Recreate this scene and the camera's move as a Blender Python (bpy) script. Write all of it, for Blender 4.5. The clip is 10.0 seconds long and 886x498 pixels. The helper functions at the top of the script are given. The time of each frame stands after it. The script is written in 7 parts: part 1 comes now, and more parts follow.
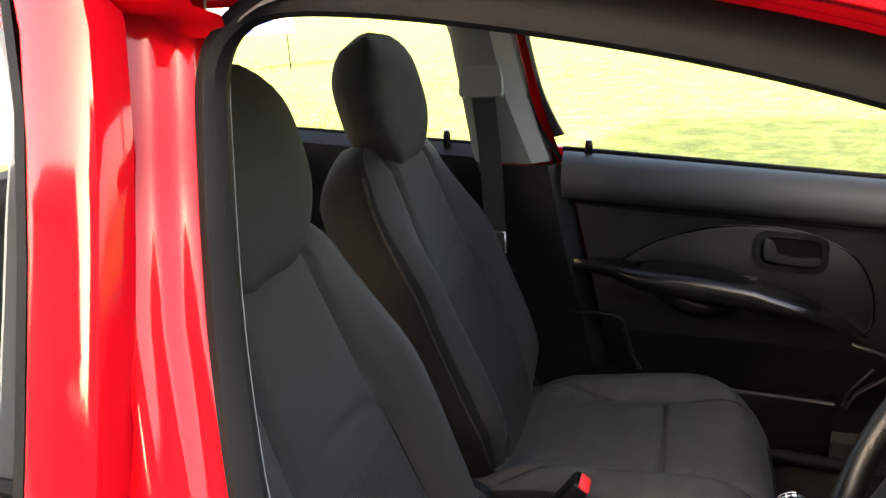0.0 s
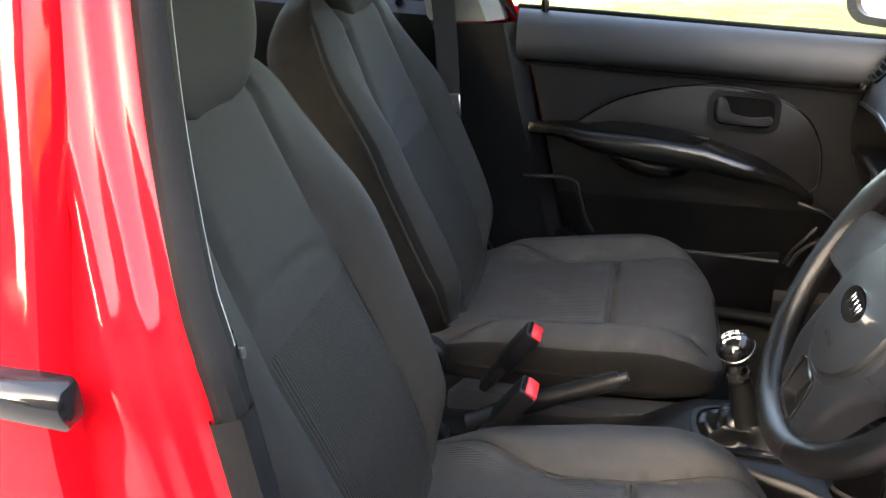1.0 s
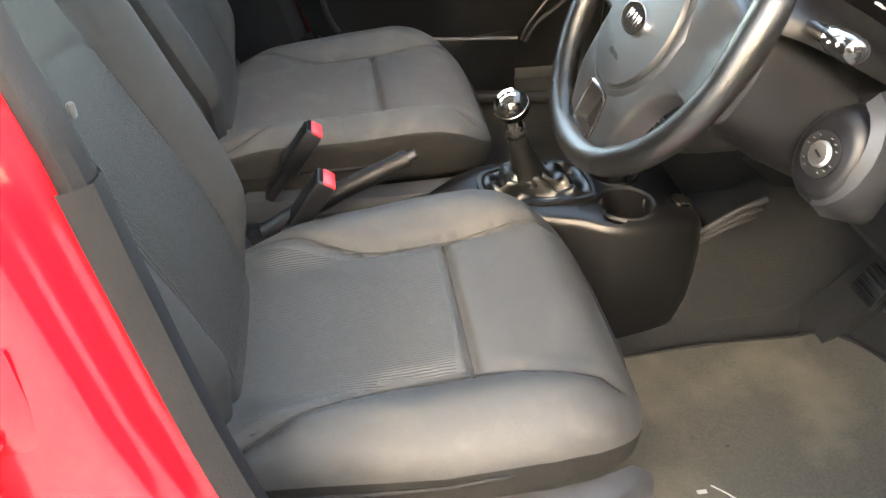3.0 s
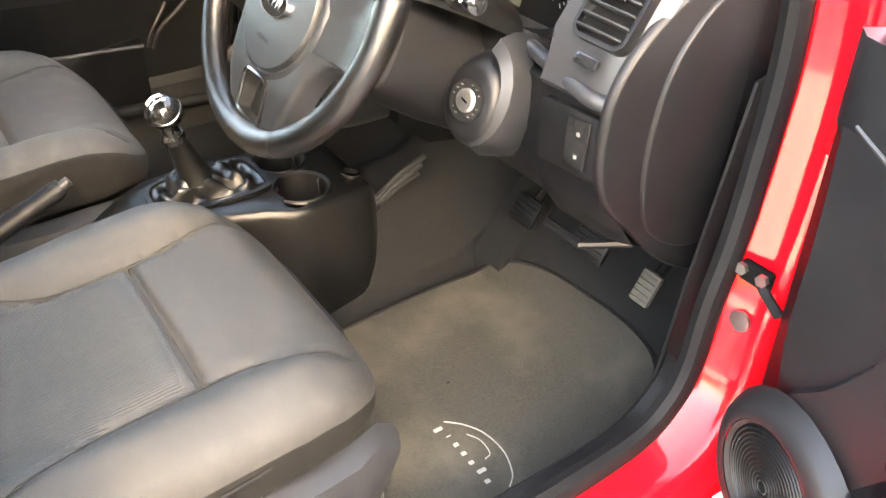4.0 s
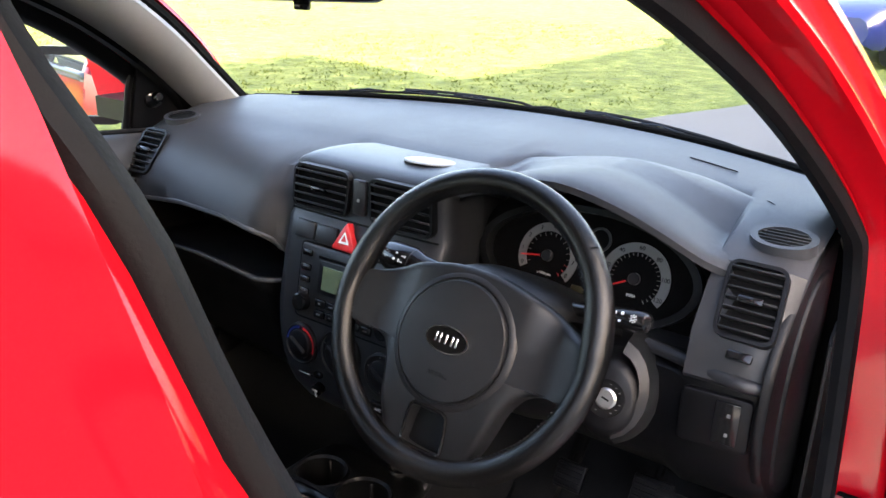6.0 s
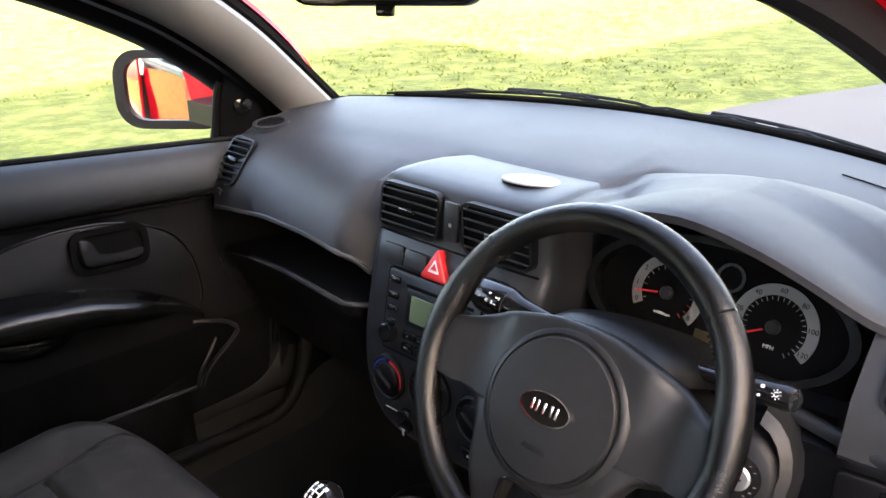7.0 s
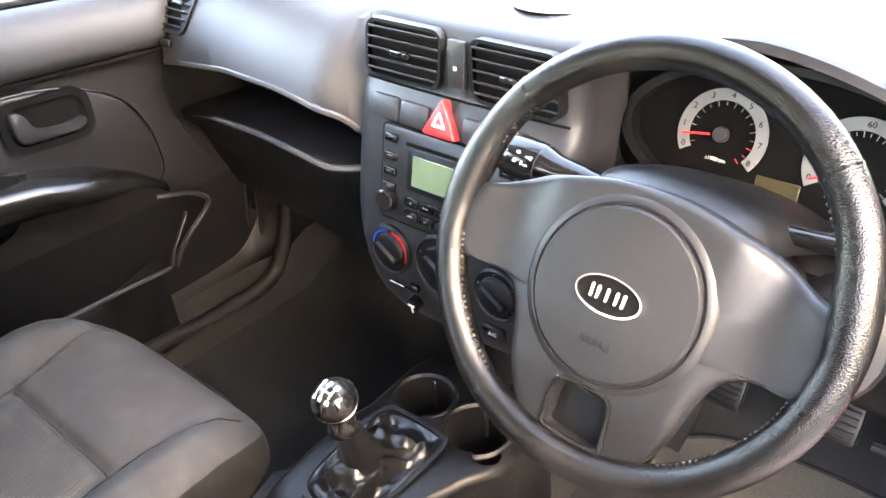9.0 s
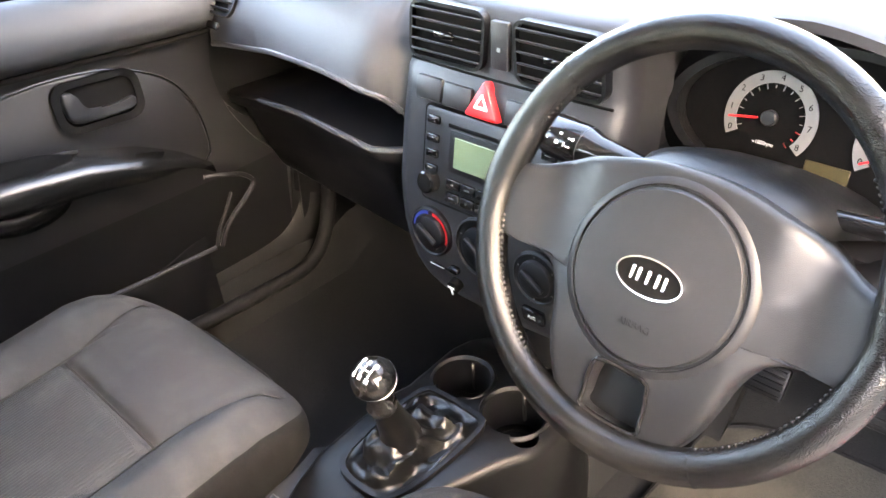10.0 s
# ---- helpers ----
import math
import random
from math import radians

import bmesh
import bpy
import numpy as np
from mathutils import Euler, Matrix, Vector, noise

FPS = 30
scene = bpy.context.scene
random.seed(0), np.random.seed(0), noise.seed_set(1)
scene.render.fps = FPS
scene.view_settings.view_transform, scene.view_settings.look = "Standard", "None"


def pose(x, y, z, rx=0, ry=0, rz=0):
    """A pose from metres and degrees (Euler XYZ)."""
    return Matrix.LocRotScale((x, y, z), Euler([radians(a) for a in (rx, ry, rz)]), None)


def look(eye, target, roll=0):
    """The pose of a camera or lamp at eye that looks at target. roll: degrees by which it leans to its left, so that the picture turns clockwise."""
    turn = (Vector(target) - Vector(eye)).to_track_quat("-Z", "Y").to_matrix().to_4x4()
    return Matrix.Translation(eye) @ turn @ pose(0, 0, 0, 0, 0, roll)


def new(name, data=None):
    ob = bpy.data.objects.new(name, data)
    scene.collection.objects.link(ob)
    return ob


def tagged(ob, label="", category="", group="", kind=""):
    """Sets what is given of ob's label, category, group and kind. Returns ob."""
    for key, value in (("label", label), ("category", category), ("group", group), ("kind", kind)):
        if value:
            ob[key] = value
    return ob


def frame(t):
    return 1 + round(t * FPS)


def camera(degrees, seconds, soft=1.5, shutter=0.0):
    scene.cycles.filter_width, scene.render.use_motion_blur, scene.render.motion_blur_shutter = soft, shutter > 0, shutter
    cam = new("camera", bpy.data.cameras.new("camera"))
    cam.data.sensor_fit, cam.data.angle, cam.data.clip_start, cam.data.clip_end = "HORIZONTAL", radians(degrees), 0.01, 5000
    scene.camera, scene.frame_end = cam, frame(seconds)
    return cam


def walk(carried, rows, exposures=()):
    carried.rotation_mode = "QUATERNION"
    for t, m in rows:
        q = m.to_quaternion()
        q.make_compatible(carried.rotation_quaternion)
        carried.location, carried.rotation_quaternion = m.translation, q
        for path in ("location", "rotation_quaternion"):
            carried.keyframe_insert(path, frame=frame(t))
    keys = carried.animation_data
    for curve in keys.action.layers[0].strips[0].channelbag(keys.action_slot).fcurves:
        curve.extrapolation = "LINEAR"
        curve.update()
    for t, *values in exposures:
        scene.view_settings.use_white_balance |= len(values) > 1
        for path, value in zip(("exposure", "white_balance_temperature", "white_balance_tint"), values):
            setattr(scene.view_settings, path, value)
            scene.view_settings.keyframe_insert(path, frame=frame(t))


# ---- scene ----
cam = camera(57.9, 10.0)
EXPOSURES = [(0, 4.42, 8900, 13), (0.5, 4.02, 8000, 14), (1, 5.17, 8200, 11), (1.5, 5.77, 8700, 7), (2, 6.0, 8900, 5), (3.5, 6.44, 9200, 9), (4, 6.55, 9500, 10), (4.5, 6.15, 9200, 9), (5.2, 5.32, 8400, 10), (5.5, 4.42, 7500, 14), (6, 4.1, 7500, 15), (7.5, 4.5, 8400, 18), (8, 4.77, 8500, 17), (8.5, 6.59, 8500, 16), (9, 6.67, 8600, 16), (9.5, 6.52, 8600, 16), (10, 6.57, 8600, 16)]
PATH = [
    (0, (-0.223, -1.046, 1.31), (-0.806, 0.769, 0.704), -2.9),
    (0.5, (-0.216, -1.052, 1.263), (-0.776, 0.74, 0.576), -2.8),
    (1, (-0.22, -1.057, 1.24), (-0.681, 0.693, 0.388), -2.2),
    (1.5, (-0.227, -1.053, 1.211), (-0.568, 0.66, 0.237), -1.6),
    (2, (-0.234, -1.058, 1.189), (-0.464, 0.625, 0.133), -1.6),
    (2.2, (-0.238, -1.061, 1.18), (-0.412, 0.606, 0.089), -1.8),
    (3.3, (-0.343, -1.094, 1.154), (0.071, 0.439, -0.061), -0.6),
    (3.5, (-0.351, -1.09, 1.152), (0.216, 0.392, -0.065), -0.3),
    (4, (-0.356, -1.1, 1.151), (0.6, 0.193, -0.037), 2.0),
    (4.5, (-0.429, -1.118, 1.189), (0.799, -0.015, 0.059), 4.1),
    (5, (-0.553, -1.077, 1.242), (0.789, 0.081, 0.316), 2.3),
    (5.5, (-0.648, -0.912, 1.253), (0.803, 0.241, 0.501), 0.7),
    (6, (-0.683, -0.804, 1.263), (0.835, 0.307, 0.584), 1.3),
    (6.2, (-0.68, -0.794, 1.272), (0.819, 0.343, 0.593), 1.4),
    (7.3, (-0.507, -0.678, 1.282), (0.785, 0.658, 0.543), -2.0),
    (7.5, (-0.489, -0.648, 1.278), (0.812, 0.661, 0.508), -3.0),
    (8, (-0.469, -0.573, 1.261), (0.794, 0.702, 0.379), -6.4),
    (8.5, (-0.47, -0.564, 1.243), (0.696, 0.689, 0.208), -7.3),
    (9, (-0.47, -0.568, 1.237), (0.767, 0.564, 0.148), -4.1),
    (9.5, (-0.473, -0.571, 1.239), (0.751, 0.567, 0.141), -3.7),
    (10, (-0.473, -0.572, 1.233), (0.681, 0.627, 0.123), -5.2),
]
walk(cam, [(t, look(eye, target, roll)) for t, eye, target, roll in PATH], EXPOSURES)

# ---- world ----
SUN_EL, SUN_ROT = radians(24), radians(188)
world = bpy.data.worlds.new("sky")
scene.world = world
world.use_nodes = True
wn = world.node_tree
sky = wn.nodes.new("ShaderNodeTexSky")
sky.sky_type, sky.sun_disc, sky.sun_elevation, sky.sun_rotation = "NISHITA", False, SUN_EL, SUN_ROT
sky.air_density, sky.dust_density = 0.85, 3.0
wn.links.new(sky.outputs[0], wn.nodes["Background"].inputs[0])
wn.nodes["Background"].inputs[1].default_value = 0.15
sun_data = bpy.data.lights.new("sun", "SUN")
sun_data.energy, sun_data.angle, sun_data.color = 5.0, radians(0.6), (1.0, 0.95, 0.86)
sun = new("sun", sun_data)
# the sky's sun_rotation turns clockwise from +y
sun_way = Vector((math.sin(SUN_ROT) * math.cos(SUN_EL), math.cos(SUN_ROT) * math.cos(SUN_EL), math.sin(SUN_EL)))
sun.matrix_world = look(sun_way * 40, (0, 0, 0))


# ---- materials ----
def mat(name, color, rough=0.5, metal=0.0, vary=0.15, scale=30.0, bump=0.0, bscale=600.0, coat=0.0, spec=0.5, kind="noise", stain=0.0, sscale=4.0, stain_color=None, sheen=0.0, furrow_shade=0.5):
    """A surface: base colour varied by fine grain and by large soft stains, with relief. Ribs also get furrow shade
    painted in.
    """
    m = bpy.data.materials.new(name)
    m.use_nodes = True
    nt = m.node_tree
    nd, ln = nt.nodes, nt.links
    b = nd["Principled BSDF"]
    b.inputs["Roughness"].default_value, b.inputs["Metallic"].default_value = rough, metal
    b.inputs["Coat Weight"].default_value, b.inputs["Coat Roughness"].default_value = coat, 0.04
    b.inputs["Specular IOR Level"].default_value = spec
    b.inputs["Sheen Weight"].default_value = sheen
    tc = nd.new("ShaderNodeTexCoord")
    n1 = nd.new("ShaderNodeTexNoise")
    n1.inputs["Scale"].default_value, n1.inputs["Detail"].default_value = scale, 6
    ln.new(tc.outputs["Object"], n1.inputs["Vector"])
    mix = nd.new("ShaderNodeMix")
    mix.data_type = "RGBA"
    c = Vector(color[:3])
    mix.inputs["A"].default_value = (*(c * (1 - vary)), 1)
    mix.inputs["B"].default_value = (*[min(1, v * (1 + vary)) for v in c], 1)
    ln.new(n1.outputs["Fac"], mix.inputs["Factor"])
    out = mix.outputs["Result"]
    if stain:
        n2 = nd.new("ShaderNodeTexNoise")
        n2.inputs["Scale"].default_value, n2.inputs["Detail"].default_value = sscale, 8
        ln.new(tc.outputs["Object"], n2.inputs["Vector"])
        ramp = nd.new("ShaderNodeMapRange")
        ramp.inputs["From Min"].default_value, ramp.inputs["From Max"].default_value = 0.50, 0.70
        ramp.inputs["To Max"].default_value = stain
        ln.new(n2.outputs["Fac"], ramp.inputs["Value"])
        mx = nd.new("ShaderNodeMix")
        mx.data_type = "RGBA"
        mx.inputs["B"].default_value = (*(stain_color or [min(1, v * 2.2 + 0.02) for v in c]), 1)
        ln.new(out, mx.inputs["A"])
        ln.new(ramp.outputs[0], mx.inputs["Factor"])
        out = mx.outputs["Result"]
        rr = nd.new("ShaderNodeMapRange")
        rr.inputs["To Min"].default_value, rr.inputs["To Max"].default_value = rough, min(1, rough + 0.15)
        ln.new(n2.outputs["Fac"], rr.inputs["Value"])
        ln.new(rr.outputs[0], b.inputs["Roughness"])
    ln.new(out, b.inputs["Base Color"])
    if bump:
        bp = nd.new("ShaderNodeBump")
        bp.inputs["Strength"].default_value, bp.inputs["Distance"].default_value = bump, 0.001
        if kind == "leather":
            t = nd.new("ShaderNodeTexVoronoi")
            t.inputs["Scale"].default_value = bscale
            h = t.outputs["Distance"]
        elif kind == "rib":
            t = nd.new("ShaderNodeTexWave")
            t.bands_direction = "Y"
            t.inputs["Scale"].default_value, t.inputs["Distortion"].default_value = bscale, 1.6
            t.inputs["Detail"].default_value = 1
            h = t.outputs["Fac"]
            # shade between the ribs is multiplied into the base colour
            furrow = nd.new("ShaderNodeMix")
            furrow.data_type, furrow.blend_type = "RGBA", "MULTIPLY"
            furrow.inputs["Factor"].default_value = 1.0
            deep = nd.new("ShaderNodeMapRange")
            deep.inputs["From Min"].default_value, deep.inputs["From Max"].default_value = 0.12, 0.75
            deep.inputs["To Min"].default_value, deep.inputs["To Max"].default_value = furrow_shade, 1.1
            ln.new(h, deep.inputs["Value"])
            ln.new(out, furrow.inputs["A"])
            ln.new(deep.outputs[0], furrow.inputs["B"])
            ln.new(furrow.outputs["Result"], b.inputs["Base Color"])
        else:
            t = nd.new("ShaderNodeTexNoise")
            t.inputs["Scale"].default_value, t.inputs["Detail"].default_value = bscale, 3
            h = t.outputs["Fac"]
        ln.new(tc.outputs["Object"], t.inputs["Vector"])
        ln.new(h, bp.inputs["Height"])
        ln.new(bp.outputs[0], b.inputs["Normal"])
    return m


def glass(name, tint, rough=0.0, alpha=0.06):
    """A thin clear pane: mostly see-through, with a real mirror reflection on top."""
    m = bpy.data.materials.new(name)
    m.use_nodes = True
    nd, ln = m.node_tree.nodes, m.node_tree.links
    nd.remove(nd["Principled BSDF"])
    tr, gl, mx = nd.new("ShaderNodeBsdfTransparent"), nd.new("ShaderNodeBsdfGlossy"), nd.new("ShaderNodeMixShader")
    tr.inputs[0].default_value = (*tint, 1)
    gl.inputs["Roughness"].default_value = rough
    mx.inputs[0].default_value = alpha
    ln.new(tr.outputs[0], mx.inputs[1])
    ln.new(gl.outputs[0], mx.inputs[2])
    ln.new(mx.outputs[0], nd["Material Output"].inputs[0])
    return m


DOORTRIM = mat("dark grey grained door plastic", (0.0062, 0.0064, 0.0074), 0.36, vary=0.15, scale=40, bump=0.35, bscale=900, stain=0.10, sscale=9, spec=0.30)
DOORPAD = mat("charcoal padded door plastic", (0.0262, 0.0273, 0.0298), 0.42, vary=0.12, scale=25, bump=0.35, bscale=1000, stain=0.08, sscale=6, spec=0.25)
ARMREST = mat("satin charcoal armrest plastic", (0.0042, 0.0042, 0.0042), 0.22, vary=0.1, bump=0.2, bscale=900, spec=0.40)
SATIN = mat("satin grey plastic", (0.0352, 0.0352, 0.0346), 0.34, vary=0.08, bump=0.15, bscale=900)
SCUFFED = mat("scuffed pale pedal rubber", (0.0315, 0.0290, 0.0237), 0.7, vary=0.5, scale=60, bump=0.6, bscale=300, stain=0.7, sscale=30, stain_color=(0.0095, 0.0088, 0.0078))
WHEELPLASTIC = mat("dark satin wheel plastic", (0.0086, 0.0090, 0.0100), 0.32, vary=0.15, scale=40, bump=0.22, bscale=1300, stain=0.10, sscale=10, spec=0.28)
SLAT = mat("matt black slat plastic", (0.0124, 0.0124, 0.0128), 0.4, vary=0.1, spec=0.35)
RED = mat("red car paint", (0.44, 0.0045, 0.0095), 0.07, 0.0, 0.04, 8, spec=0.22)
PLASTIC = mat("black grained plastic", (0.0033, 0.0034, 0.0040), 0.34, vary=0.25, scale=40, bump=0.35, bscale=900, stain=0.12, sscale=9, spec=0.20)
DASH = mat("soft charcoal dash plastic", (0.0276, 0.0287, 0.0319), 0.42, vary=0.15, scale=25, bump=0.4, bscale=1100, stain=0.08, sscale=6, spec=0.30)
PANEL = mat("dark grey fascia plastic", (0.0146, 0.0152, 0.0171), 0.34, vary=0.12, scale=40, bump=0.25, bscale=1200, stain=0.08, spec=0.36)
GLOSS = mat("glossy black plastic", (0.0072, 0.0072, 0.0076), 0.12, vary=0.1, spec=0.35)
# black parts and print; also stands for the shade inside vents and slots
DARK = mat("matt black, also for shaded hollows", (0.0035, 0.0035, 0.0035), 0.9, vary=0.2, spec=0.05)
RUBBER = mat("grey-black rubber", (0.0044, 0.0045, 0.0050), 0.55, vary=0.2, scale=60, bump=0.3, bscale=400, stain=0.06, sscale=12, spec=0.09)
# near-black copy of the seat cloth: shade on the seat sides, with dust specks
SHADECLOTH = mat("seat cloth darkened for shaded sides", (0.0044, 0.0041, 0.0037), 0.8, vary=0.35, scale=500, bump=0.6, bscale=1400, stain=0.12, sscale=60, stain_color=(0.0265, 0.0255, 0.0243), spec=0.15)
FABRIC = mat("charcoal seat cloth", (0.0128, 0.0121, 0.0109), 0.72, vary=0.45, scale=500, bump=0.6, bscale=1300, stain=0.10, sscale=30, stain_color=(0.0510, 0.0490, 0.0476), spec=0.22)
# worn cushion cloth, its base lightened for the light falling from above
LITWORNCLOTH = mat("worn shiny seat cloth, paler for light", (0.0158, 0.0156, 0.0153), 0.55, vary=0.4, scale=450, bump=0.8, bscale=1300, stain=0.16, sscale=40, stain_color=(0.0668, 0.0646, 0.0618), spec=0.40)
LITWORNRIB = mat("worn ribbed seat cloth, paler for light", (0.0158, 0.0156, 0.0153), 0.58, vary=0.35, scale=300, bump=0.5, bscale=85, kind="rib", stain=0.14, sscale=40, stain_color=(0.0668, 0.0646, 0.0618), spec=0.36, furrow_shade=0.6)
RIBBED = mat("ribbed charcoal seat cloth", (0.0198, 0.0188, 0.0169), 0.70, vary=0.3, scale=400, bump=1.6, bscale=72, kind="rib", stain=0.10, sscale=30, stain_color=(0.0765, 0.0734, 0.0714), spec=0.22, furrow_shade=0.0)
# dust stains over a base raised to carry light on the passenger's cushion
LITDUSTCLOTH = mat("dusty seat cloth, paler for light", (0.0223, 0.0221, 0.0216), 0.68, vary=0.45, scale=700, bump=0.9, bscale=1200, stain=0.22, sscale=18, stain_color=(0.0885, 0.0858, 0.0802), spec=0.30)
LITDUSTRIB = mat("dusty ribbed cloth, paler for light", (0.0223, 0.0221, 0.0216), 0.68, vary=0.4, scale=700, bump=0.6, bscale=62, kind="rib", stain=0.26, sscale=18, stain_color=(0.0885, 0.0858, 0.0802), spec=0.30, furrow_shade=0.75)
LEATHER = mat("worn black leather", (0.0032, 0.0031, 0.0031), 0.15, vary=0.8, scale=700, bump=0.34, bscale=750, kind="leather", stain=0.40, sscale=9, stain_color=(0.020, 0.0185, 0.0165), spec=0.34)
GAITER = mat("glossy black gaiter leather", (0.0035, 0.0035, 0.0036), 0.32, vary=0.3, scale=60, bump=0.15, bscale=500, kind="leather", spec=0.40)
CARPET = mat("charcoal carpet", (0.0084, 0.0088, 0.0092), 1.0, vary=0.5, scale=300, bump=1.0, bscale=500, stain=0.3, sscale=5, stain_color=(0.0180, 0.0173, 0.0143), spec=0.04)
MATCLOTH = mat("dusty black floor mat", (0.0236, 0.0230, 0.0205), 1.0, vary=0.45, scale=260, bump=0.8, bscale=420, stain=0.7, sscale=5, stain_color=(0.0621, 0.0567, 0.0446), spec=0.06)
TRIMGREY = mat("light grey pillar trim", (0.165, 0.165, 0.16), 0.42, vary=0.06, scale=60, bump=0.3, bscale=900)
HEADLINER = mat("pale grey headliner cloth", (0.38, 0.38, 0.365), 0.95, vary=0.08, scale=300, bump=0.4, bscale=800)
CHROME = mat("chrome", (0.8, 0.8, 0.8), 0.08, 1.0, vary=0.03)
STEEL = mat("brushed steel", (0.5, 0.49, 0.47), 0.35, 1.0, vary=0.15, scale=80)
WHITE = mat("white print", (0.75, 0.75, 0.73), 0.5, vary=0.03)
PALE = mat("pale grey plastic disc", (0.24, 0.245, 0.24), 0.55, vary=0.05, bump=0.2)
REDPLASTIC = mat("red button plastic", (0.60, 0.015, 0.02), 0.35, vary=0.05)
BLUEPRINT = mat("blue print", (0.012, 0.035, 0.24), 0.5, vary=0.05)
PRINT = mat("worn white mat print", (0.1440, 0.1410, 0.1320), 0.7, vary=0.3, scale=200)
DIAL = mat("pale grey dial print", (0.1215, 0.1215, 0.1179), 0.5, vary=0.05)
CONSOLE = mat("black-grey console plastic", (0.0031, 0.0032, 0.0035), 0.26, vary=0.15, scale=40, bump=0.3, bscale=1000, stain=0.10, sscale=9, spec=0.22)
LCD = mat("green-grey display", (0.108, 0.150, 0.090), 0.25, vary=0.05)
AMBER = mat("dim amber display", (0.034, 0.029, 0.014), 0.3, vary=0.05)
WEBBING = mat("black belt webbing", (0.02, 0.02, 0.021), 0.7, vary=0.2, scale=200, bump=0.6, bscale=900)
TYRE = mat("black tyre rubber", (0.02, 0.02, 0.02), 0.85, vary=0.2, scale=30)
ALLOY = mat("silver wheel alloy", (0.5, 0.5, 0.5), 0.3, 0.9, vary=0.05)
MIRRORGLASS = mat("mirror glass", (0.85, 0.86, 0.87), 0.02, 1.0, vary=0.0)
CLEAR = glass("clear windscreen glass", (0.93, 0.95, 0.94))
SIDEGLASS = glass("side window glass", (0.88, 0.91, 0.90))
BLUEPAINT = mat("dark blue car paint", (0.01, 0.02, 0.12), 0.25, vary=0.05, coat=1.0)


def grass_material():
    m = bpy.data.materials.new("mown grass")
    m.use_nodes = True
    nd, ln = m.node_tree.nodes, m.node_tree.links
    b = nd["Principled BSDF"]
    b.inputs["Roughness"].default_value, b.inputs["Specular IOR Level"].default_value = 0.9, 0.2
    tc = nd.new("ShaderNodeTexCoord")
    ramp = nd.new("ShaderNodeValToRGB")
    n = nd.new("ShaderNodeTexNoise")
    n.inputs["Scale"].default_value, n.inputs["Detail"].default_value, n.inputs["Roughness"].default_value = 3.0, 12, 0.78
    e = ramp.color_ramp.elements
    e[0].position, e[0].color = 0.34, (0.058, 0.076, 0.0125, 1)
    e[1].position, e[1].color = 0.64, (0.22, 0.222, 0.060, 1)
    mid = e.new(0.5)
    mid.color = (0.105, 0.130, 0.022, 1)
    ln.new(tc.outputs["Object"], n.inputs["Vector"])
    ln.new(n.outputs["Fac"], ramp.inputs[0])
    ln.new(ramp.outputs[0], b.inputs["Base Color"])
    n2 = nd.new("ShaderNodeTexNoise")
    n2.inputs["Scale"].default_value, n2.inputs["Detail"].default_value = 18, 8
    bp = nd.new("ShaderNodeBump")
    bp.inputs["Strength"].default_value, bp.inputs["Distance"].default_value = 1.0, 0.05
    ln.new(tc.outputs["Object"], n2.inputs["Vector"])
    ln.new(n2.outputs["Fac"], bp.inputs["Height"])
    ln.new(bp.outputs[0], b.inputs["Normal"])
    return m


GRASS = grass_material()
ASPHALT = mat("pale worn tarmac", (0.1000, 0.0950, 0.0900), 0.9, vary=0.25, scale=60, bump=0.8, bscale=120, stain=0.3, sscale=1.2, stain_color=(0.0600, 0.0575, 0.0550))
# invented pale ground, light enough to reflect sun towards the open door
BOUNCEGROUND = mat("pale ground for bounce light", (0.38, 0.36, 0.33), 0.9, vary=0.2, scale=50, bump=0.6, bscale=140, stain=0.3, sscale=1.1, stain_color=(0.24, 0.225, 0.205))
RENDERWALL = mat("brown brick", (0.17, 0.145, 0.12), 0.9, vary=0.25, scale=4, bump=0.5, bscale=40)
ROOFTILE = mat("brown roof tiles", (0.16, 0.10, 0.08), 0.85, vary=0.3, scale=6)


# ---- shape helpers ----
XF = [Matrix.Identity(4)]


def thing(name, label, category, loc=(0, 0, 0), group="", kind=""):
    ob = new(name)
    ob.empty_display_size = 0.05
    ob.location = XF[0] @ Vector(loc)
    return tagged(ob, label, category, group, kind)


def part(name, bm, material, parent=None, label="", sharp=38, mirror=False):
    """Links a bmesh as one mesh object, under its parent if it has one."""
    m = XF[0]
    if mirror:
        m = m @ Matrix.Diagonal((1, -1, 1, 1))
    bm.transform(m)
    bmesh.ops.remove_doubles(bm, verts=bm.verts, dist=1e-5)
    bmesh.ops.recalc_face_normals(bm, faces=bm.faces)
    lim = radians(sharp)
    for f in bm.faces:
        f.smooth = True
    for e in bm.edges:
        if len(e.link_faces) == 2 and e.calc_face_angle(0) > lim:
            e.smooth = False
    me = bpy.data.meshes.new(name)
    bm.to_mesh(me)
    bm.free()
    me.materials.append(material)
    ob = new(name, me)
    if parent:
        ob.parent = parent
        inv = Matrix.Translation(parent.location).inverted()
        if parent.parent:
            inv = Matrix.Identity(4)
            inv = (Matrix.Translation(parent.parent.location) @ parent.matrix_parent_inverse @ Matrix.Translation(parent.location)).inverted()
        ob.matrix_parent_inverse = inv
    if label:
        ob["label"] = label
    return ob


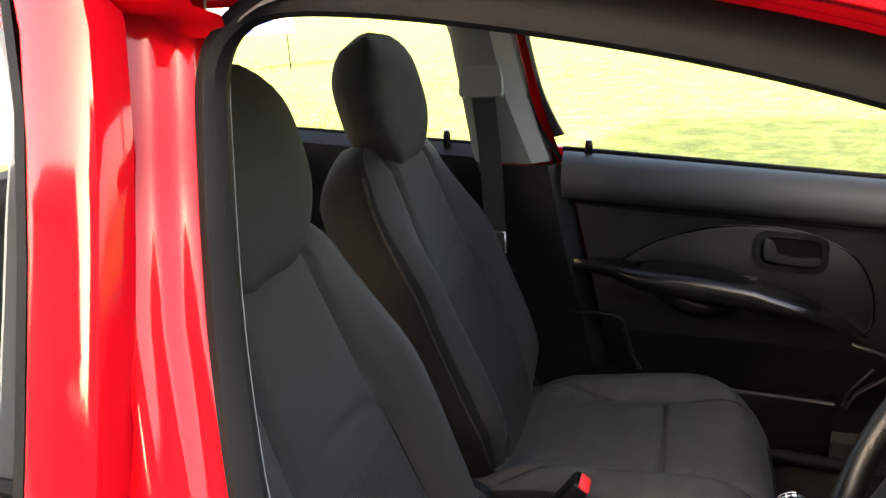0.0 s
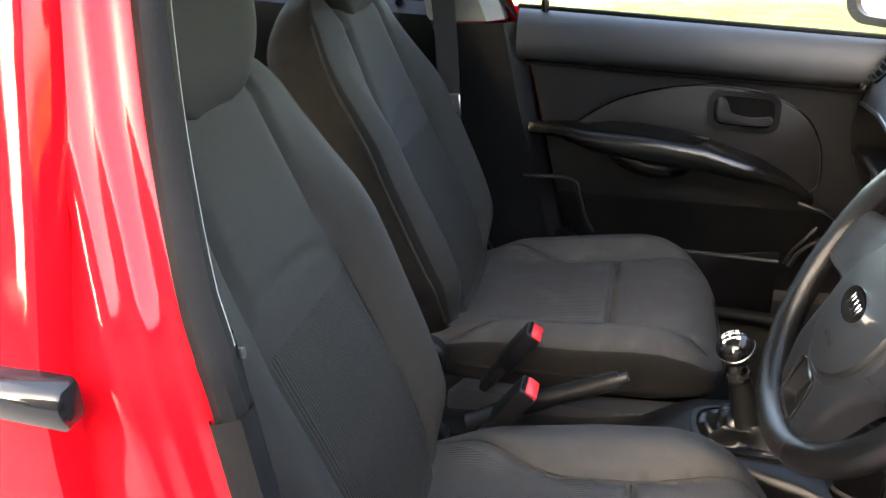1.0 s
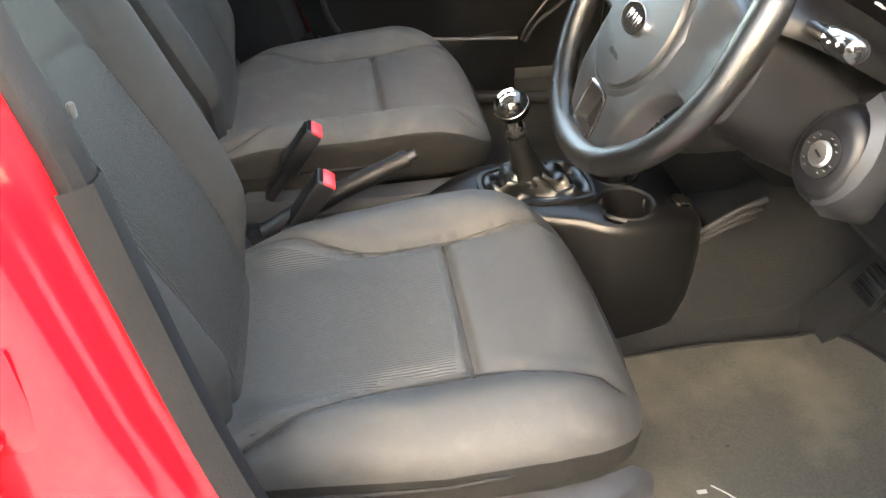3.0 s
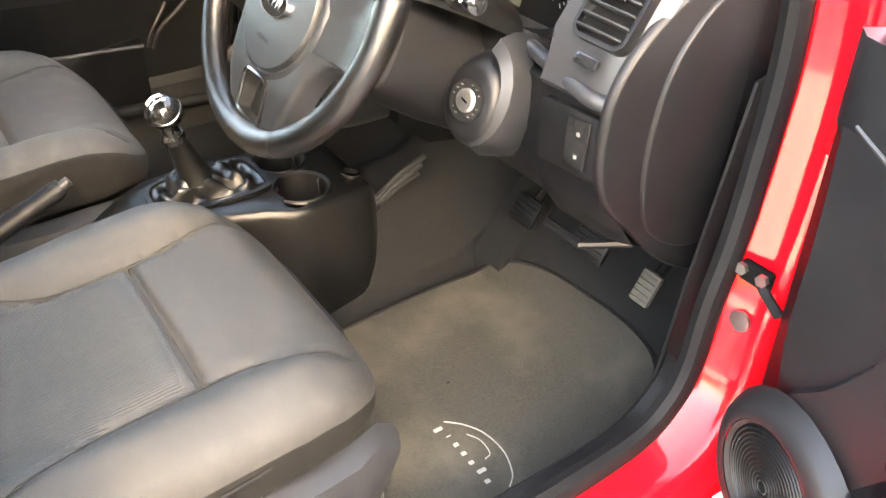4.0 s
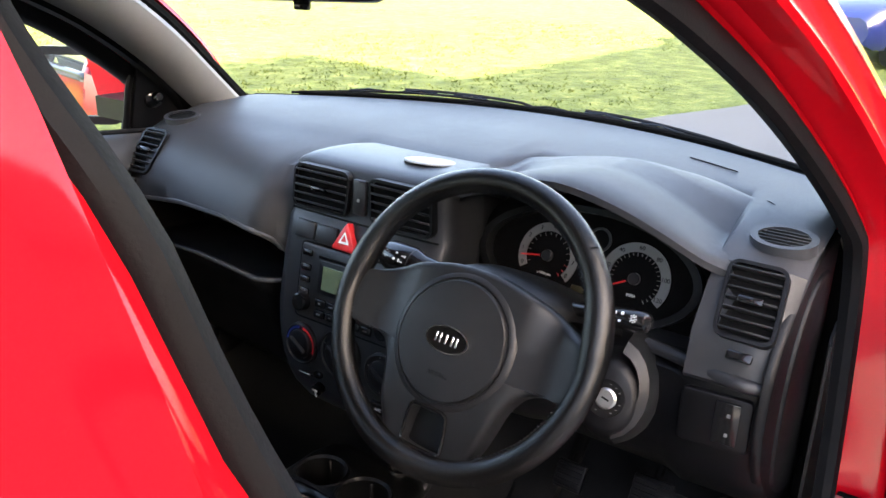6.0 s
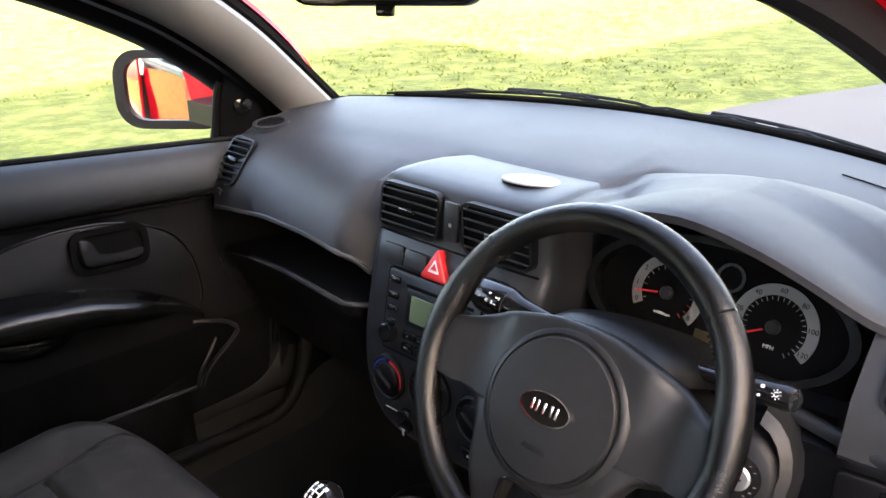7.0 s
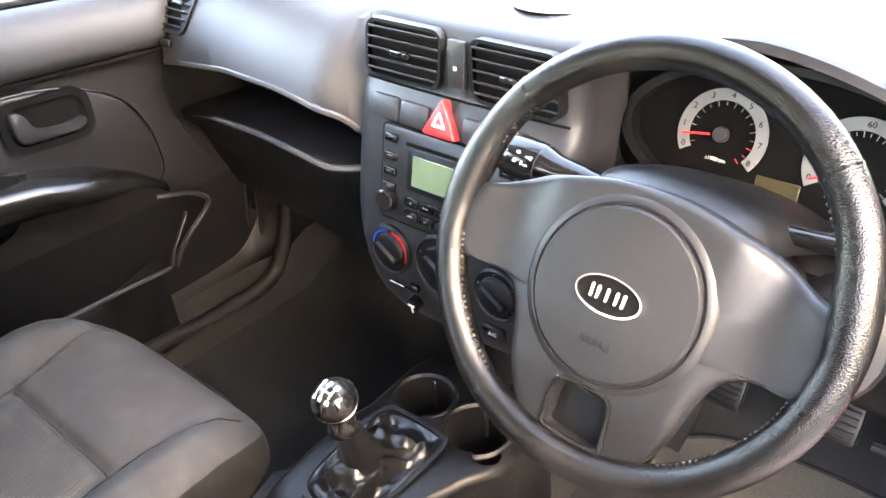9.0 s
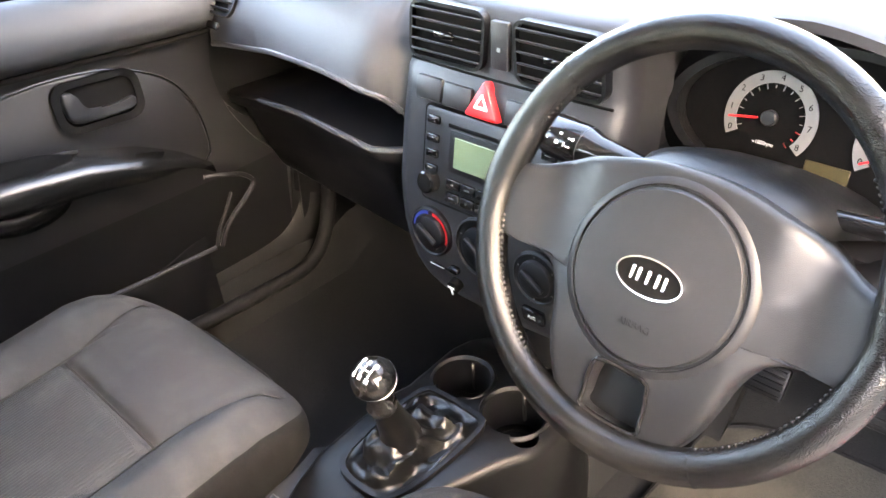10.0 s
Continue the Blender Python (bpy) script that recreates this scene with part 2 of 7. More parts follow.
def loft(rows, closed=False, caps=False, ring=False):
    """Faces between rows of points. closed: each row is a ring; ring: the last row joins the first."""
    bm = bmesh.new()
    vs = [[bm.verts.new(p) for p in r] for r in rows]
    n = len(vs[0])
    pairs = list(zip(vs, vs[1:]))
    if ring:
        pairs.append((vs[-1], vs[0]))
    for a, b in pairs:
        for i in range(n if closed else n - 1):
            j = (i + 1) % n
            q = [a[i], a[j], b[j], b[i]]
            try:
                bm.faces.new(q)
            except ValueError:
                pass
    if caps:
        bm.faces.new(vs[0])
        bm.faces.new(vs[-1])
    return bm


def join(*bms):
    out = bmesh.new()
    for b in bms:
        me = bpy.data.meshes.new("tmp")
        b.to_mesh(me)
        out.from_mesh(me)
        bpy.data.meshes.remove(me)
        b.free()
    return out


def solid(bm, t):
    """Gives a sheet a thickness."""
    bmesh.ops.recalc_face_normals(bm, faces=bm.faces)
    bmesh.ops.solidify(bm, geom=bm.faces[:], thickness=t)
    return bm


def smooth_path(pts, n=8, closed=False):
    """Catmull-Rom through the points, n steps a span."""
    p = [Vector(q) for q in pts]
    m = len(p)
    out = []
    for i in range(m if closed else m - 1):
        if closed:
            a, b, c, d = p[i - 1], p[i], p[(i + 1) % m], p[(i + 2) % m]
        else:
            b, c = p[i], p[i + 1]
            a = p[i - 1] if i else b * 2 - c
            d = p[i + 2] if i + 2 < m else c * 2 - b
        for k in range(n):
            t = k / n
            out.append(0.5 * ((2 * b) + (c - a) * t + (2 * a - 5 * b + 4 * c - d) * t * t + (3 * b - a - 3 * c + d) * t ** 3))
    if not closed:
        out.append(p[-1])
    return out


def tube(pts, r, n=10, closed=False, flat=1.0):
    """A round rod along a path; r may be a list."""
    p = [Vector(q) for q in pts]
    m = len(p)
    rows, up = [], None
    for i in range(m):
        a = p[i - 1] if (i or closed) else p[i]
        b = p[(i + 1) % m] if (i < m - 1 or closed) else p[i]
        d = (b - a).normalized()
        if up is None:
            up = d.orthogonal().normalized()
        up = (up - d * up.dot(d)).normalized()
        s = d.cross(up)
        ri = r[i] if isinstance(r, (list, tuple)) else r
        rows.append([p[i] + (up * math.cos(2 * math.pi * k / n) + s * math.sin(2 * math.pi * k / n) * flat) * ri for k in range(n)])
    return loft(rows, True, not closed, closed)


def rbox(c, s, bevel=0.004, seg=2, m=None):
    """A box with rounded edges, centre c, full sizes s, in the frame m."""
    bm = bmesh.new()
    bmesh.ops.create_cube(bm, size=1)
    bmesh.ops.scale(bm, vec=s, verts=bm.verts)
    if bevel:
        bmesh.ops.bevel(bm, geom=bm.edges[:], offset=min(bevel, min(s) * 0.49), segments=seg, profile=0.5, affect="EDGES")
    bmesh.ops.translate(bm, vec=c, verts=bm.verts)
    if m is not None:
        bm.transform(m)
    return bm


def lathe(prof, n=32, m=None, cap=True):
    """Turns (radius, height) pairs about z."""
    rows = [[(r * math.cos(2 * math.pi * k / n), r * math.sin(2 * math.pi * k / n), h) for k in range(n)] for r, h in prof]
    bm = loft(rows, True, False)
    if cap:
        bm.verts.ensure_lookup_table()
        for base in (0, (len(prof) - 1) * n):
            if prof[0 if base == 0 else -1][0] > 1e-6:
                bm.faces.new([bm.verts[base + k] for k in range(n)])
    if m is not None:
        bm.transform(m)
    return bm


def frame_of(o, right, up):
    """A frame with its x to the right, y up and z towards the viewer."""
    r, u = Vector(right).normalized(), Vector(up)
    u = (u - r * u.dot(r)).normalized()
    w = r.cross(u)
    return Matrix(((r.x, u.x, w.x, o[0]), (r.y, u.y, w.y, o[1]), (r.z, u.z, w.z, o[2]), (0, 0, 0, 1)))


def outline(w, h, r, n=5, skew=0.0):
    """A rounded rectangle in x and y."""
    pts = []
    for cx, cy, a0 in ((1, 1, 0), (-1, 1, 90), (-1, -1, 180), (1, -1, 270)):
        for k in range(n + 1):
            a = radians(a0 + 90 * k / n)
            x, y = cx * (w / 2 - r) + r * math.cos(a), cy * (h / 2 - r) + r * math.sin(a)
            pts.append((x + skew * y, y))
    return pts


def plate(pts, z0, z1, bevel=0.0, m=None):
    """An upright prism over a closed outline, with its upper edge rounded."""
    c = Vector((sum(p[0] for p in pts) / len(pts), sum(p[1] for p in pts) / len(pts)))
    rows = [[(x, y, z0) for x, y in pts]]
    if bevel:
        rows.append([(x, y, z1 - bevel) for x, y in pts])
        for k in (0.6, 1.0):
            ins = bevel * k
            row = []
            for x, y in pts:
                d = Vector((x, y)) - c
                f = max(0.0, 1 - ins / max(d.length, 1e-6))
                row.append((c.x + d.x * f, c.y + d.y * f, z1 - bevel * (1 - k) * 0.5))
            rows.append(row)
    else:
        rows.append([(x, y, z1) for x, y in pts])
    bm = loft(rows, True, True)
    if m is not None:
        bm.transform(m)
    return bm


def ring_plate(outer, inner, z0, z1, m=None):
    """A flat frame between two outlines with the same count of points."""
    rows = [[(*p, z0) for p in inner], [(*p, z1) for p in inner], [(*p, z1) for p in outer], [(*p, z0) for p in outer]]
    bm = loft(rows, True, False, True)
    if m is not None:
        bm.transform(m)
    return bm


def text(body, size, m, material, parent, name="lettering", extrude=0.0003):
    cu = bpy.data.curves.new("text", "FONT")
    cu.body, cu.size, cu.align_x, cu.align_y, cu.extrude = body, size, "CENTER", "CENTER", extrude
    ob = bpy.data.objects.new("text", cu)
    me = bpy.data.meshes.new_from_object(ob)
    bm = bmesh.new()
    bm.from_mesh(me)
    bpy.data.objects.remove(ob)
    bm.transform(m)
    return part(name, bm, material, parent)


def interp(x, table):
    """Straight lines between (x, value) pairs."""
    if x <= table[0][0]:
        return table[0][1]
    for (a, va), (b, vb) in zip(table, table[1:]):
        if x <= b:
            return va + (vb - va) * (x - a) / (b - a)
    return table[-1][1]


def ease(x, a, b):
    t = max(0.0, min(1.0, (x - a) / (b - a)))
    return t * t * (3 - 2 * t)


def carve(bm, tool):
    """bm with the shape of tool taken out of it."""
    obs = []
    for b in (bm, tool):
        bmesh.ops.recalc_face_normals(b, faces=b.faces)
        me = bpy.data.meshes.new("tmp")
        b.to_mesh(me)
        b.free()
        obs.append(new("tmp", me))
    mod = obs[0].modifiers.new("cut", "BOOLEAN")
    mod.object, mod.operation, mod.solver = obs[1], "DIFFERENCE", "EXACT"
    bpy.context.view_layer.update()
    me = bpy.data.meshes.new_from_object(obs[0].evaluated_get(bpy.context.evaluated_depsgraph_get()))
    out = bmesh.new()
    out.from_mesh(me)
    for o in obs:
        bpy.data.objects.remove(o)
    return out



# ---- the car's shell ----
def yside(z):
    """Half width of the inner face of the door opening at height z."""
    return 0.70 - (z - 0.4) * 0.07 if z < 0.95 else 0.6615 - 0.36 * (z - 0.95)


OPENING = [(-0.538, 1.262), (-0.525, 1.290), (-0.49, 1.303), (-0.41, 1.299), (-0.30, 1.283), (-0.20, 1.263), (-0.11, 1.238), (-0.02, 1.203), (0.097, 1.148), (0.20, 1.085),
           (0.285, 1.022), (0.345, 0.965), (0.378, 0.91), (0.386, 0.82), (0.378, 0.72), (0.362, 0.612), (0.340, 0.53), (0.325, 0.44), (0.298, 0.395), (0.25, 0.368), (0.14, 0.362),
           (0.0, 0.365), (-0.15, 0.366), (-0.27, 0.375), (-0.34, 0.42), (-0.375, 0.50), (-0.405, 0.60), (-0.433, 0.718), (-0.456, 0.851), (-0.472, 0.945), (-0.492, 1.0), (-0.515, 1.096), (-0.532, 1.205)]


def contour(n=6):
    pts = [Vector((x, 0, z)) for x, z in OPENING]
    p = smooth_path(pts, n, True)
    nor = []
    for i in range(len(p)):
        d = (p[(i + 1) % len(p)] - p[i - 1]).normalized()
        nor.append(Vector((-d.z, 0, d.x)))
    return p, nor


CON, NOR = contour()
if sum((p - Vector((-0.1, 0, 0.8))).dot(q) for p, q in zip(CON, NOR)) < 0:
    NOR = [-q for q in NOR]


def lean_in(x, z):
    """How far the head of the driver's centre pillar curves in towards the roof."""
    return (ease(z, 1.165, 1.26) + 0.55 * ease(z, 0.98, 1.14)) * ease(-x, 0.43, 0.50)


def band(profile, side, lo=0, hi=None, flare=0.0, pinch=0.0):
    """Sweeps (outward, sideways) pairs round the door opening. side: -1 the driver's, 1 the passenger's."""
    rows = []
    for i in range(len(CON)):
        row = []
        for n, o in profile:
            q = CON[i] + NOR[i] * (n * (1 + flare * ease(1.08 - CON[i].z, 0.0, 0.12)) * (1 - pinch * ease(-CON[i].x, 0.36, 0.50) * (n > 0)))
            k = (side < 0) * lean_in(q.x, q.z)
            row.append((q.x - 0.040 * (side > 0) * ease(-q.x, 0.44, 0.52) - 0.010 * k, side * (yside(q.z) + o - 0.017 * k), q.z))
        rows.append(row)
    if hi is None:
        return loft(rows, False, False, True)
    return loft(rows[lo:hi])


def near(x, z):
    return min(range(len(CON)), key=lambda i: (CON[i].x - x) ** 2 + (CON[i].z - z) ** 2)


car = thing("car_body", "red hatchback car shell with an open driver's door", "car", (0, 0, 0))
SEAL = [(0.0, -0.012), (-0.004, 0.0), (0.0, 0.010), (0.012, 0.014), (0.024, 0.012), (0.032, 0.006), (0.034, -0.004)]
JAMB = [(0.028, -0.01), (0.031, 0.004), (0.036, 0.010), (0.037, 0.024), (0.041, 0.030), (0.042, 0.052), (0.044, 0.062), (0.050, 0.068), (0.062, 0.070), (0.080, 0.082)]
part("door_seal", band(SEAL, -1, pinch=0.42), RUBBER, car, "grey-black rubber door seal")
part("door_seal", band(SEAL, 1, pinch=0.42), RUBBER, car, "grey-black rubber door seal")
part("door_jamb", band(JAMB, -1, near(-0.525, 1.290), near(-0.34, 0.42)), RED, car, "glossy red painted door jamb")
part("door_jamb", band(JAMB, 1, near(-0.525, 1.290), near(-0.34, 0.42)), RED, car, "glossy red painted door jamb")


def roof_z(x, y):
    return 1.475 - 0.020 * ((x + 0.75) / 0.8) ** 2 - 0.11 * (abs(y) / 0.6) ** 3


def pillar_band(profile, s):
    """Sweeps (outward, sideways) pairs down the windscreen pillar and straight on behind the dash."""
    path = [(CON[i], NOR[i]) for i in range(near(-0.525, 1.290), near(0.285, 1.022) + 1)]
    p0, n0 = path[-1]
    d = Vector((n0.z, 0, -n0.x))
    path += [(p0 + d * 0.03 * k, n0) for k in range(1, 9)]
    return loft([[(q.x, s * (yside(q.z) + o), q.z) for q, o in [(c + nn * n, o) for n, o in profile]] for c, nn in path])


# outer skin over the roof rails and the windscreen pillars
ia, ib, ic = near(-0.525, 1.290), near(0.36, 0.94), near(-0.53, 1.29)
for s in (-1, 1):
    part("screen_pillar", band([(0.078, 0.082), (0.095, 0.080), (0.112, 0.066), (0.122, 0.035), (0.125, 0.0), (0.115, -0.01)], s, ia, ib), RED, car, "glossy red windscreen pillar and roof rail")
    part("pillar_trim", pillar_band([(0.010, -0.006), (0.020, -0.024), (0.040, -0.036), (0.062, -0.040), (0.080, -0.036), (0.090, -0.024), (0.089, -0.012)], s), TRIMGREY, car, "light grey moulded pillar trim")
    part("screen_border", pillar_band([(0.088, -0.018), (0.098, -0.020), (0.110, -0.012), (0.108, 0.0)], s), DARK, car, "black windscreen border")

# roof skin and headliner
rows, rows2 = [], []
for i in range(17):
    x = -1.72 + 1.70 * i / 16
    w = 0.545
    rows.append([(x + (0.05 * (1 - (abs(v) ** 2)) if i == 16 else 0), w * v, roof_z(x, w * v)) for v in [k / 10 for k in range(-10, 11)]])
    rows2.append([(x, (w - 0.02) * v, roof_z(x, w * v) - 0.055 - 0.05 * max(0, (x + 0.25) / 0.3) ** 2) for v in [k / 10 for k in range(-10, 11)]])
part("roof", solid(loft(rows), 0.012), RED, car, "glossy red roof panel")
part("headliner", solid(loft(rows2), 0.008), HEADLINER, car, "pale grey cloth headliner")

# windscreen
def screen_base(y):
    return 0.775 - 0.215 * (abs(y) / 0.6) ** 2


rows = []
for i in range(9):
    t = i / 8
    row = []
    for k in range(-12, 13):
        y = k / 12
        yb, yt = 0.645 * y, 0.53 * y
        b = Vector((screen_base(yb) + 0.02, yb, 0.962))
        top = Vector((0.03 - 0.05 * y * y, yt, 1.428 - 0.07 * abs(y) ** 3))
        p = b.lerp(top, t)
        p.z += 0.03 * math.sin(math.pi * t)
        row.append(p)
    rows.append(row)
ws = part("windscreen", loft(rows), CLEAR, car, "clear laminated windscreen")
ws.visible_shadow = False
part("windscreen_frit", solid(loft([[(p.x + 0.004, p.y, p.z - 0.01) for p in rows[0]], [(p.x + 0.004, p.y, p.z + 0.004) for p in rows[0]]]), 0.003), DARK, car, "black windscreen border")

# scuttle, bonnet, wings, bumper
rows = []
for i in range(13):
    t = i / 12
    row = []
    for k in range(-12, 13):
        y = k / 12 * 0.70
        xb = screen_base(y * 0.9) + 0.05
        x = xb + (1.42 - 0.16 * (y / 0.7) ** 2 - xb) * t
        z = 0.918 - 0.15 * t ** 1.6 - 0.05 * (abs(y) / 0.7) ** 3 - 0.03 * t * (abs(y) / 0.7) ** 2
        row.append((x, y, z))
    rows.append(row)
part("bonnet", solid(loft(rows), 0.01), RED, car, "glossy red bonnet")
rows = []
for i in range(8):
    x0 = [(-0.02, 0.965), (0.0, 0.95), (0.03, 0.938), (0.055, 0.935)][min(i, 3)]
    rows.append([(screen_base(k / 12 * 0.64) + x0[0] + 0.02, k / 12 * 0.66, x0[1]) for k in range(-12, 13)])
part("cowl_edge", tube(smooth_path([(screen_base(0.08 * k) + 0.022, 0.08 * k, 0.9695) for k in range(-7, 8)], 3), 0.0055, 8), DARK, car, "black edge of the cowl below the glass")
part("scuttle", solid(loft(rows[:4]), 0.006), PLASTIC, car, "black plastic scuttle panel")
for s in (-1, 1):
    rows = []
    for i in range(15):
        x = 0.44 + i / 14 * 1.0
        wheel = max(0, 0.30 ** 2 - (x - 0.98) ** 2) ** 0.5
        row = []
        top = interp(x, [(0.44, 0.93), (0.8, 0.90), (1.1, 0.85), (1.44, 0.74)])
        yo = interp(x, [(0.44, 0.765), (1.0, 0.79), (1.3, 0.76), (1.44, 0.66)])
        low = max(0.25, 0.30 + wheel)
        for k in range(9):
            u = k / 8
            z = top + 0.015 - (top - low) * u
            row.append((x, s * (yo - 0.085 * (1 - min(1, u * 3)) ** 2), z))
        rows.append(row)
    part("front_wing", solid(loft(rows), 0.01), RED, car, "glossy red front wing")
rows = []
for k in range(-12, 13):
    a = k / 12
    y = 0.72 * a
    xf = 1.56 - 0.28 * abs(a) ** 3
    rows.append([(xf - 0.12, y, 0.74), (xf - 0.03, y, 0.70), (xf, y, 0.58), (xf + 0.03, y, 0.48), (xf + 0.03, y, 0.34), (xf - 0.05, y, 0.24), (xf - 0.25, y, 0.22)])
part("front_bumper", solid(loft(rows), 0.012), RED, car, "glossy red front bumper")


def road_wheel(x, y, s):
    m = frame_of((x, y, 0.285), (1, 0, 0), (0, 0, 1))
    if s > 0:
        m = frame_of((x, y, 0.285), (-1, 0, 0), (0, 0, 1))
    t = part("wheel", lathe([(0.20, -0.08), (0.265, -0.085), (0.285, -0.06), (0.285, 0.06), (0.265, 0.085), (0.20, 0.08)], 40, m, False), TYRE, car, "black road tyre on a silver rim")
    part("rim", lathe([(0.2, 0.075), (0.19, 0.06), (0.06, 0.05), (0.03, 0.07), (0.0, 0.07)], 32, m, False), ALLOY, t)


for wx in (0.98, -1.39):
    for s in (-1, 1):
        road_wheel(wx, s * 0.70, s)

# floor pan, tunnel, bulkhead, sills
rows = []
for k in range(-14, 15):
    y = 0.66 * k / 14
    tun = 0.15 * (1 - ease(abs(y), 0.07, 0.16))
    side = 0.11 * ease(abs(y), 0.60, 0.655)
    prof = [(-1.75, 0.45), (-1.2, 0.42), (-1.0, 0.25), (-0.5, 0.225), (0.38, 0.225), (0.46, 0.27), (0.62, 0.46), (0.66, 0.60), (0.66, 0.93)]
    rows.append([(x, y, z + (tun if z < 0.3 else (tun * 0.4 if z < 0.7 else 0)) + (side if z < 0.4 else 0)) for x, z in prof])
part("floor_carpet", solid(loft(rows), 0.01), CARPET, car, "charcoal carpeted floor with a centre tunnel")
for s in (-1, 1):
    part("inner_sill", band([(0.002, -0.010), (0.006, -0.03), (0.03, -0.045), (0.10, -0.05), (0.16, -0.05)], s, near(0.325, 0.44), near(-0.375, 0.5)), PLASTIC, car, "black plastic sill kick trim")
    rows = [[(x, s * y, z) for y, z in ((0.76, 0.30), (0.785, 0.27), (0.775, 0.21), (0.70, 0.19))] for x in (-1.1, -0.5, 0.0, 0.45, 0.68)]
    part("outer_sill", solid(loft(rows), 0.008), RED, car, "glossy red outer sill")
    # kick panel beside the pedals
    part("kick_panel", solid(loft([[(0.31, s * 0.662, 0.25), (0.385, s * 0.668, 0.25), (0.45, s * 0.655, 0.25), (0.62, s * 0.65, 0.30)], [(0.335, s * 0.665, 0.55), (0.385, s * 0.66, 0.55), (0.45, s * 0.65, 0.55), (0.62, s * 0.65, 0.55)], [(0.375, s * 0.66, 0.80), (0.40, s * 0.655, 0.80), (0.46, s * 0.65, 0.80), (0.62, s * 0.65, 0.80)]]), 0.004), PLASTIC, car, "black plastic kick panel")


for s in (-1, 1):
    part("roof_edge", loft([([(x, -(yside(1.29) - 0.018), 1.288)] if s < 0 else []) + [(x, s * (yside(1.305) - 0.005), 1.304), (x, s * (yside(1.31) + 0.030), 1.311), (x, s * (yside(1.33) + 0.056), 1.335), (x, s * 0.595, 1.385), (x, s * 0.545, 1.425)] for x in ((-0.545, -0.60, -0.7, -1.0, -1.4) if s < 0 else (-0.49, -0.53, -0.7, -1.0, -1.4))]), RED, car, "glossy red roof edge", 60)
# pale edge of the driver's pillar trim beside the seal
part("pillar_trim_edge", band([(0.0045, -0.0110), (0.0022, -0.0125), (0.0016, -0.0155), (0.006, -0.022), (0.018, -0.034)], -1, near(-0.4765, 0.957), len(CON)), TRIMGREY, car, "light grey edge of the pillar trim")
# lower seal cover, which begins at a joint at the belt line
part("seal_cover", band([(0.001, -0.016), (-0.006, -0.002), (-0.004, 0.0115), (0.010, 0.0165), (0.018, 0.0150), (0.021, 0.008)], -1, near(-0.40, 0.585), near(-0.470, 0.936)), RUBBER, car, "grey-black lower seal cover with a joint")
part("trim_clip", rbox((-0.4725, -(yside(0.952) - 0.017), 0.950), (0.005, 0.005, 0.010), 0.002, 2), SATIN, car, "small grey clip below the pillar trim")
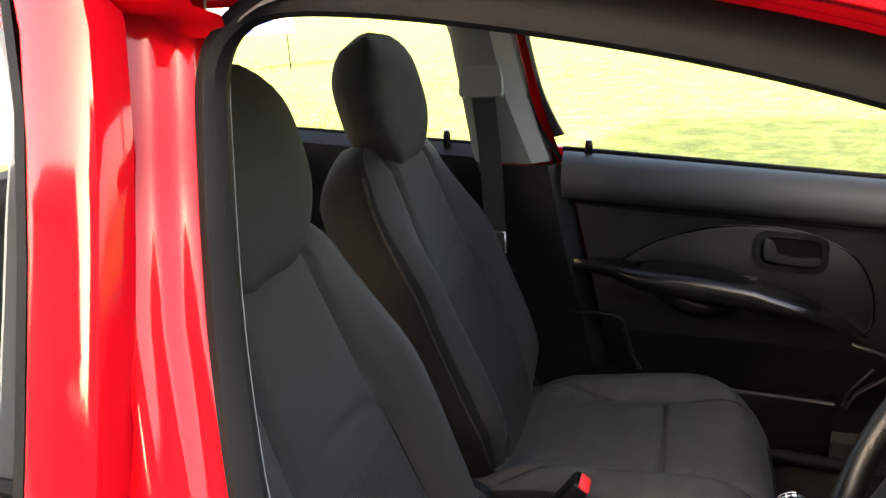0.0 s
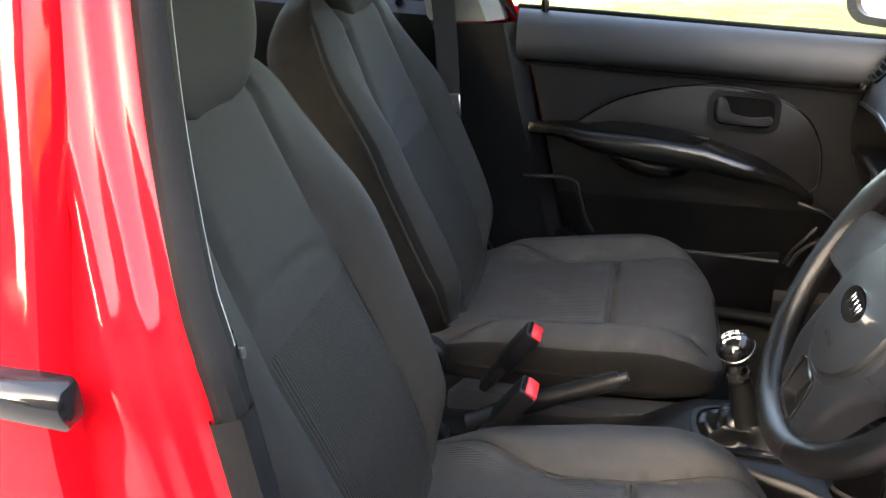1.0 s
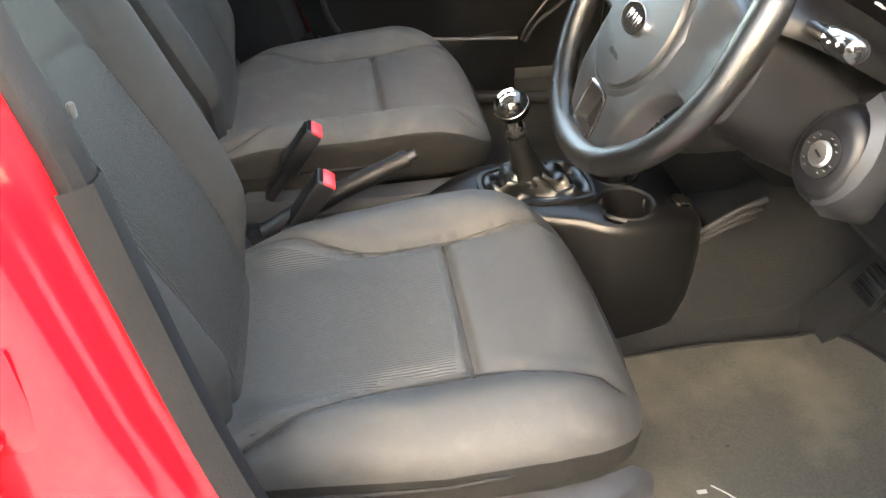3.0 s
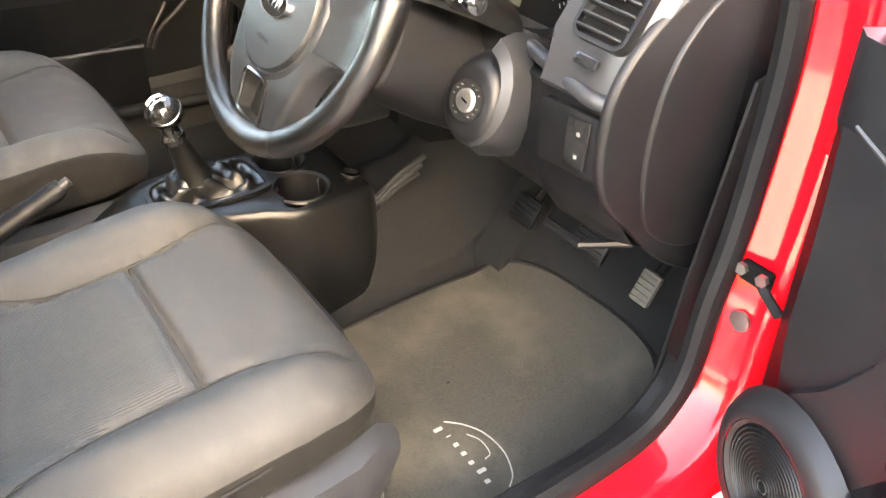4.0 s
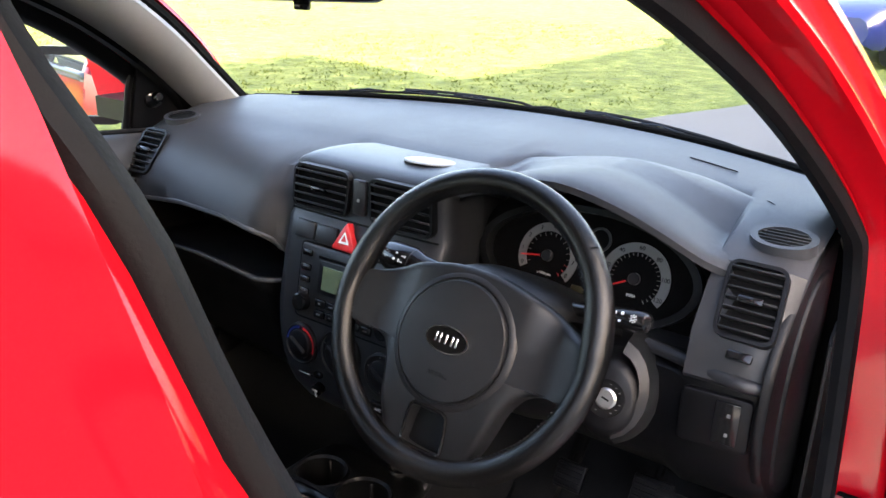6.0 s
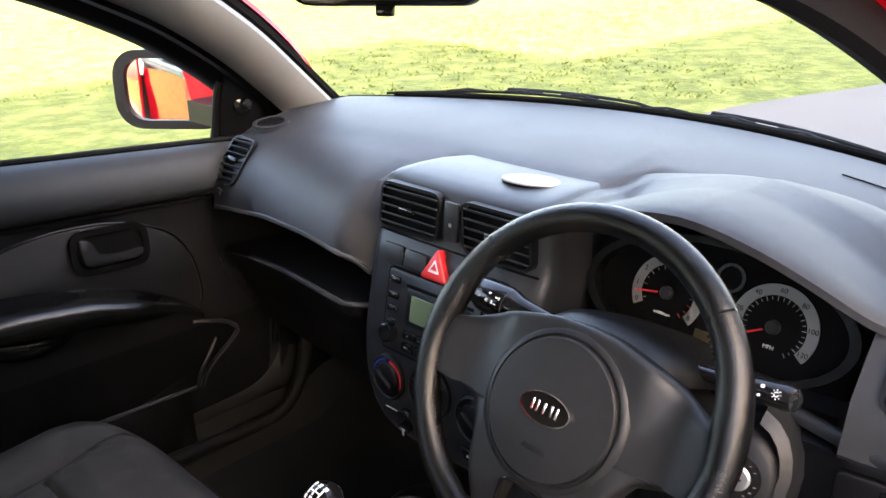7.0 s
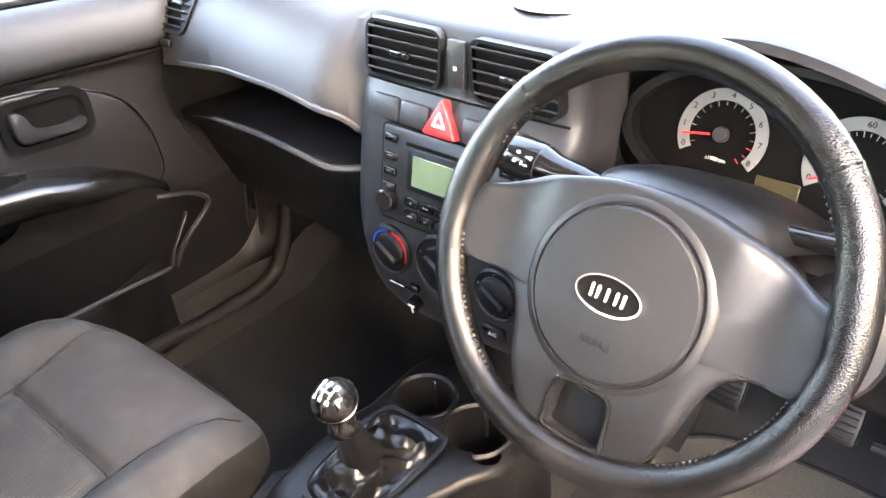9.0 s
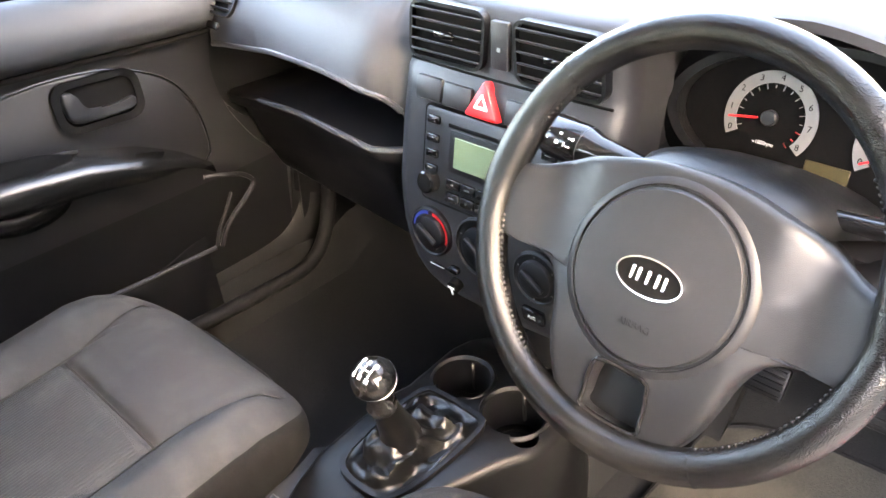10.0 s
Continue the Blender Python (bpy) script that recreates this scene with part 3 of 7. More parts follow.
# centre pillars and rear body
for s in (-1, 1):
    rows = []
    for z in (0.36, 0.45, 0.60, 0.75, 0.88, 0.95, 1.0, 1.1, 1.165, 1.19, 1.21, 1.23, 1.26, 1.3, 1.4):
        xc = interp(z, [(0.36, -0.27), (0.42, -0.34), (0.5, -0.375), (0.718, -0.433), (0.945, -0.472), (1.096, -0.515), (1.205, -0.532), (1.3, -0.545), (1.4, -0.56)])
        deep = interp(z, [(0.36, 0.17), (0.88, 0.17), (0.97, 0.06), (1.3, 0.06)])
        y = yside(z)
        rows.append([(xc - 0.013, s * (y - 0.004), z), (xc - 0.019, s * (y + 0.009), z), (xc - 0.028, s * (y + 0.011), z), (xc - 0.034, s * (y + 0.014), z), (xc - 0.038, s * (y + 0.022), z), (xc - 0.043, s * (y + 0.026), z), (xc - 0.049, s * (y + 0.027), z), (xc - 0.053, s * (y + 0.034), z), (xc - 0.060, s * (y + 0.037), z), (xc - 0.066, s * (y + 0.036), z), (xc - deep * 0.7 - 0.02, s * (y + 0.032), z), (xc - deep - 0.04, s * (y + 0.030), z)])
        if s < 0:
            k = lean_in(-0.6, z)
            rows[-1] = [(x - 0.010 * k, y2 + 0.017 * k, z2) for x, y2, z2 in rows[-1]]
    part("centre_pillar", loft(rows), RED, car, "glossy red pressed centre pillar", 60)
    # inner pillar trim: dark below the belt, grey above
    rows = []
    for z in (0.30, 0.45, 0.60, 0.75, 0.90, 0.955):
        x1 = interp(z, [(0.3, -0.36), (0.5, -0.385), (0.72, -0.44), (0.95, -0.482)])
        x0 = x1 - 0.215 + 0.03 * (z - 0.3)
        y = yside(z) - 0.012
        rows.append([(x1 + 0.004, s * (y + 0.02), z), (x1 - 0.004, s * (y - 0.02), z), (x1 - 0.03, s * (y - 0.045), z), (x0 + 0.03, s * (y - 0.045), z), (x0 + 0.004, s * (y - 0.02), z), (x0 - 0.005, s * (y + 0.03), z)])
    part("lower_pillar_trim", solid(loft(rows), 0.003), PLASTIC, car, "black plastic lower pillar trim")
    rows = []
    for z in (0.957, 1.02, 1.10, 1.165, 1.19, 1.21, 1.23, 1.26, 1.33, 1.37):
        x1 = interp(z, [(0.955, -0.478), (1.1, -0.519), (1.26, -0.541), (1.37, -0.56)]) - 0.034 * (s > 0) - 0.014 * (s < 0)
        x0 = interp(z, [(0.955, -0.685), (1.24, -0.70), (1.37, -0.75)])
        y = yside(z) - 0.008
        rows.append([(x1 + 0.002, s * (y + 0.015), z), (x1 - 0.002, s * (y - 0.012), z), (x1 - 0.035, s * (y - 0.04), z), (x0 + 0.035, s * (y - 0.04), z), (x0 + 0.006, s * (y - 0.02), z), (x0 - 0.004, s * (y + 0.03), z)])
        if s < 0:
            k = lean_in(-0.6, z)
            rows[-1] = [(x - 0.012 * k, y2 + 0.018 * k, z2) for x, y2, z2 in rows[-1]]
    part("upper_pillar_trim", solid(loft(rows), 0.003), TRIMGREY, car, "light grey upper pillar trim")
    if s > 0:
        part("pillar_edge", solid(loft([[(x - 0.004, yside(z) + 0.008, z), (x + 0.011, yside(z) + 0.014, z)] for z, x in ((0.94, -0.524), (0.98, -0.526), (1.09, -0.540), (1.23, -0.564), (1.31, -0.580))]), 0.003), RED, car, "red painted pillar edge")
    # rear quarter, inside and out
    rows, rin = [], []
    for z in (0.30, 0.45, 0.62, 0.80, 0.98, 1.02, 1.12, 1.25, 1.36, 1.42):
        y = yside(z) + 0.09 - (0.02 if z < 0.4 else 0)
        xr = interp(z, [(0.3, -1.86), (0.9, -1.88), (1.42, -1.66)])
        xf = interp(z, [(0.3, -1.10), (0.65, -1.10), (0.98, -1.33), (1.42, -1.38)])
        cut = max(0, 0.29 ** 2 - (z - 0.285) ** 2) ** 0.5
        rows.append([(min(xf, xf), s * y, z), ((xf + xr) / 2, s * (y - 0.005), z), (xr + 0.06, s * (y - 0.02), z), (xr, s * (y - 0.09), z)])
        rin.append([(xf, s * (y - 0.10), z), (xr + 0.06, s * (y - 0.12), z)])
    part("rear_quarter", solid(loft(rows), 0.01), RED, car, "glossy red rear quarter panel")
    part("quarter_trim", solid(loft(rin), 0.004), PLASTIC, car, "black plastic rear quarter trim")
rows = []
for z, x in ((0.30, -1.88), (0.50, -1.90), (0.90, -1.88)):
    rows.append([(x + 0.03 * (k / 8) ** 2, 0.66 * k / 8, z) for k in range(-8, 9)])
part("tailgate", solid(loft(rows), 0.02), RED, car, "glossy red tailgate")
rows = []
for z, x in ((0.90, -1.88), (1.15, -1.80), (1.42, -1.70)):
    rows.append([(x + 0.03 * (k / 8) ** 2, (0.64 - 0.25 * (z - 0.9) ) * k / 8, z) for k in range(-8, 9)])
rg = part("rear_window", loft(rows), SIDEGLASS, car, "tinted rear window")
rg.visible_shadow = False

# ---- dashboard ----
def face_x(y):
    a = abs(y)
    return 0.150 + 0.044 * ((a - 0.15) / 0.51) ** 0.8 + 0.050 * (1 - ease(a, 0.150, 0.225)) if a > 0.15 else 0.205


def lip_z(y):
    return interp(abs(y), [(0.15, 0.736), (0.40, 0.739), (0.515, 0.731), (0.66, 0.708)])


def edge_z(y):
    """Lower edge of the passenger's dash face; it dives beside the centre panel."""
    z = interp(abs(y), [(0.158, 0.70), (0.164, 0.742), (0.169, 0.768), (0.176, 0.787), (0.186, 0.802), (0.198, 0.811), (0.215, 0.818), (0.24, 0.822), (0.307, 0.826), (0.44, 0.823), (0.599, 0.802), (0.66, 0.79)])
    return max(z, lip_z(y) + 0.010)


def dash_profile(y):
    xw, a = screen_base(y), abs(y)
    xc = 0.375 - 0.02 * ease(a, 0.2, 0.6)
    if y > 0.15:                                   # passenger's side, with the open shelf
        xf, zl, zs = face_x(y), edge_z(y), lip_z(y)
        xs = xf + 0.006
        return [(xw, 0.93), (xw, 0.967), ((xw + xc) / 2, 0.968), (xc + 0.03, 0.963), (xc, 0.957), (xc - 0.05, 0.947), (xf + 0.066, 0.928), (xf + 0.034, 0.893), (xf + 0.009, 0.858),
                (xf, zl + 0.008), (xf + 0.004, zl), (xf + 0.02, zl - 0.004), (0.37, zl + 0.01), (0.38, zs - 0.01), (xs + 0.012, zs), (xs, zs - 0.004), (xs + 0.004, zs - 0.02), (xs + 0.03, zs - 0.04),
                (xs + 0.05, zs - 0.10), (xs + 0.08, 0.54), (xs + 0.16, 0.46), (0.48, 0.45)]
    if y > -0.135:                                 # behind the centre panel
        return [(xw, 0.93), (xw, 0.967), ((xw + xc) / 2, 0.968), (xc + 0.03, 0.963), (xc, 0.957), (xc - 0.05, 0.945), (0.29, 0.93), (0.26, 0.90), (0.25, 0.86),
                (0.245, 0.84), (0.245, 0.82), (0.245, 0.80), (0.245, 0.78), (0.245, 0.76), (0.245, 0.74), (0.245, 0.72), (0.245, 0.70), (0.245, 0.66), (0.25, 0.62), (0.26, 0.55), (0.32, 0.5), (0.48, 0.47)]
    if y > -0.53:                                  # the instrument recess and the knee panel under it
        return [(xw, 0.93), (xw, 0.967), ((xw + 0.5) / 2, 0.968), (0.49, 0.965), (0.47, 0.962), (0.45, 0.955), (0.43, 0.94), (0.40, 0.90), (0.385, 0.85),
                (0.37, 0.815), (0.33, 0.80), (0.26, 0.795), (0.215, 0.795), (0.203, 0.790), (0.205, 0.782), (0.202, 0.770), (0.200, 0.74), (0.202, 0.70), (0.215, 0.66), (0.25, 0.62), (0.33, 0.60), (0.48, 0.60)]
    xf = face_x(y) + 0.001
    return [(xw, 0.93), (xw, 0.967), ((xw + xc) / 2, 0.968), (xc + 0.03, 0.963), (xc, 0.957), (xc - 0.05, 0.947), (xf + 0.066, 0.930), (xf + 0.036, 0.895), (xf + 0.009, 0.858),
            (xf + 0.002, 0.82), (xf - 0.004, 0.803), (xf + 0.0, 0.797), (xf + 0.010, 0.795), (xf + 0.008, 0.790), (xf + 0.008, 0.782), (xf + 0.006, 0.770), (xf + 0.004, 0.74), (xf + 0.008, 0.70),
            (xf + 0.02, 0.66), (xf + 0.05, 0.62), (0.33, 0.58), (0.48, 0.56)]


dash = thing("dashboard", "charcoal moulded plastic dashboard with round instruments", "dashboard", (0.3, 0, 0.6))
ys = [0.655, 0.645] + [0.63 - 0.02 * k for k in range(22)] + [0.20, 0.195, 0.19, 0.185, 0.18, 0.176, 0.172, 0.168, 0.164, 0.16, 0.152, 0.149, 0.10, 0.05, 0.0, -0.05, -0.10, -0.134, -0.158, -0.20, -0.26, -0.33, -0.40, -0.46, -0.508, -0.532, -0.56, -0.585, -0.60, -0.612, -0.622, -0.630, -0.634]
rows = []
for y in ys:
    p = dash_profile(y)
    k = max(0.0, (y - 0.62) / 0.035) if y > 0 else max(0.0, (-y - 0.598) / 0.036)
    rows.append([(x + 0.012 * k * k, y, z - 0.010 * k * k * (1 if j < 9 else 0)) for j, (x, z) in enumerate(p)])
mid = ys.index(0.0)
part("dash_moulding", join(loft([r[:12] for r in rows[:mid + 1]]), loft([r[:7] for r in rows[mid:]])), DASH, dash, "soft charcoal dash top", 42)
part("driver_fascia", loft([r[6:12] for r in rows[mid:]]), PANEL, dash, "dark grey fascia facing the driver", 42)
part("lower_moulding", loft([r[11:] for r in rows], False, False), PLASTIC, dash, "black grained shelf and knee panel", 42)

# bright rounded edges of the passenger shelf
for fz, dz, nm in ((edge_z, 0.006, "shelf_edge"), (lip_z, -0.003, "shelf_lip")):
    part(nm, tube([(face_x(y) + (0.002 if nm == "shelf_edge" else 0.008), y, fz(y) + dz) for y in ([0.63 - 0.02 * k for k in range(21)] + [0.215, 0.20, 0.19, 0.182, 0.176] if nm == "shelf_edge" else [0.52 - 0.02 * k for k in range(18)])], 0.0050, 8), SATIN, dash, "smooth rounded shelf edge")

# end cover facing the open door
for s in (-1, 1):
    arc = [(0.385, 0.90), (0.34, 0.905), (0.30, 0.89), (0.262, 0.845), (0.246, 0.79), (0.244, 0.72), (0.262, 0.65), (0.30, 0.61), (0.345, 0.585), (0.385, 0.58)]
    arc = [(q.x, q.y) for q in smooth_path([Vector((x, z, 0)) for x, z in arc], 4)]
    m = Matrix(((1, 0, 0, 0), (0, 0, s, 0.655 if s > 0 else -0.634), (0, 1, 0, 0), (0, 0, 0, 1)))
    part("end_cover", plate(arc, -0.004, 0.006, 0.004, m), PLASTIC, dash, "rounded black end cover")
    full = [(0.44, 0.935), (0.34, 0.93), (0.275, 0.910), (0.222, 0.875), (0.190, 0.835), (0.178, 0.79), (0.182, 0.73), (0.205, 0.68), (0.25, 0.635), (0.33, 0.56), (0.44, 0.50)]
    full = [(q.x, q.y) for q in smooth_path([Vector((x, z, 0)) for x, z in full], 4)]
    part("end_panel", plate(full, -0.010, 0.001, 0.006, m), PLASTIC, dash, "rounded black end of the dash")

# instrument hood
def hood_z(y):
    return 1.006 - 0.085 * (abs(y + 0.33) / 0.212) ** 1.8


def smooth_max(a, b, k):
    return 0.5 * (a + b + ((a - b) ** 2 + k * k) ** 0.5)


def hood_base(x, y):
    """The height of the dash beside the hood: the centre panel's top or the driver's end."""
    if y > -0.33:
        return interp(x, sorted((c, a) for a, c, _ in STACK_TOP)) - 0.10 * ease(-y, 0.165, 0.235)
    xf = face_x(min(y, -0.535)) + 0.001
    return interp(x, [(xf, 0.83), (xf + 0.009, 0.858), (xf + 0.036, 0.895), (xf + 0.066, 0.930), (0.305, 0.947), (0.355, 0.957), (0.385, 0.963), (0.55, 0.968)]) - 0.10 * ease(y, -0.545, -0.475)


# top of the centre panel: height, depth
STACK_TOP = [(0.946, 0.43, 0), (0.9565, 0.37, 0), (0.9630, 0.315, 0), (0.9638, 0.27, 0), (0.9620, 0.240, 0), (0.9580, 0.222, 0), (0.951, 0.212, 0)]
rows = []
hy = [-0.576 + 0.008 * k for k in range(59)]
for y in hy:
    zt, d = hood_z(y), abs(y + 0.33) / 0.222
    e = min(1.0, d)
    fx = 0.53 - 0.10 * e ** 2
    lip = 0.192 + 0.045 * e ** 2
    sink = 0.014 * ease(d, 1.0, 1.10)
    top = []
    for x, h in ((fx - 0.02, 0.966 - 0.014 * e ** 3), (0.5 * (fx - 0.02) + 0.21, 0.967 + (zt - 0.967) * 0.36), (0.42 - 0.03 * e, 0.967 + (zt - 0.967) * 0.66), (0.355, zt - 0.014), (0.32, zt - 0.008), (0.285, zt - 0.004), (0.25, zt - 0.001), (lip + 0.01, zt)):
        top.append((x, y, (smooth_max(h + 0.005, hood_base(x, y), 0.012) - 0.006 if y > -0.33 else smooth_max(h + 0.0135, hood_base(x, y), 0.03) - 0.0145) - sink))
    zl = top[-1][2]
    zi = zl - 0.014
    rows.append([(fx, y, 0.950 - sink)] + top + [(lip, y, zl - 0.004), (lip + 0.002, y, zi), (lip + 0.02, y, zi - 0.002), (0.30, y, zi - 0.012), (0.40, y, zi - 0.05)])
part("instrument_hood", loft(rows), DASH, dash, "arched hood over the instruments", 50)
# cheeks of the recess
for s, y0, y1 in ((1, -0.112, -0.150), (-1, -0.548, -0.510)):
    rows = [
        [(0.240, y0, 0.905), (0.228, y0, 0.86), (0.215, y0, 0.795)], [(0.250, (y0 * 2 + y1) / 3, 0.915), (0.236, (y0 * 2 + y1) / 3, 0.86), (0.222, (y0 * 2 + y1) / 3, 0.795)], [(0.37, y1, 0.935), (0.36, y1, 0.86), (0.34, y1, 0.79)]]
    part("recess_cheek", solid(loft(rows), 0.004), PLASTIC, dash, "black cheek of the instrument recess")

# instrument cluster
CL = frame_of((0.312, -0.335, 0.853), (0, -1, 0), (0.35, 0, 1))
cluster = part("instrument_panel", plate(outline(0.37, 0.16, 0.06, 6), -0.02, 0.0, 0.004, CL), DARK, dash, "black instrument panel with white dial rings")


def dial(cx, cy, r, a0, a1, labels, ticks, needle, size, sub=None):
    m = CL @ Matrix.Translation((cx, cy, 0))
    w = r * 0.26
    pts = []
    n = 60
    outer = [(r * math.cos(a0 + (a1 - a0) * k / n), r * math.sin(a0 + (a1 - a0) * k / n)) for k in range(n + 1)]
    inner = [(x * (1 - w / r), y * (1 - w / r)) for x, y in outer]
    bm = loft([[(x, y, 0.002) for x, y in outer], [(x, y, 0.004) for x, y in outer], [(x, y, 0.004) for x, y in inner], [(x, y, 0.002) for x, y in inner]], False, False, True)
    bm.transform(m)
    d = part("dial", bm, DIAL, cluster, "white dial ring with black figures")
    for k, lab in enumerate(labels):
        a = a0 + (a1 - a0) * (k + 0.25) / (len(labels) - 0.5)
        rr = r - w / 2
        text(lab, size, m @ Matrix.Translation((rr * math.cos(a), rr * math.sin(a), 0.0052)), DARK, d, "figure", 0.0002)
    for k in range(ticks):
        a = a0 + (a1 - a0) * (k + 0.25 * ticks / len(labels)) / (ticks - 0.5 * ticks / len(labels))
        mm = m @ Matrix.Rotation(a, 4, "Z")
        part("tick", rbox((r - w - 0.0035, 0, 0.003), (0.0055 if k % 2 == 0 else 0.0035, 0.0008, 0.001), 0, 1, mm), REDPLASTIC if ticks < 20 and k > 13 else DIAL, d)
    mm = m @ Matrix.Rotation(needle, 4, "Z")
    part("needle", rbox((r * 0.56, 0, 0.007), (r * 0.66, 0.0024, 0.0015), 0.0005, 1, mm), REDPLASTIC, d, "red needle")
    part("needle_cap", lathe([(0.0085, 0.002), (0.0085, 0.008), (0.007, 0.0095), (0, 0.0095)], 20, m), SLAT, d)
    return d


tach = dial(-0.064, 0.0, 0.049, radians(212), radians(-40), list("012345678"), 17, radians(189), 0.0092)
text("x1000rpm", 0.0055, CL @ Matrix.Translation((-0.064, -0.027, 0.004)), WHITE, tach, "lettering")
speedo = dial(0.074, -0.002, 0.051, radians(214), radians(-38), ["0", "20", "40", "60", "80", "100", "120"], 25, radians(207), 0.0086)
text("MPH", 0.0065, CL @ Matrix.Translation((0.074, -0.026, 0.004)), WHITE, speedo, "lettering")
part("fuel_gauge", ring_plate([(0.010 + 0.018 * math.cos(a), 0.040 + 0.018 * math.sin(a)) for a in [math.pi * k / 12 for k in range(25)]], [(0.010 + 0.0145 * math.cos(a), 0.040 + 0.0145 * math.sin(a)) for a in [math.pi * k / 12 for k in range(25)]], 0.001, 0.003, CL), SLAT, cluster)
part("warning_lamp", rbox((-0.002, 0.030, 0.002), (0.004, 0.008, 0.001), 0, 1, CL), REDPLASTIC, cluster, "small red warning lamp")
part("trip_display", rbox((0.006, -0.042, 0.002), (0.046, 0.020, 0.002), 0.001, 1, CL), AMBER, cluster, "dim amber trip display")
part("reset_button", lathe([(0.004, 0), (0.004, 0.014), (0.0, 0.015)], 12, CL @ Matrix.Translation((-0.012, -0.05, 0))), GLOSS, cluster)
part("cluster_bezel", ring_plate([(0.15 * math.cos(a) * 1.16, 0.072 * math.sin(a) * 1.15) for a in [2 * math.pi * k / 48 for k in range(48)]], [(0.15 * math.cos(a) * 1.08, 0.072 * math.sin(a) * 1.03) for a in [2 * math.pi * k / 48 for k in range(48)]], -0.02, 0.022, CL), PLASTIC, cluster, "black surround of the instruments")

# centre panel: a tall tongue that narrows to a rounded foot
STACK = [(0.946, 0.43, 0.120), (0.9565, 0.37, 0.130), (0.9630, 0.315, 0.138), (0.9638, 0.27, 0.144), (0.9620, 0.240, 0.149), (0.9580, 0.222, 0.153), (0.951, 0.212, 0.157), (0.93, 0.207, 0.161), (0.90, 0.205, 0.164), (0.878, 0.203, 0.166), (0.868, 0.199, 0.167), (0.862, 0.192, 0.167), (0.84, 0.186, 0.167), (0.80, 0.176, 0.168),
         (0.76, 0.168, 0.169), (0.72, 0.160, 0.169), (0.69, 0.155, 0.166), (0.66, 0.151, 0.161), (0.63, 0.150, 0.154), (0.60, 0.152, 0.145), (0.575, 0.157, 0.132), (0.555, 0.166, 0.112), (0.543, 0.18, 0.090), (0.538, 0.20, 0.06)]


def stack_x(z):
    return interp(z, [(b, a) for b, a, _ in reversed(STACK)])


rows = []
for z, x, w in STACK:
    row = []
    for u in (-1, -0.995, -0.97, -0.92, -0.82, -0.5, 0, 0.5, 0.82, 0.92, 0.97, 0.995, 1):
        a = abs(u)
        dx = 0.09 if a == 1 else (0.035 if a > 0.99 else (0.014 if a > 0.95 else (0.004 if a > 0.9 else 0.0)))
        top = ease(z, 0.945, 0.953)
        dx = dx * (1 - 0.85 * top)
        row.append((x + dx - 0.006 * (1 - a * a), w * u, z - top * (0.030 if a == 1 else (0.010 if a > 0.99 else (0.003 if a > 0.95 else 0)))))
    rows.append(row)
part("centre_panel", loft(rows), PANEL, dash, "dark grey centre panel with rounded foot", 60)


def on_stack(y, z, d=0.0):
    """A frame on the face of the centre panel."""
    x0, x1 = stack_x(z - 0.012), stack_x(z + 0.012)
    w = interp(z, [(b, a) for b, _, a in reversed(STACK)])
    return frame_of((stack_x(z) - 0.006 * (1 - min(1, abs(y) / w) ** 2), y, z), (0, -1, 0), (x1 - x0, 0, 0.024)) @ Matrix.Translation((0, 0, d))


def vent(m, w, h, slats, r=0.012, skew=0.0, name="air_vent", tilt=-25):
    v = part(name, ring_plate(outline(w + 0.009, h + 0.009, r + 0.004, 5, skew), outline(w, h, r, 5, skew), -0.006, 0.0075, m), PLASTIC, dash, "slatted black air vent")
    # flat black sheet in place of the vent's shaded depth
    part("vent_shade", plate(outline(w + 0.002, h + 0.002, r, 5, skew), -0.006, 0.0008, 0, m), DARK, v)
    for k in range(slats):
        y = -h / 2 + h * (k + 0.5) / slats
        mm = m @ Matrix.Translation((skew * y, y, 0.0062)) @ Matrix.Rotation(radians(tilt), 4, "X")
        part("slat", rbox((0, 0, 0), (w - 0.002, 0.0026, 0.009), 0.001, 1, mm), SLAT, v)
    part("vent_tab", rbox((0, 0, 0.010), (0.030, 0.009, 0.010), 0.003, 2, m), GLOSS, v)
    return v


vent(on_stack(0.082, 0.915, 0.002), 0.112, 0.064, 5, skew=0.08)
vent(on_stack(-0.082, 0.915, 0.002), 0.112, 0.064, 5, skew=-0.08)
part("rear_screen_switch", rbox((0, 0, 0.003), (0.026, 0.056, 0.008), 0.003, 2, on_stack(0, 0.916)), PANEL, dash)
part("switch_mark", rbox((0, -0.004, 0.0075), (0.005, 0.005, 0.0008), 0.0003, 1, on_stack(0, 0.916)), PALE, dash)
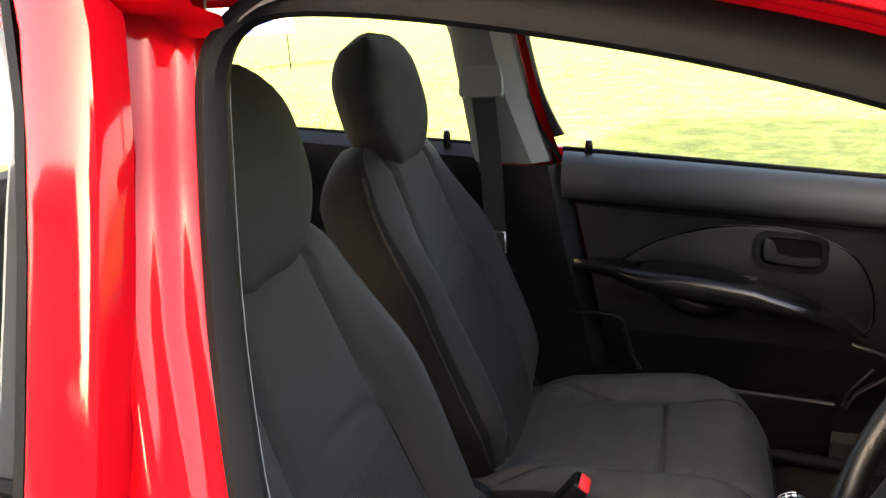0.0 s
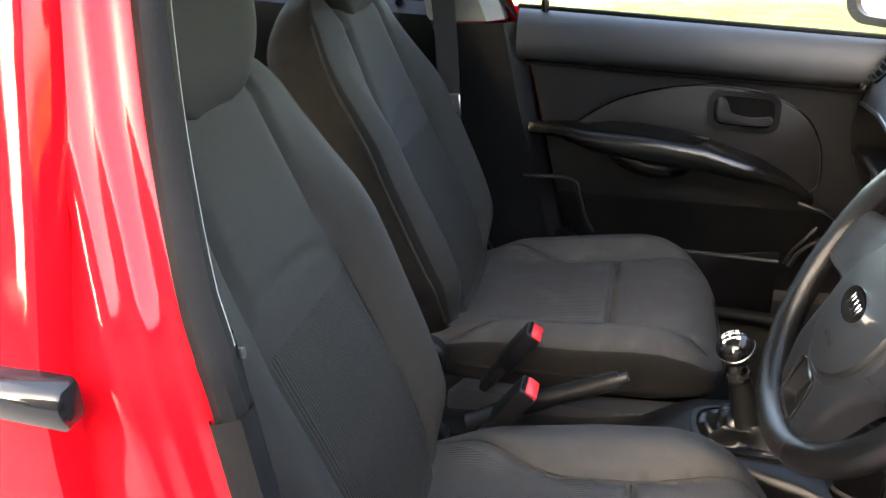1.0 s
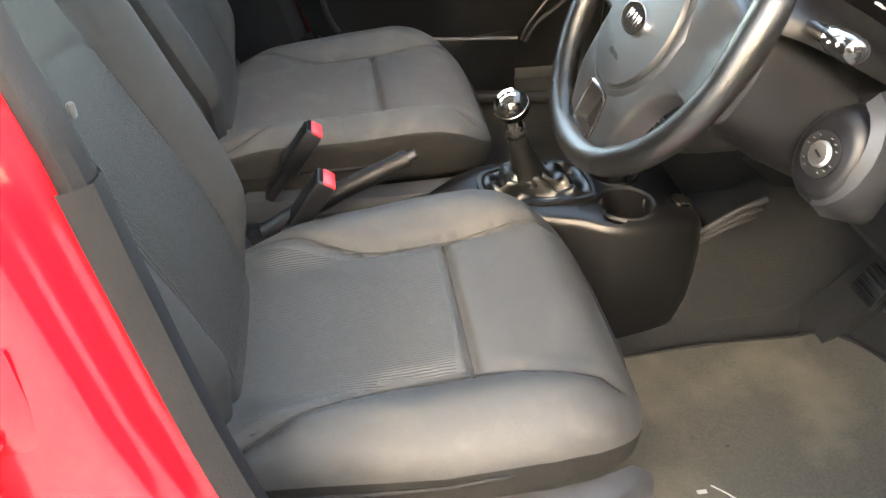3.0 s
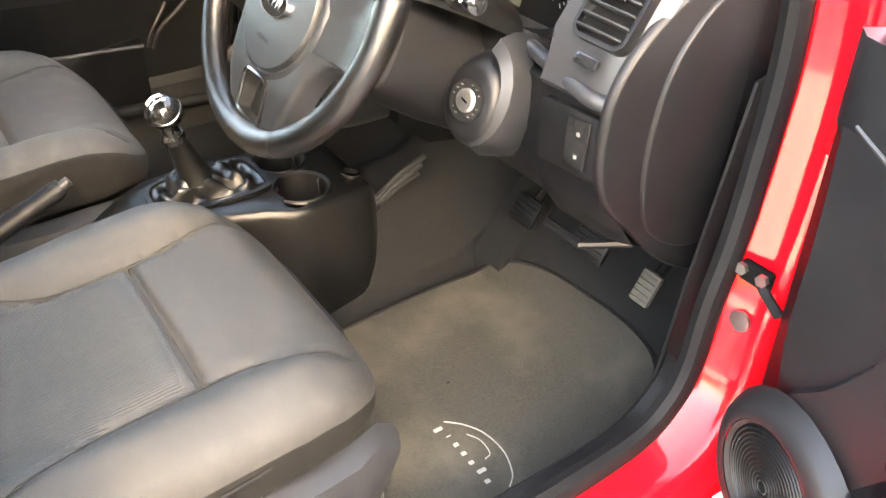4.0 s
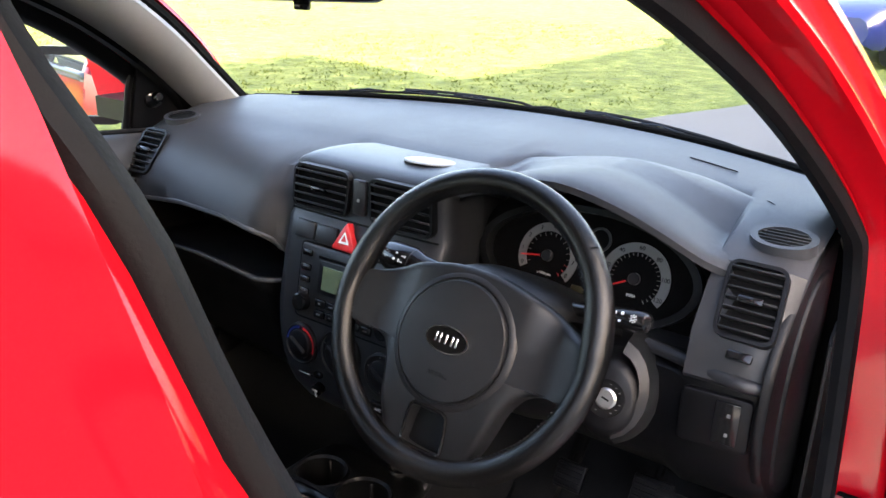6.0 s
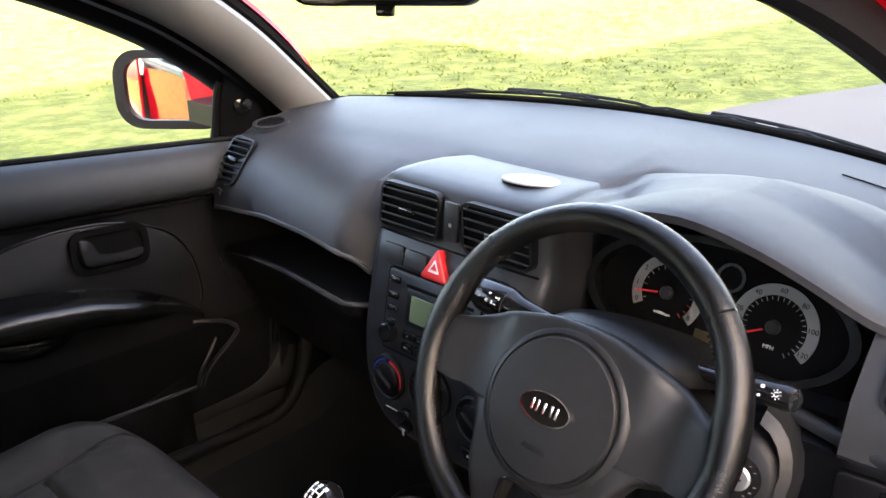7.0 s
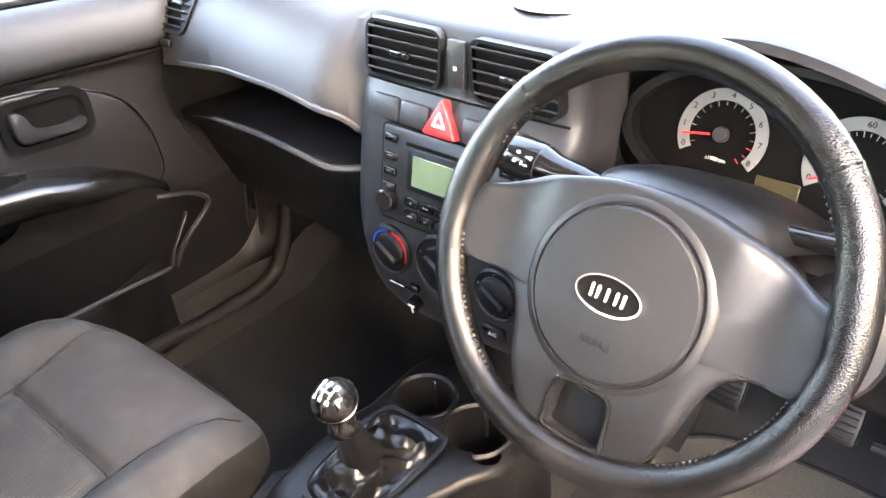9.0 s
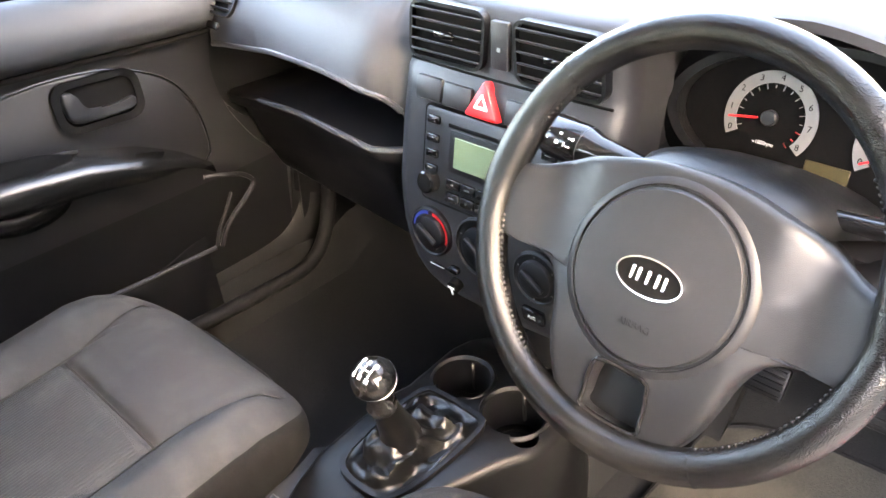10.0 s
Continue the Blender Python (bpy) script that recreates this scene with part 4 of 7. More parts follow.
# side vents, leaning with the dash face
for s in (1, -1):
    m = frame_of((0.2245, s * 0.588, 0.8935), (0, -1, 0), (0.056, 0, 0.074))
    v = vent(m, 0.062, 0.088, 7, 0.010, 0.06 * s, tilt=-10)
    part("vent_wheel", rbox((-0.006 * s, -0.066, 0.004), (0.030, 0.012, 0.008), 0.003, 2, m), GLOSS, v)
    m = frame_of((0.312, s * 0.592, 0.9515), (0, -1, 0), (1, 0, 0.16))
    d = part("demister_vent", ring_plate([(0.040 * math.cos(a), 0.034 * math.sin(a)) for a in [math.pi * k / 20 for k in range(40)]], [(0.031 * math.cos(a), 0.026 * math.sin(a)) for a in [math.pi * k / 20 for k in range(40)]], -0.012, 0.003, m), DASH, dash, "oval slatted demister vent")
    # shallow black disc painted as the shade below the slats
    part("vent_shade", lathe([(0.032, -0.001), (0.0315, -0.0028), (0.0, -0.0028)], 24, m @ Matrix.Diagonal((1, 0.8, 1, 1))), DARK, d)
    for k in range(-2, 3):
        y = 0.0085 * k
        part("slat", rbox((0, y, -0.0005), (0.062 * (1 - (y / 0.027) ** 2) ** 0.5, 0.0015, 0.005), 0.0005, 1, m), SLAT, d)

part("panel_joint", tube([on_stack(-0.150 + 0.015 * k, 0.873, 0.0010).to_translation() for k in range(21)], 0.0016, 6), DARK, dash, "dark joint below the air vents")

# push buttons and the hazard switch
for y0, y1 in ((0.128, 0.084), (0.080, 0.034), (-0.018, -0.062), (-0.066, -0.112)):
    part("blank_button", rbox((0, 0, 0.001), (abs(y0 - y1), 0.030, 0.010), 0.004, 2, on_stack((y0 + y1) / 2, 0.846)), PANEL, dash)
hz = on_stack(0.012, 0.850, 0.001)
tri = [(-0.027, -0.020), (0.027, -0.020), (0.0, 0.027)]


def rounded_tri(k, r):
    out = []
    for i in range(3):
        p, a, b = Vector(tri[i]) * k, Vector(tri[i - 1]) * k, Vector(tri[(i + 1) % 3]) * k
        u, v = (a - p).normalized() * r, (b - p).normalized() * r
        out += [tuple(p + u), tuple(p + (u + v) * 0.28), tuple(p + v)]
    return out


hb = part("hazard_button", plate(rounded_tri(1.0, 0.005), -0.004, 0.010, 0.003, hz), REDPLASTIC, dash, "red triangular hazard button")
part("triangle_mark", ring_plate(rounded_tri(0.42, 0.002), rounded_tri(0.24, 0.001), 0.009, 0.0106, hz), WHITE, hb)

# radio
RM = on_stack(0.0, 0.768)
radio = part("radio", plate(outline(0.208, 0.122, 0.006, 3), -0.004, 0.003, 0.001, RM), PANEL, dash, "black car radio with a green display")
part("radio_frame", ring_plate(outline(0.214, 0.128, 0.008, 3), outline(0.208, 0.122, 0.006, 3), -0.004, 0.0015, RM), DARK, radio)
part("disc_slot", rbox((0.0, 0.044, 0.003), (0.13, 0.005, 0.003), 0.001, 1, RM), DARK, radio)
part("display_hood", rbox((0.0, 0.012, 0.002), (0.124, 0.056, 0.006), 0.004, 2, RM), PLASTIC, radio)
part("display", rbox((0.0, 0.012, 0.005), (0.104, 0.040, 0.002), 0.001, 1, RM), LCD, radio, "unlit green-grey display")
for s in (-1, 1):
    for k in range(4 if s > 0 else 4):
        b = part("radio_button", rbox((s * 0.089, 0.046 - 0.020 * k - (0.004 if k else 0), 0.004), (0.021, 0.011, 0.006), 0.0025, 2, RM), GLOSS, radio)
        part("button_mark", rbox((s * 0.089, 0.0475 - 0.020 * k - (0.004 if k else 0), 0.0072), (0.008, 0.0011, 0.0006), 0, 1, RM), DIAL, b)
    part("radio_knob", lathe([(0.0155, 0), (0.0145, 0.013), (0.012, 0.015), (0, 0.015)], 28, RM @ Matrix.Translation((s * 0.089, -0.036, 0.002))), GLOSS, radio, "round black radio knob")
for r in range(2):
    for k in range(5):
        b = part("radio_button", rbox((-0.050 + 0.025 * k, -0.030 - 0.018 * r, 0.004), (0.022, 0.013, 0.006), 0.002, 2, RM), GLOSS, radio)
        part("button_mark", rbox((-0.050 + 0.025 * k, -0.030 - 0.018 * r, 0.0072), (0.008 if (k + r) % 2 else 0.003, 0.0018, 0.0006), 0, 1, RM), DIAL, b)

# heater knobs
for y, z, r in ((0.088, 0.660, 0.036), (0.0, 0.668, 0.042), (-0.088, 0.660, 0.036)):
    m = on_stack(y, z, 0.001)
    kn = part("heater_knob", lathe([(r, -0.004), (r, 0.003), (r - 0.003, 0.005), (r - 0.005, 0.003), (r * 0.70, 0.003), (r * 0.66, 0.008), (r * 0.56, 0.010), (0, 0.010)], 40, m), PLASTIC, dash, "round black heater control knob")
    part("knob_grip", rbox((0, 0, 0.012), (r * 1.05, 0.008, 0.009), 0.003, 2, m @ Matrix.Rotation(radians(-32), 4, "Z")), PLASTIC, kn)
    if y > 0.05:
        for c0, c1, mt in ((95, 175, BLUEPRINT), (-20, 80, REDPLASTIC)):
            aa = [radians(c0 + (c1 - c0) * k / 12) for k in range(13)]
            bm = loft([[(r * 0.86 * math.cos(a), r * 0.86 * math.sin(a), 0.0040) for a in aa], [(r * 0.79 * math.cos(a), r * 0.74 * math.sin(a), 0.0040) for a in aa]])
            bm.transform(m)
            part("temperature_band", solid(bm, 0.0006), mt, kn)
    else:
        for k in range(5):
            a = radians(160 - 70 * k / 1.0 * 0.9)
            part("knob_mark", rbox((r * 0.8 * math.cos(a), r * 0.8 * math.sin(a), 0.0040), (0.0024, 0.0018, 0.0006), 0, 1, m), DIAL, kn)
part("vent_lever", rbox((0, 0, 0.006), (0.016, 0.010, 0.010), 0.003, 2, on_stack(0.046, 0.618)), GLOSS, dash)
part("recirculation_slot", rbox((0, 0, 0.001), (0.030, 0.004, 0.002), 0.001, 1, on_stack(0.08, 0.606)), DARK, dash)
part("switch_line", rbox((0, 0, 0.001), (0.026, 0.0022, 0.001), 0.0005, 1, on_stack(0.084, 0.6065, 0.002)), WHITE, dash)
b = part("socket_pull", lathe([(0.010, 0), (0.010, 0.012), (0.005, 0.014), (0, 0.014)], 16, on_stack(0.05, 0.590)), DARK, dash)
part("pull_mark", rbox((0, 0.002, 0.0146), (0.011, 0.003, 0.0008), 0, 1, on_stack(0.05, 0.590)), WHITE, b)
part("pull_mark", rbox((0, -0.005, 0.0146), (0.003, 0.012, 0.0008), 0, 1, on_stack(0.05, 0.590)), WHITE, b)
part("aircon_button", rbox((0, 0, 0.003), (0.034, 0.022, 0.008), 0.003, 2, on_stack(-0.082, 0.600)), GLOSS, dash)
text("A/C", 0.008, on_stack(-0.082, 0.600, 0.0075), WHITE, dash, "lettering")

# driver's lower panel: switch block, bonnet pull, ledge
SM = frame_of((0.1925, -0.575, 0.748), (0.12, -1, 0), (0.02, 0, 1))
sb = part("switch_block", plate(outline(0.084, 0.072, 0.008, 3), -0.004, 0.004, 0.002, SM), PLASTIC, dash, "black switch block")
part("switch", rbox((0.014, 0.002, 0.005), (0.030, 0.056, 0.006), 0.002, 2, SM), GLOSS, sb, "headlamp levelling switch")
for dy in (0.014, -0.012):
    part("switch_mark", rbox((0.016, dy, 0.0085), (0.004, 0.0045, 0.0008), 0, 1, SM), DIAL, sb)
part("ledge", tube(smooth_path([(0.196, -0.622, 0.803), (0.188, -0.595, 0.806), (0.200, -0.54, 0.808), (0.222, -0.47, 0.806)], 6), 0.009, 10), PANEL, dash, "rounded ledge under the vent")
part("bonnet_pull", tube([(0.30, -0.60, 0.585), (0.25, -0.56, 0.578), (0.25, -0.50, 0.578)], 0.006, 8), PLASTIC, dash)
# grey dress line along the windscreen edge of the top pad
part("demister_slot", tube(smooth_path([(screen_base(y) - 0.105, y, 0.9685) for y in (-0.46, -0.43, -0.40, -0.37)], 4), 0.0011, 6), DARK, dash)

phone_disc = thing("dash_disc", "pale grey round adhesive disc on the dash top", "disc", (0.303, -0.054, 0.9605))
part("disc", lathe([(0.041, 0.0), (0.043, 0.0015), (0.042, 0.0035), (0.039, 0.0042), (0, 0.0042)], 40, Matrix.Translation((0.303, -0.054, 0.9605)) @ Matrix.Rotation(radians(8), 4, "Y")), PALE, phone_disc)

# ---- steering wheel and column ----
W0 = Vector((0.0153, -0.3200, 0.8668))
WR = frame_of(W0, (0, -1, 0), (math.sin(radians(28.6)), 0, math.cos(radians(28.6)))) @ Matrix.Rotation(radians(-2), 4, "Z")
WM = WR @ Matrix.Translation((0.0025, -0.020, 0.003)) @ Matrix.Diagonal((0.975, 0.975, 0.975, 1))
wheel = thing("steering_wheel", "three-spoke black leather steering wheel, worn shiny", "steering wheel", W0)
R, r = 0.1716, 0.0153


def ring_arc(a0, a1, n, rr=1.0, closed=False):
    pts = []
    rad = []
    for k in range(n if closed else n + 1):
        a = a0 + (a1 - a0) * k / n
        grip = 0.002 * (math.exp(-((math.degrees(a) % 360 - 12) / 12) ** 2) + math.exp(-((math.degrees(a) % 360 - 168) / 12) ** 2))
        pts.append(WR @ Vector(((R - grip) * math.cos(a), (R - grip) * math.sin(a), 0)))
        rad.append(r * rr + grip)
    return tube(pts, rad, 18, closed)


rim = part("rim", ring_arc(0, 2 * math.pi, 144, 1.0, True), LEATHER, wheel, "black leather-wrapped rim")
for a in (43, 140, 240, 299):
    part("rim_seam", ring_arc(radians(a - 0.35), radians(a + 0.35), 2, 1.035), GLOSS, rim)
# stitches on the inner edge of the rim
st = []
for a0, a1 in ((12, 42), (141, 172), (190, 238), (301, 345)):
    for k in range(int((a1 - a0) / 1.9)):
        a = radians(a0 + k * 1.9)
        q = R - r * 1.0
        st.append(rbox((q, 0, 0.004), (0.0022, 0.0030, 0.005), 0.0008, 1, WR @ Matrix.Rotation(a, 4, "Z")))
tagged(part("stitching", join(*st), LEATHER, rim, "row of black stitches"), kind="stuff")


# one moulded body: two arms, and the lower arm with the finger recess
half = [(0.0, 0.088), (0.035, 0.086), (0.070, 0.078), (0.105, 0.068), (0.140, 0.050), (0.165, 0.040), (0.171, 0.010), (0.166, -0.022), (0.130, -0.026), (0.102, -0.036), (0.086, -0.060), (0.078, -0.09), (0.070, -0.115), (0.058, -0.136), (0.040, -0.147), (0.0, -0.150)]
shape = [(x, y) for x, y in half] + [(-x, y) for x, y in half[-2:0:-1]]
shape = [(q.x, q.y) for q in smooth_path([Vector((x, y, 0)) for x, y in shape], 3, True)]


def body_z(x, y):
    """How far the moulded body stands towards the driver."""
    d = (x * x + (y + 0.004) ** 2) ** 0.5
    return 0.003 - 0.016 * ease(abs(x), 0.075, 0.12) * ease(0.165 - abs(x), 0.0, 0.05) - 0.008 * ease(-y, 0.08, 0.14)


rows = []
for k in (1.0, 1.0, 0.985, 0.95, 0.90, 0.8, 0.65, 0.5):
    rows.append([(x * k, (y + 0.03) * k - 0.03, body_z(x * k, (y + 0.03) * k - 0.03) - (0.008 if k == 1.0 else (0.003 if k == 0.985 else (0.0008 if k == 0.95 else 0.0)))) for x, y in shape])
rows[0] = [(x, y, -0.030) for x, y, _ in rows[1]]
bm = loft([[WM @ Vector(p) for p in r_] for r_ in rows], True, True)
hole = [(q.x, q.y) for q in smooth_path([Vector((x, y, 0)) for x, y in ((-0.020, -0.088), (0.020, -0.088), (0.027, -0.100), (0.028, -0.122), (0.024, -0.136), (-0.024, -0.136), (-0.028, -0.122), (-0.027, -0.100))], 4, True)]
bm = carve(bm, plate([(x, y) for x, y in hole], -0.024, 0.05, 0, WM))
low = part("spoke_body", bm, WHEELPLASTIC, wheel, "dark grey plastic spokes with a finger recess", 50)
part("finger_recess", plate([(x * 0.99, (y + 0.12) * 0.99 - 0.12) for x, y in hole], -0.026, -0.021, 0, WM), CONSOLE, low, "black floor of the finger recess")
part("recess_lip", tube([WM @ Vector((x * 1.02, (y + 0.12) * 1.02 - 0.12, body_z(x, y) + 0.001)) for x, y in hole], 0.0022, 6, True), GLOSS, low, "glossy rim of the finger recess")
hub = part("hub", lathe([(0.088, -0.02), (0.087, -0.002), (0.083, 0.0030), (0.079, 0.0052), (0.0768, 0.0056), (0.0758, 0.0046), (0.0756, -0.002)], 64, WM @ Matrix.Translation((0, -0.004, 0)), False), WHEELPLASTIC, wheel, "dark grey plastic hub shoulder")
part("hub_joint", lathe([(0.0758, 0.0012), (0.0735, 0.0012)], 64, WM @ Matrix.Translation((0, -0.004, 0)), False), DARK, hub, "dark joint round the airbag cover")
cover = part("airbag_cover", lathe([(0.0738, 0.002), (0.0736, 0.0075), (0.0715, 0.0100), (0.05, 0.0125), (0.02, 0.0135), (0, 0.0136)], 64, WM @ Matrix.Translation((0, -0.004, 0)), False), WHEELPLASTIC, wheel, "round dark grey airbag cover")
# oval badge: brand lettering replaced by plain shapes
BM = WM @ Matrix.Translation((0, -0.004, 0.0128))
ov = lambda a, b: [(a * math.cos(t), b * math.sin(t)) for t in [2 * math.pi * k / 40 for k in range(40)]]
bd = part("badge", ring_plate(ov(0.0303, 0.0163), ov(0.0288, 0.0149), 0.0, 0.0045, BM), CHROME, wheel, "oval chrome badge with raised bars")
part("badge_field", plate(ov(0.0286, 0.0148), 0.0, 0.0022, 0, BM), DARK, bd)
for x, w in ((-0.0155, 0.0035), (-0.0095, 0.0035), (-0.001, 0.0035), (0.0075, 0.0035), (0.0140, 0.0035)):
    part("badge_bar", rbox((x, 0, 0.0028), (w, 0.0125, 0.003), 0.0008, 1, BM), CHROME, bd)
text("AIRBAG", 0.0085, BM @ Matrix.Translation((0, -0.042, 0.0)), PLASTIC, cover, "embossed_lettering", 0.0006)
for s in (-1, 1):
    part("horn_mark", rbox((s * 0.046, 0.006, -0.0018), (0.007, 0.0025, 0.002), 0.001, 1, BM), PLASTIC, cover)

column = thing("steering_column", "black plastic steering column shroud with ignition lock", "steering column", (0.1, -0.33, 0.8))
ax = -(WM.to_3x3() @ Vector((0, 0, 1)))
rows = []
for t, w, up, dn in ((0.018, 0.050, 0.040, 0.050), (0.035, 0.066, 0.052, 0.066), (0.08, 0.082, 0.060, 0.085), (0.14, 0.094, 0.055, 0.095), (0.20, 0.10, 0.045, 0.10), (0.27, 0.10, 0.04, 0.10)):
    row = []
    for k in range(24):
        a = 2 * math.pi * k / 24
        ca, sa = math.cos(a), math.sin(a)
        x = w * math.copysign(abs(ca) ** 0.75, ca)
        y = (up if sa > 0 else dn) * math.copysign(abs(sa) ** 0.8, sa)
        row.append(W0 + ax * t + (WM.to_3x3() @ Vector((x, y, 0))))
    rows.append(row)
part("shroud", loft(rows, True, True), PLASTIC, column, "black plastic column shroud")
part("shroud_top", loft([[W0 + ax * t + (WM.to_3x3() @ Vector((w * math.cos(radians(a)), y0 + 0.040 * math.sin(radians(a)) ** 0.8, 0))) for a in range(0, 181, 12)] for t, y0, w in ((0.004, -0.01, 0.050), (0.025, 0.016, 0.066), (0.05, 0.036, 0.082), (0.10, 0.046, 0.098), (0.16, 0.050, 0.106), (0.24, 0.050, 0.108))]), CONSOLE, column, "dark grey upper shroud", 60)
# ignition lock on a swollen boss
KM = frame_of((0.150, -0.452, 0.752), (0.18, -1, 0), (0.35, 0.1, 1))
boss = part("ignition_boss", lathe([(0.062, -0.12), (0.058, -0.05), (0.046, -0.012), (0.040, -0.003), (0.034, 0.0), (0.0, 0.0)], 36, KM @ Matrix.Diagonal((0.9, 1.1, 1, 1))), PLASTIC, column, "black ignition boss")
part("lock_ring", ring_plate(ov(0.024, 0.024), ov(0.014, 0.014), -0.001, 0.003, KM), GLOSS, boss, "black ring with white ignition marks")
part("lock_barrel", lathe([(0.0135, 0), (0.0135, 0.004), (0.011, 0.006), (0.0, 0.006)], 28, KM), STEEL, boss, "steel ignition barrel")
part("key_slot", rbox((0, 0, 0.0062), (0.0022, 0.010, 0.0006), 0, 1, KM @ Matrix.Rotation(radians(70), 4, "Z")), DARK, boss)
for k in range(14):
    a = radians(-60 + 300 * k / 13)
    if k % 4 != 3:
        part("lock_mark", rbox((0.019 * math.cos(a), 0.019 * math.sin(a), 0.0033), (0.0026, 0.0010, 0.0005), 0, 1, KM), DIAL, boss)
bow = []
for k in range(9):
    a = radians(75 - 150 * k / 8)
    bow.append([KM @ Vector((rr * math.cos(a) * 0.95, rr * math.sin(a) * 1.25 + 0.012, zz)) for rr, zz in ((0.040, -0.004), (0.052, -0.010), (0.060, -0.030), (0.062, -0.07))])
part("column_trim", solid(loft(bow), 0.004), WHEELPLASTIC, column, "satin grey trim beside the ignition")


def stalk(root, tip, name, label, thick=1.0):
    a, b = Vector(root), Vector(tip)
    d = (b - a).normalized()
    L = (b - a).length
    s = part(name, tube([a, a + d * L * 0.5, a + d * L * 0.56, a + d * L * 0.62, a + d * L * 0.9, a + d * L * 0.97, b], [q * thick for q in (0.009, 0.012, 0.014, 0.016, 0.0165, 0.014, 0.007)], 18), GLOSS, column, label)
    up = Vector((-0.85, 0, 0.5))
    m = frame_of(a + d * L * 0.74, d, up.cross(d) * -1)
    n = (up - d * up.dot(d)).normalized()
    rgt = d
    m = Matrix.Translation(a + d * L * 0.74 + n * 0.0158 * thick) @ frame_of((0, 0, 0), rgt, n.cross(rgt)).to_4x4()
    part("stalk_band", tube([a + d * L * 0.60, a + d * L * 0.605], 0.0155 * thick, 18), PANEL, s)
    part("stalk_mark", ring_plate(ov(0.0026, 0.0026), ov(0.0017, 0.0017), 0, 0.001, m @ Matrix.Translation((0.018, 0.0, -0.0006))), WHITE, s)
    for k in range(8):
        part("stalk_mark", rbox((0.0042, 0, 0), (0.0016, 0.0006, 0.001), 0, 1, m @ Matrix.Translation((0.018, 0, 0)) @ Matrix.Rotation(math.pi * k / 4, 4, "Z")), WHITE, s)
    for x, y, w, h in ((0.003, 0.004, 0.004, 0.0035), (0.001, -0.005, 0.0035, 0.0025), (-0.006, 0.004, 0.0018, 0.004), (-0.011, -0.003, 0.0045, 0.0014), (-0.015, -0.003, 0.002, 0.0034), (-0.011, 0.005, 0.005, 0.0012)):
        part("stalk_mark", rbox((x, y, 0), (w, h, 0.0012), 0.0004, 1, m), WHITE, s)
    return s


stalk((0.096, -0.268, 0.876), (0.112, -0.126, 0.879), "light_stalk", "glossy black light stalk with white symbols", 1.35)
stalk((0.135, -0.385, 0.865), (0.112, -0.512, 0.886), "wiper_stalk", "glossy black wiper stalk with white symbols", 0.78)

# ---- seats ----
def spow(v, e):
    return math.copysign(abs(v) ** e, v)


def gauss(x, w):
    return math.exp(-(x / w) ** 2)


BACK_HW = [(-0.03, 0.14), (0.0, 0.160), (0.04, 0.184), (0.09, 0.215), (0.14, 0.229), (0.2, 0.235), (0.32, 0.240), (0.42, 0.234), (0.5, 0.217), (0.56, 0.196), (0.60, 0.174), (0.625, 0.146), (0.64, 0.10)]


def back_point(hw, v, a, grooves=True):
    """A point of the backrest: across, up, forward. a runs round the section; 90 degrees is the front."""
    u = hw * spow(math.cos(a), 0.55)
    s = math.sin(a)
    k = abs(u) / hw
    end = 1 - ease(v, 0.56, 0.66)
    if s > 0:
        bol = 0.046 * ease(v, 0.0, 0.12) * ease(v, 0.56, 0.36)
        w = (0.052 * (0.55 + 0.45 * end) + bol * ease(k, 0.42, 0.78)) * spow(s, 0.5) + 0.018 * gauss(v - 0.17, 0.13) * (1 - k * k)
        if grooves:
            line = 0.118 - 0.03 * ease(v, 0.3, 0.6)
            w -= 0.010 * gauss(abs(u) - line, 0.0075) * ease(v, 0.64, 0.6)
            w -= 0.004 * gauss(v - 0.365 - 0.03 * (1 - (u / line) ** 2), 0.0075) * (1 if abs(u) < line else 0)
    else:
        w = 0.095 * (0.4 + 0.6 * end) * spow(s, 0.6)
    return u, v, w


def seam_u(x):
    return 0.128 + 0.055 * ease(-x, 0.28, 0.48) + 0.03 * ease(x, -0.2, -0.03)


def cushion_point(x, a, hw, top, bot, grooves=True):
    u = hw * spow(math.cos(a), 0.5)
    s, k = math.sin(a), abs(hw * spow(math.cos(a), 0.5)) / hw
    if s > 0:
        h = top * spow(s, 0.45) + 0.034 * ease(k, 0.48, 0.78) * ease(x, -0.52, -0.38) * spow(s, 0.4) * ease(x, -0.02, -0.12)
        if grooves:
            line = seam_u(x)
            h -= 0.011 * gauss(abs(u) - line, 0.0075) * ease(x, -0.01, -0.05)
            h -= 0.010 * gauss(x + 0.20, 0.007) * (1 if abs(u) < line else 0)
    else:
        h = bot * spow(s, 0.5) * (1 - 0.5 * ease(k, 0.55, 0.85))
        u *= 1 - 0.07 * ease(-s, 0.0, 0.35)
    return u, h


def cushion_frame(x):
    """Half width, middle height and crown of the cushion at x."""
    return (interp(x, [(-0.57, 0.19), (-0.4, 0.225), (-0.25, 0.246), (-0.14, 0.248), (-0.09, 0.240), (-0.06, 0.228), (-0.03, 0.205), (-0.012, 0.178), (0.0, 0.14)]),
            interp(x, [(-0.57, 0.422), (-0.30, 0.440), (-0.15, 0.452), (-0.06, 0.448), (0.0, 0.428)]),
            interp(x, [(-0.57, 0.045), (-0.48, 0.058), (-0.15, 0.060), (-0.06, 0.056), (-0.03, 0.046), (-0.012, 0.030), (0.0, 0.012)]))


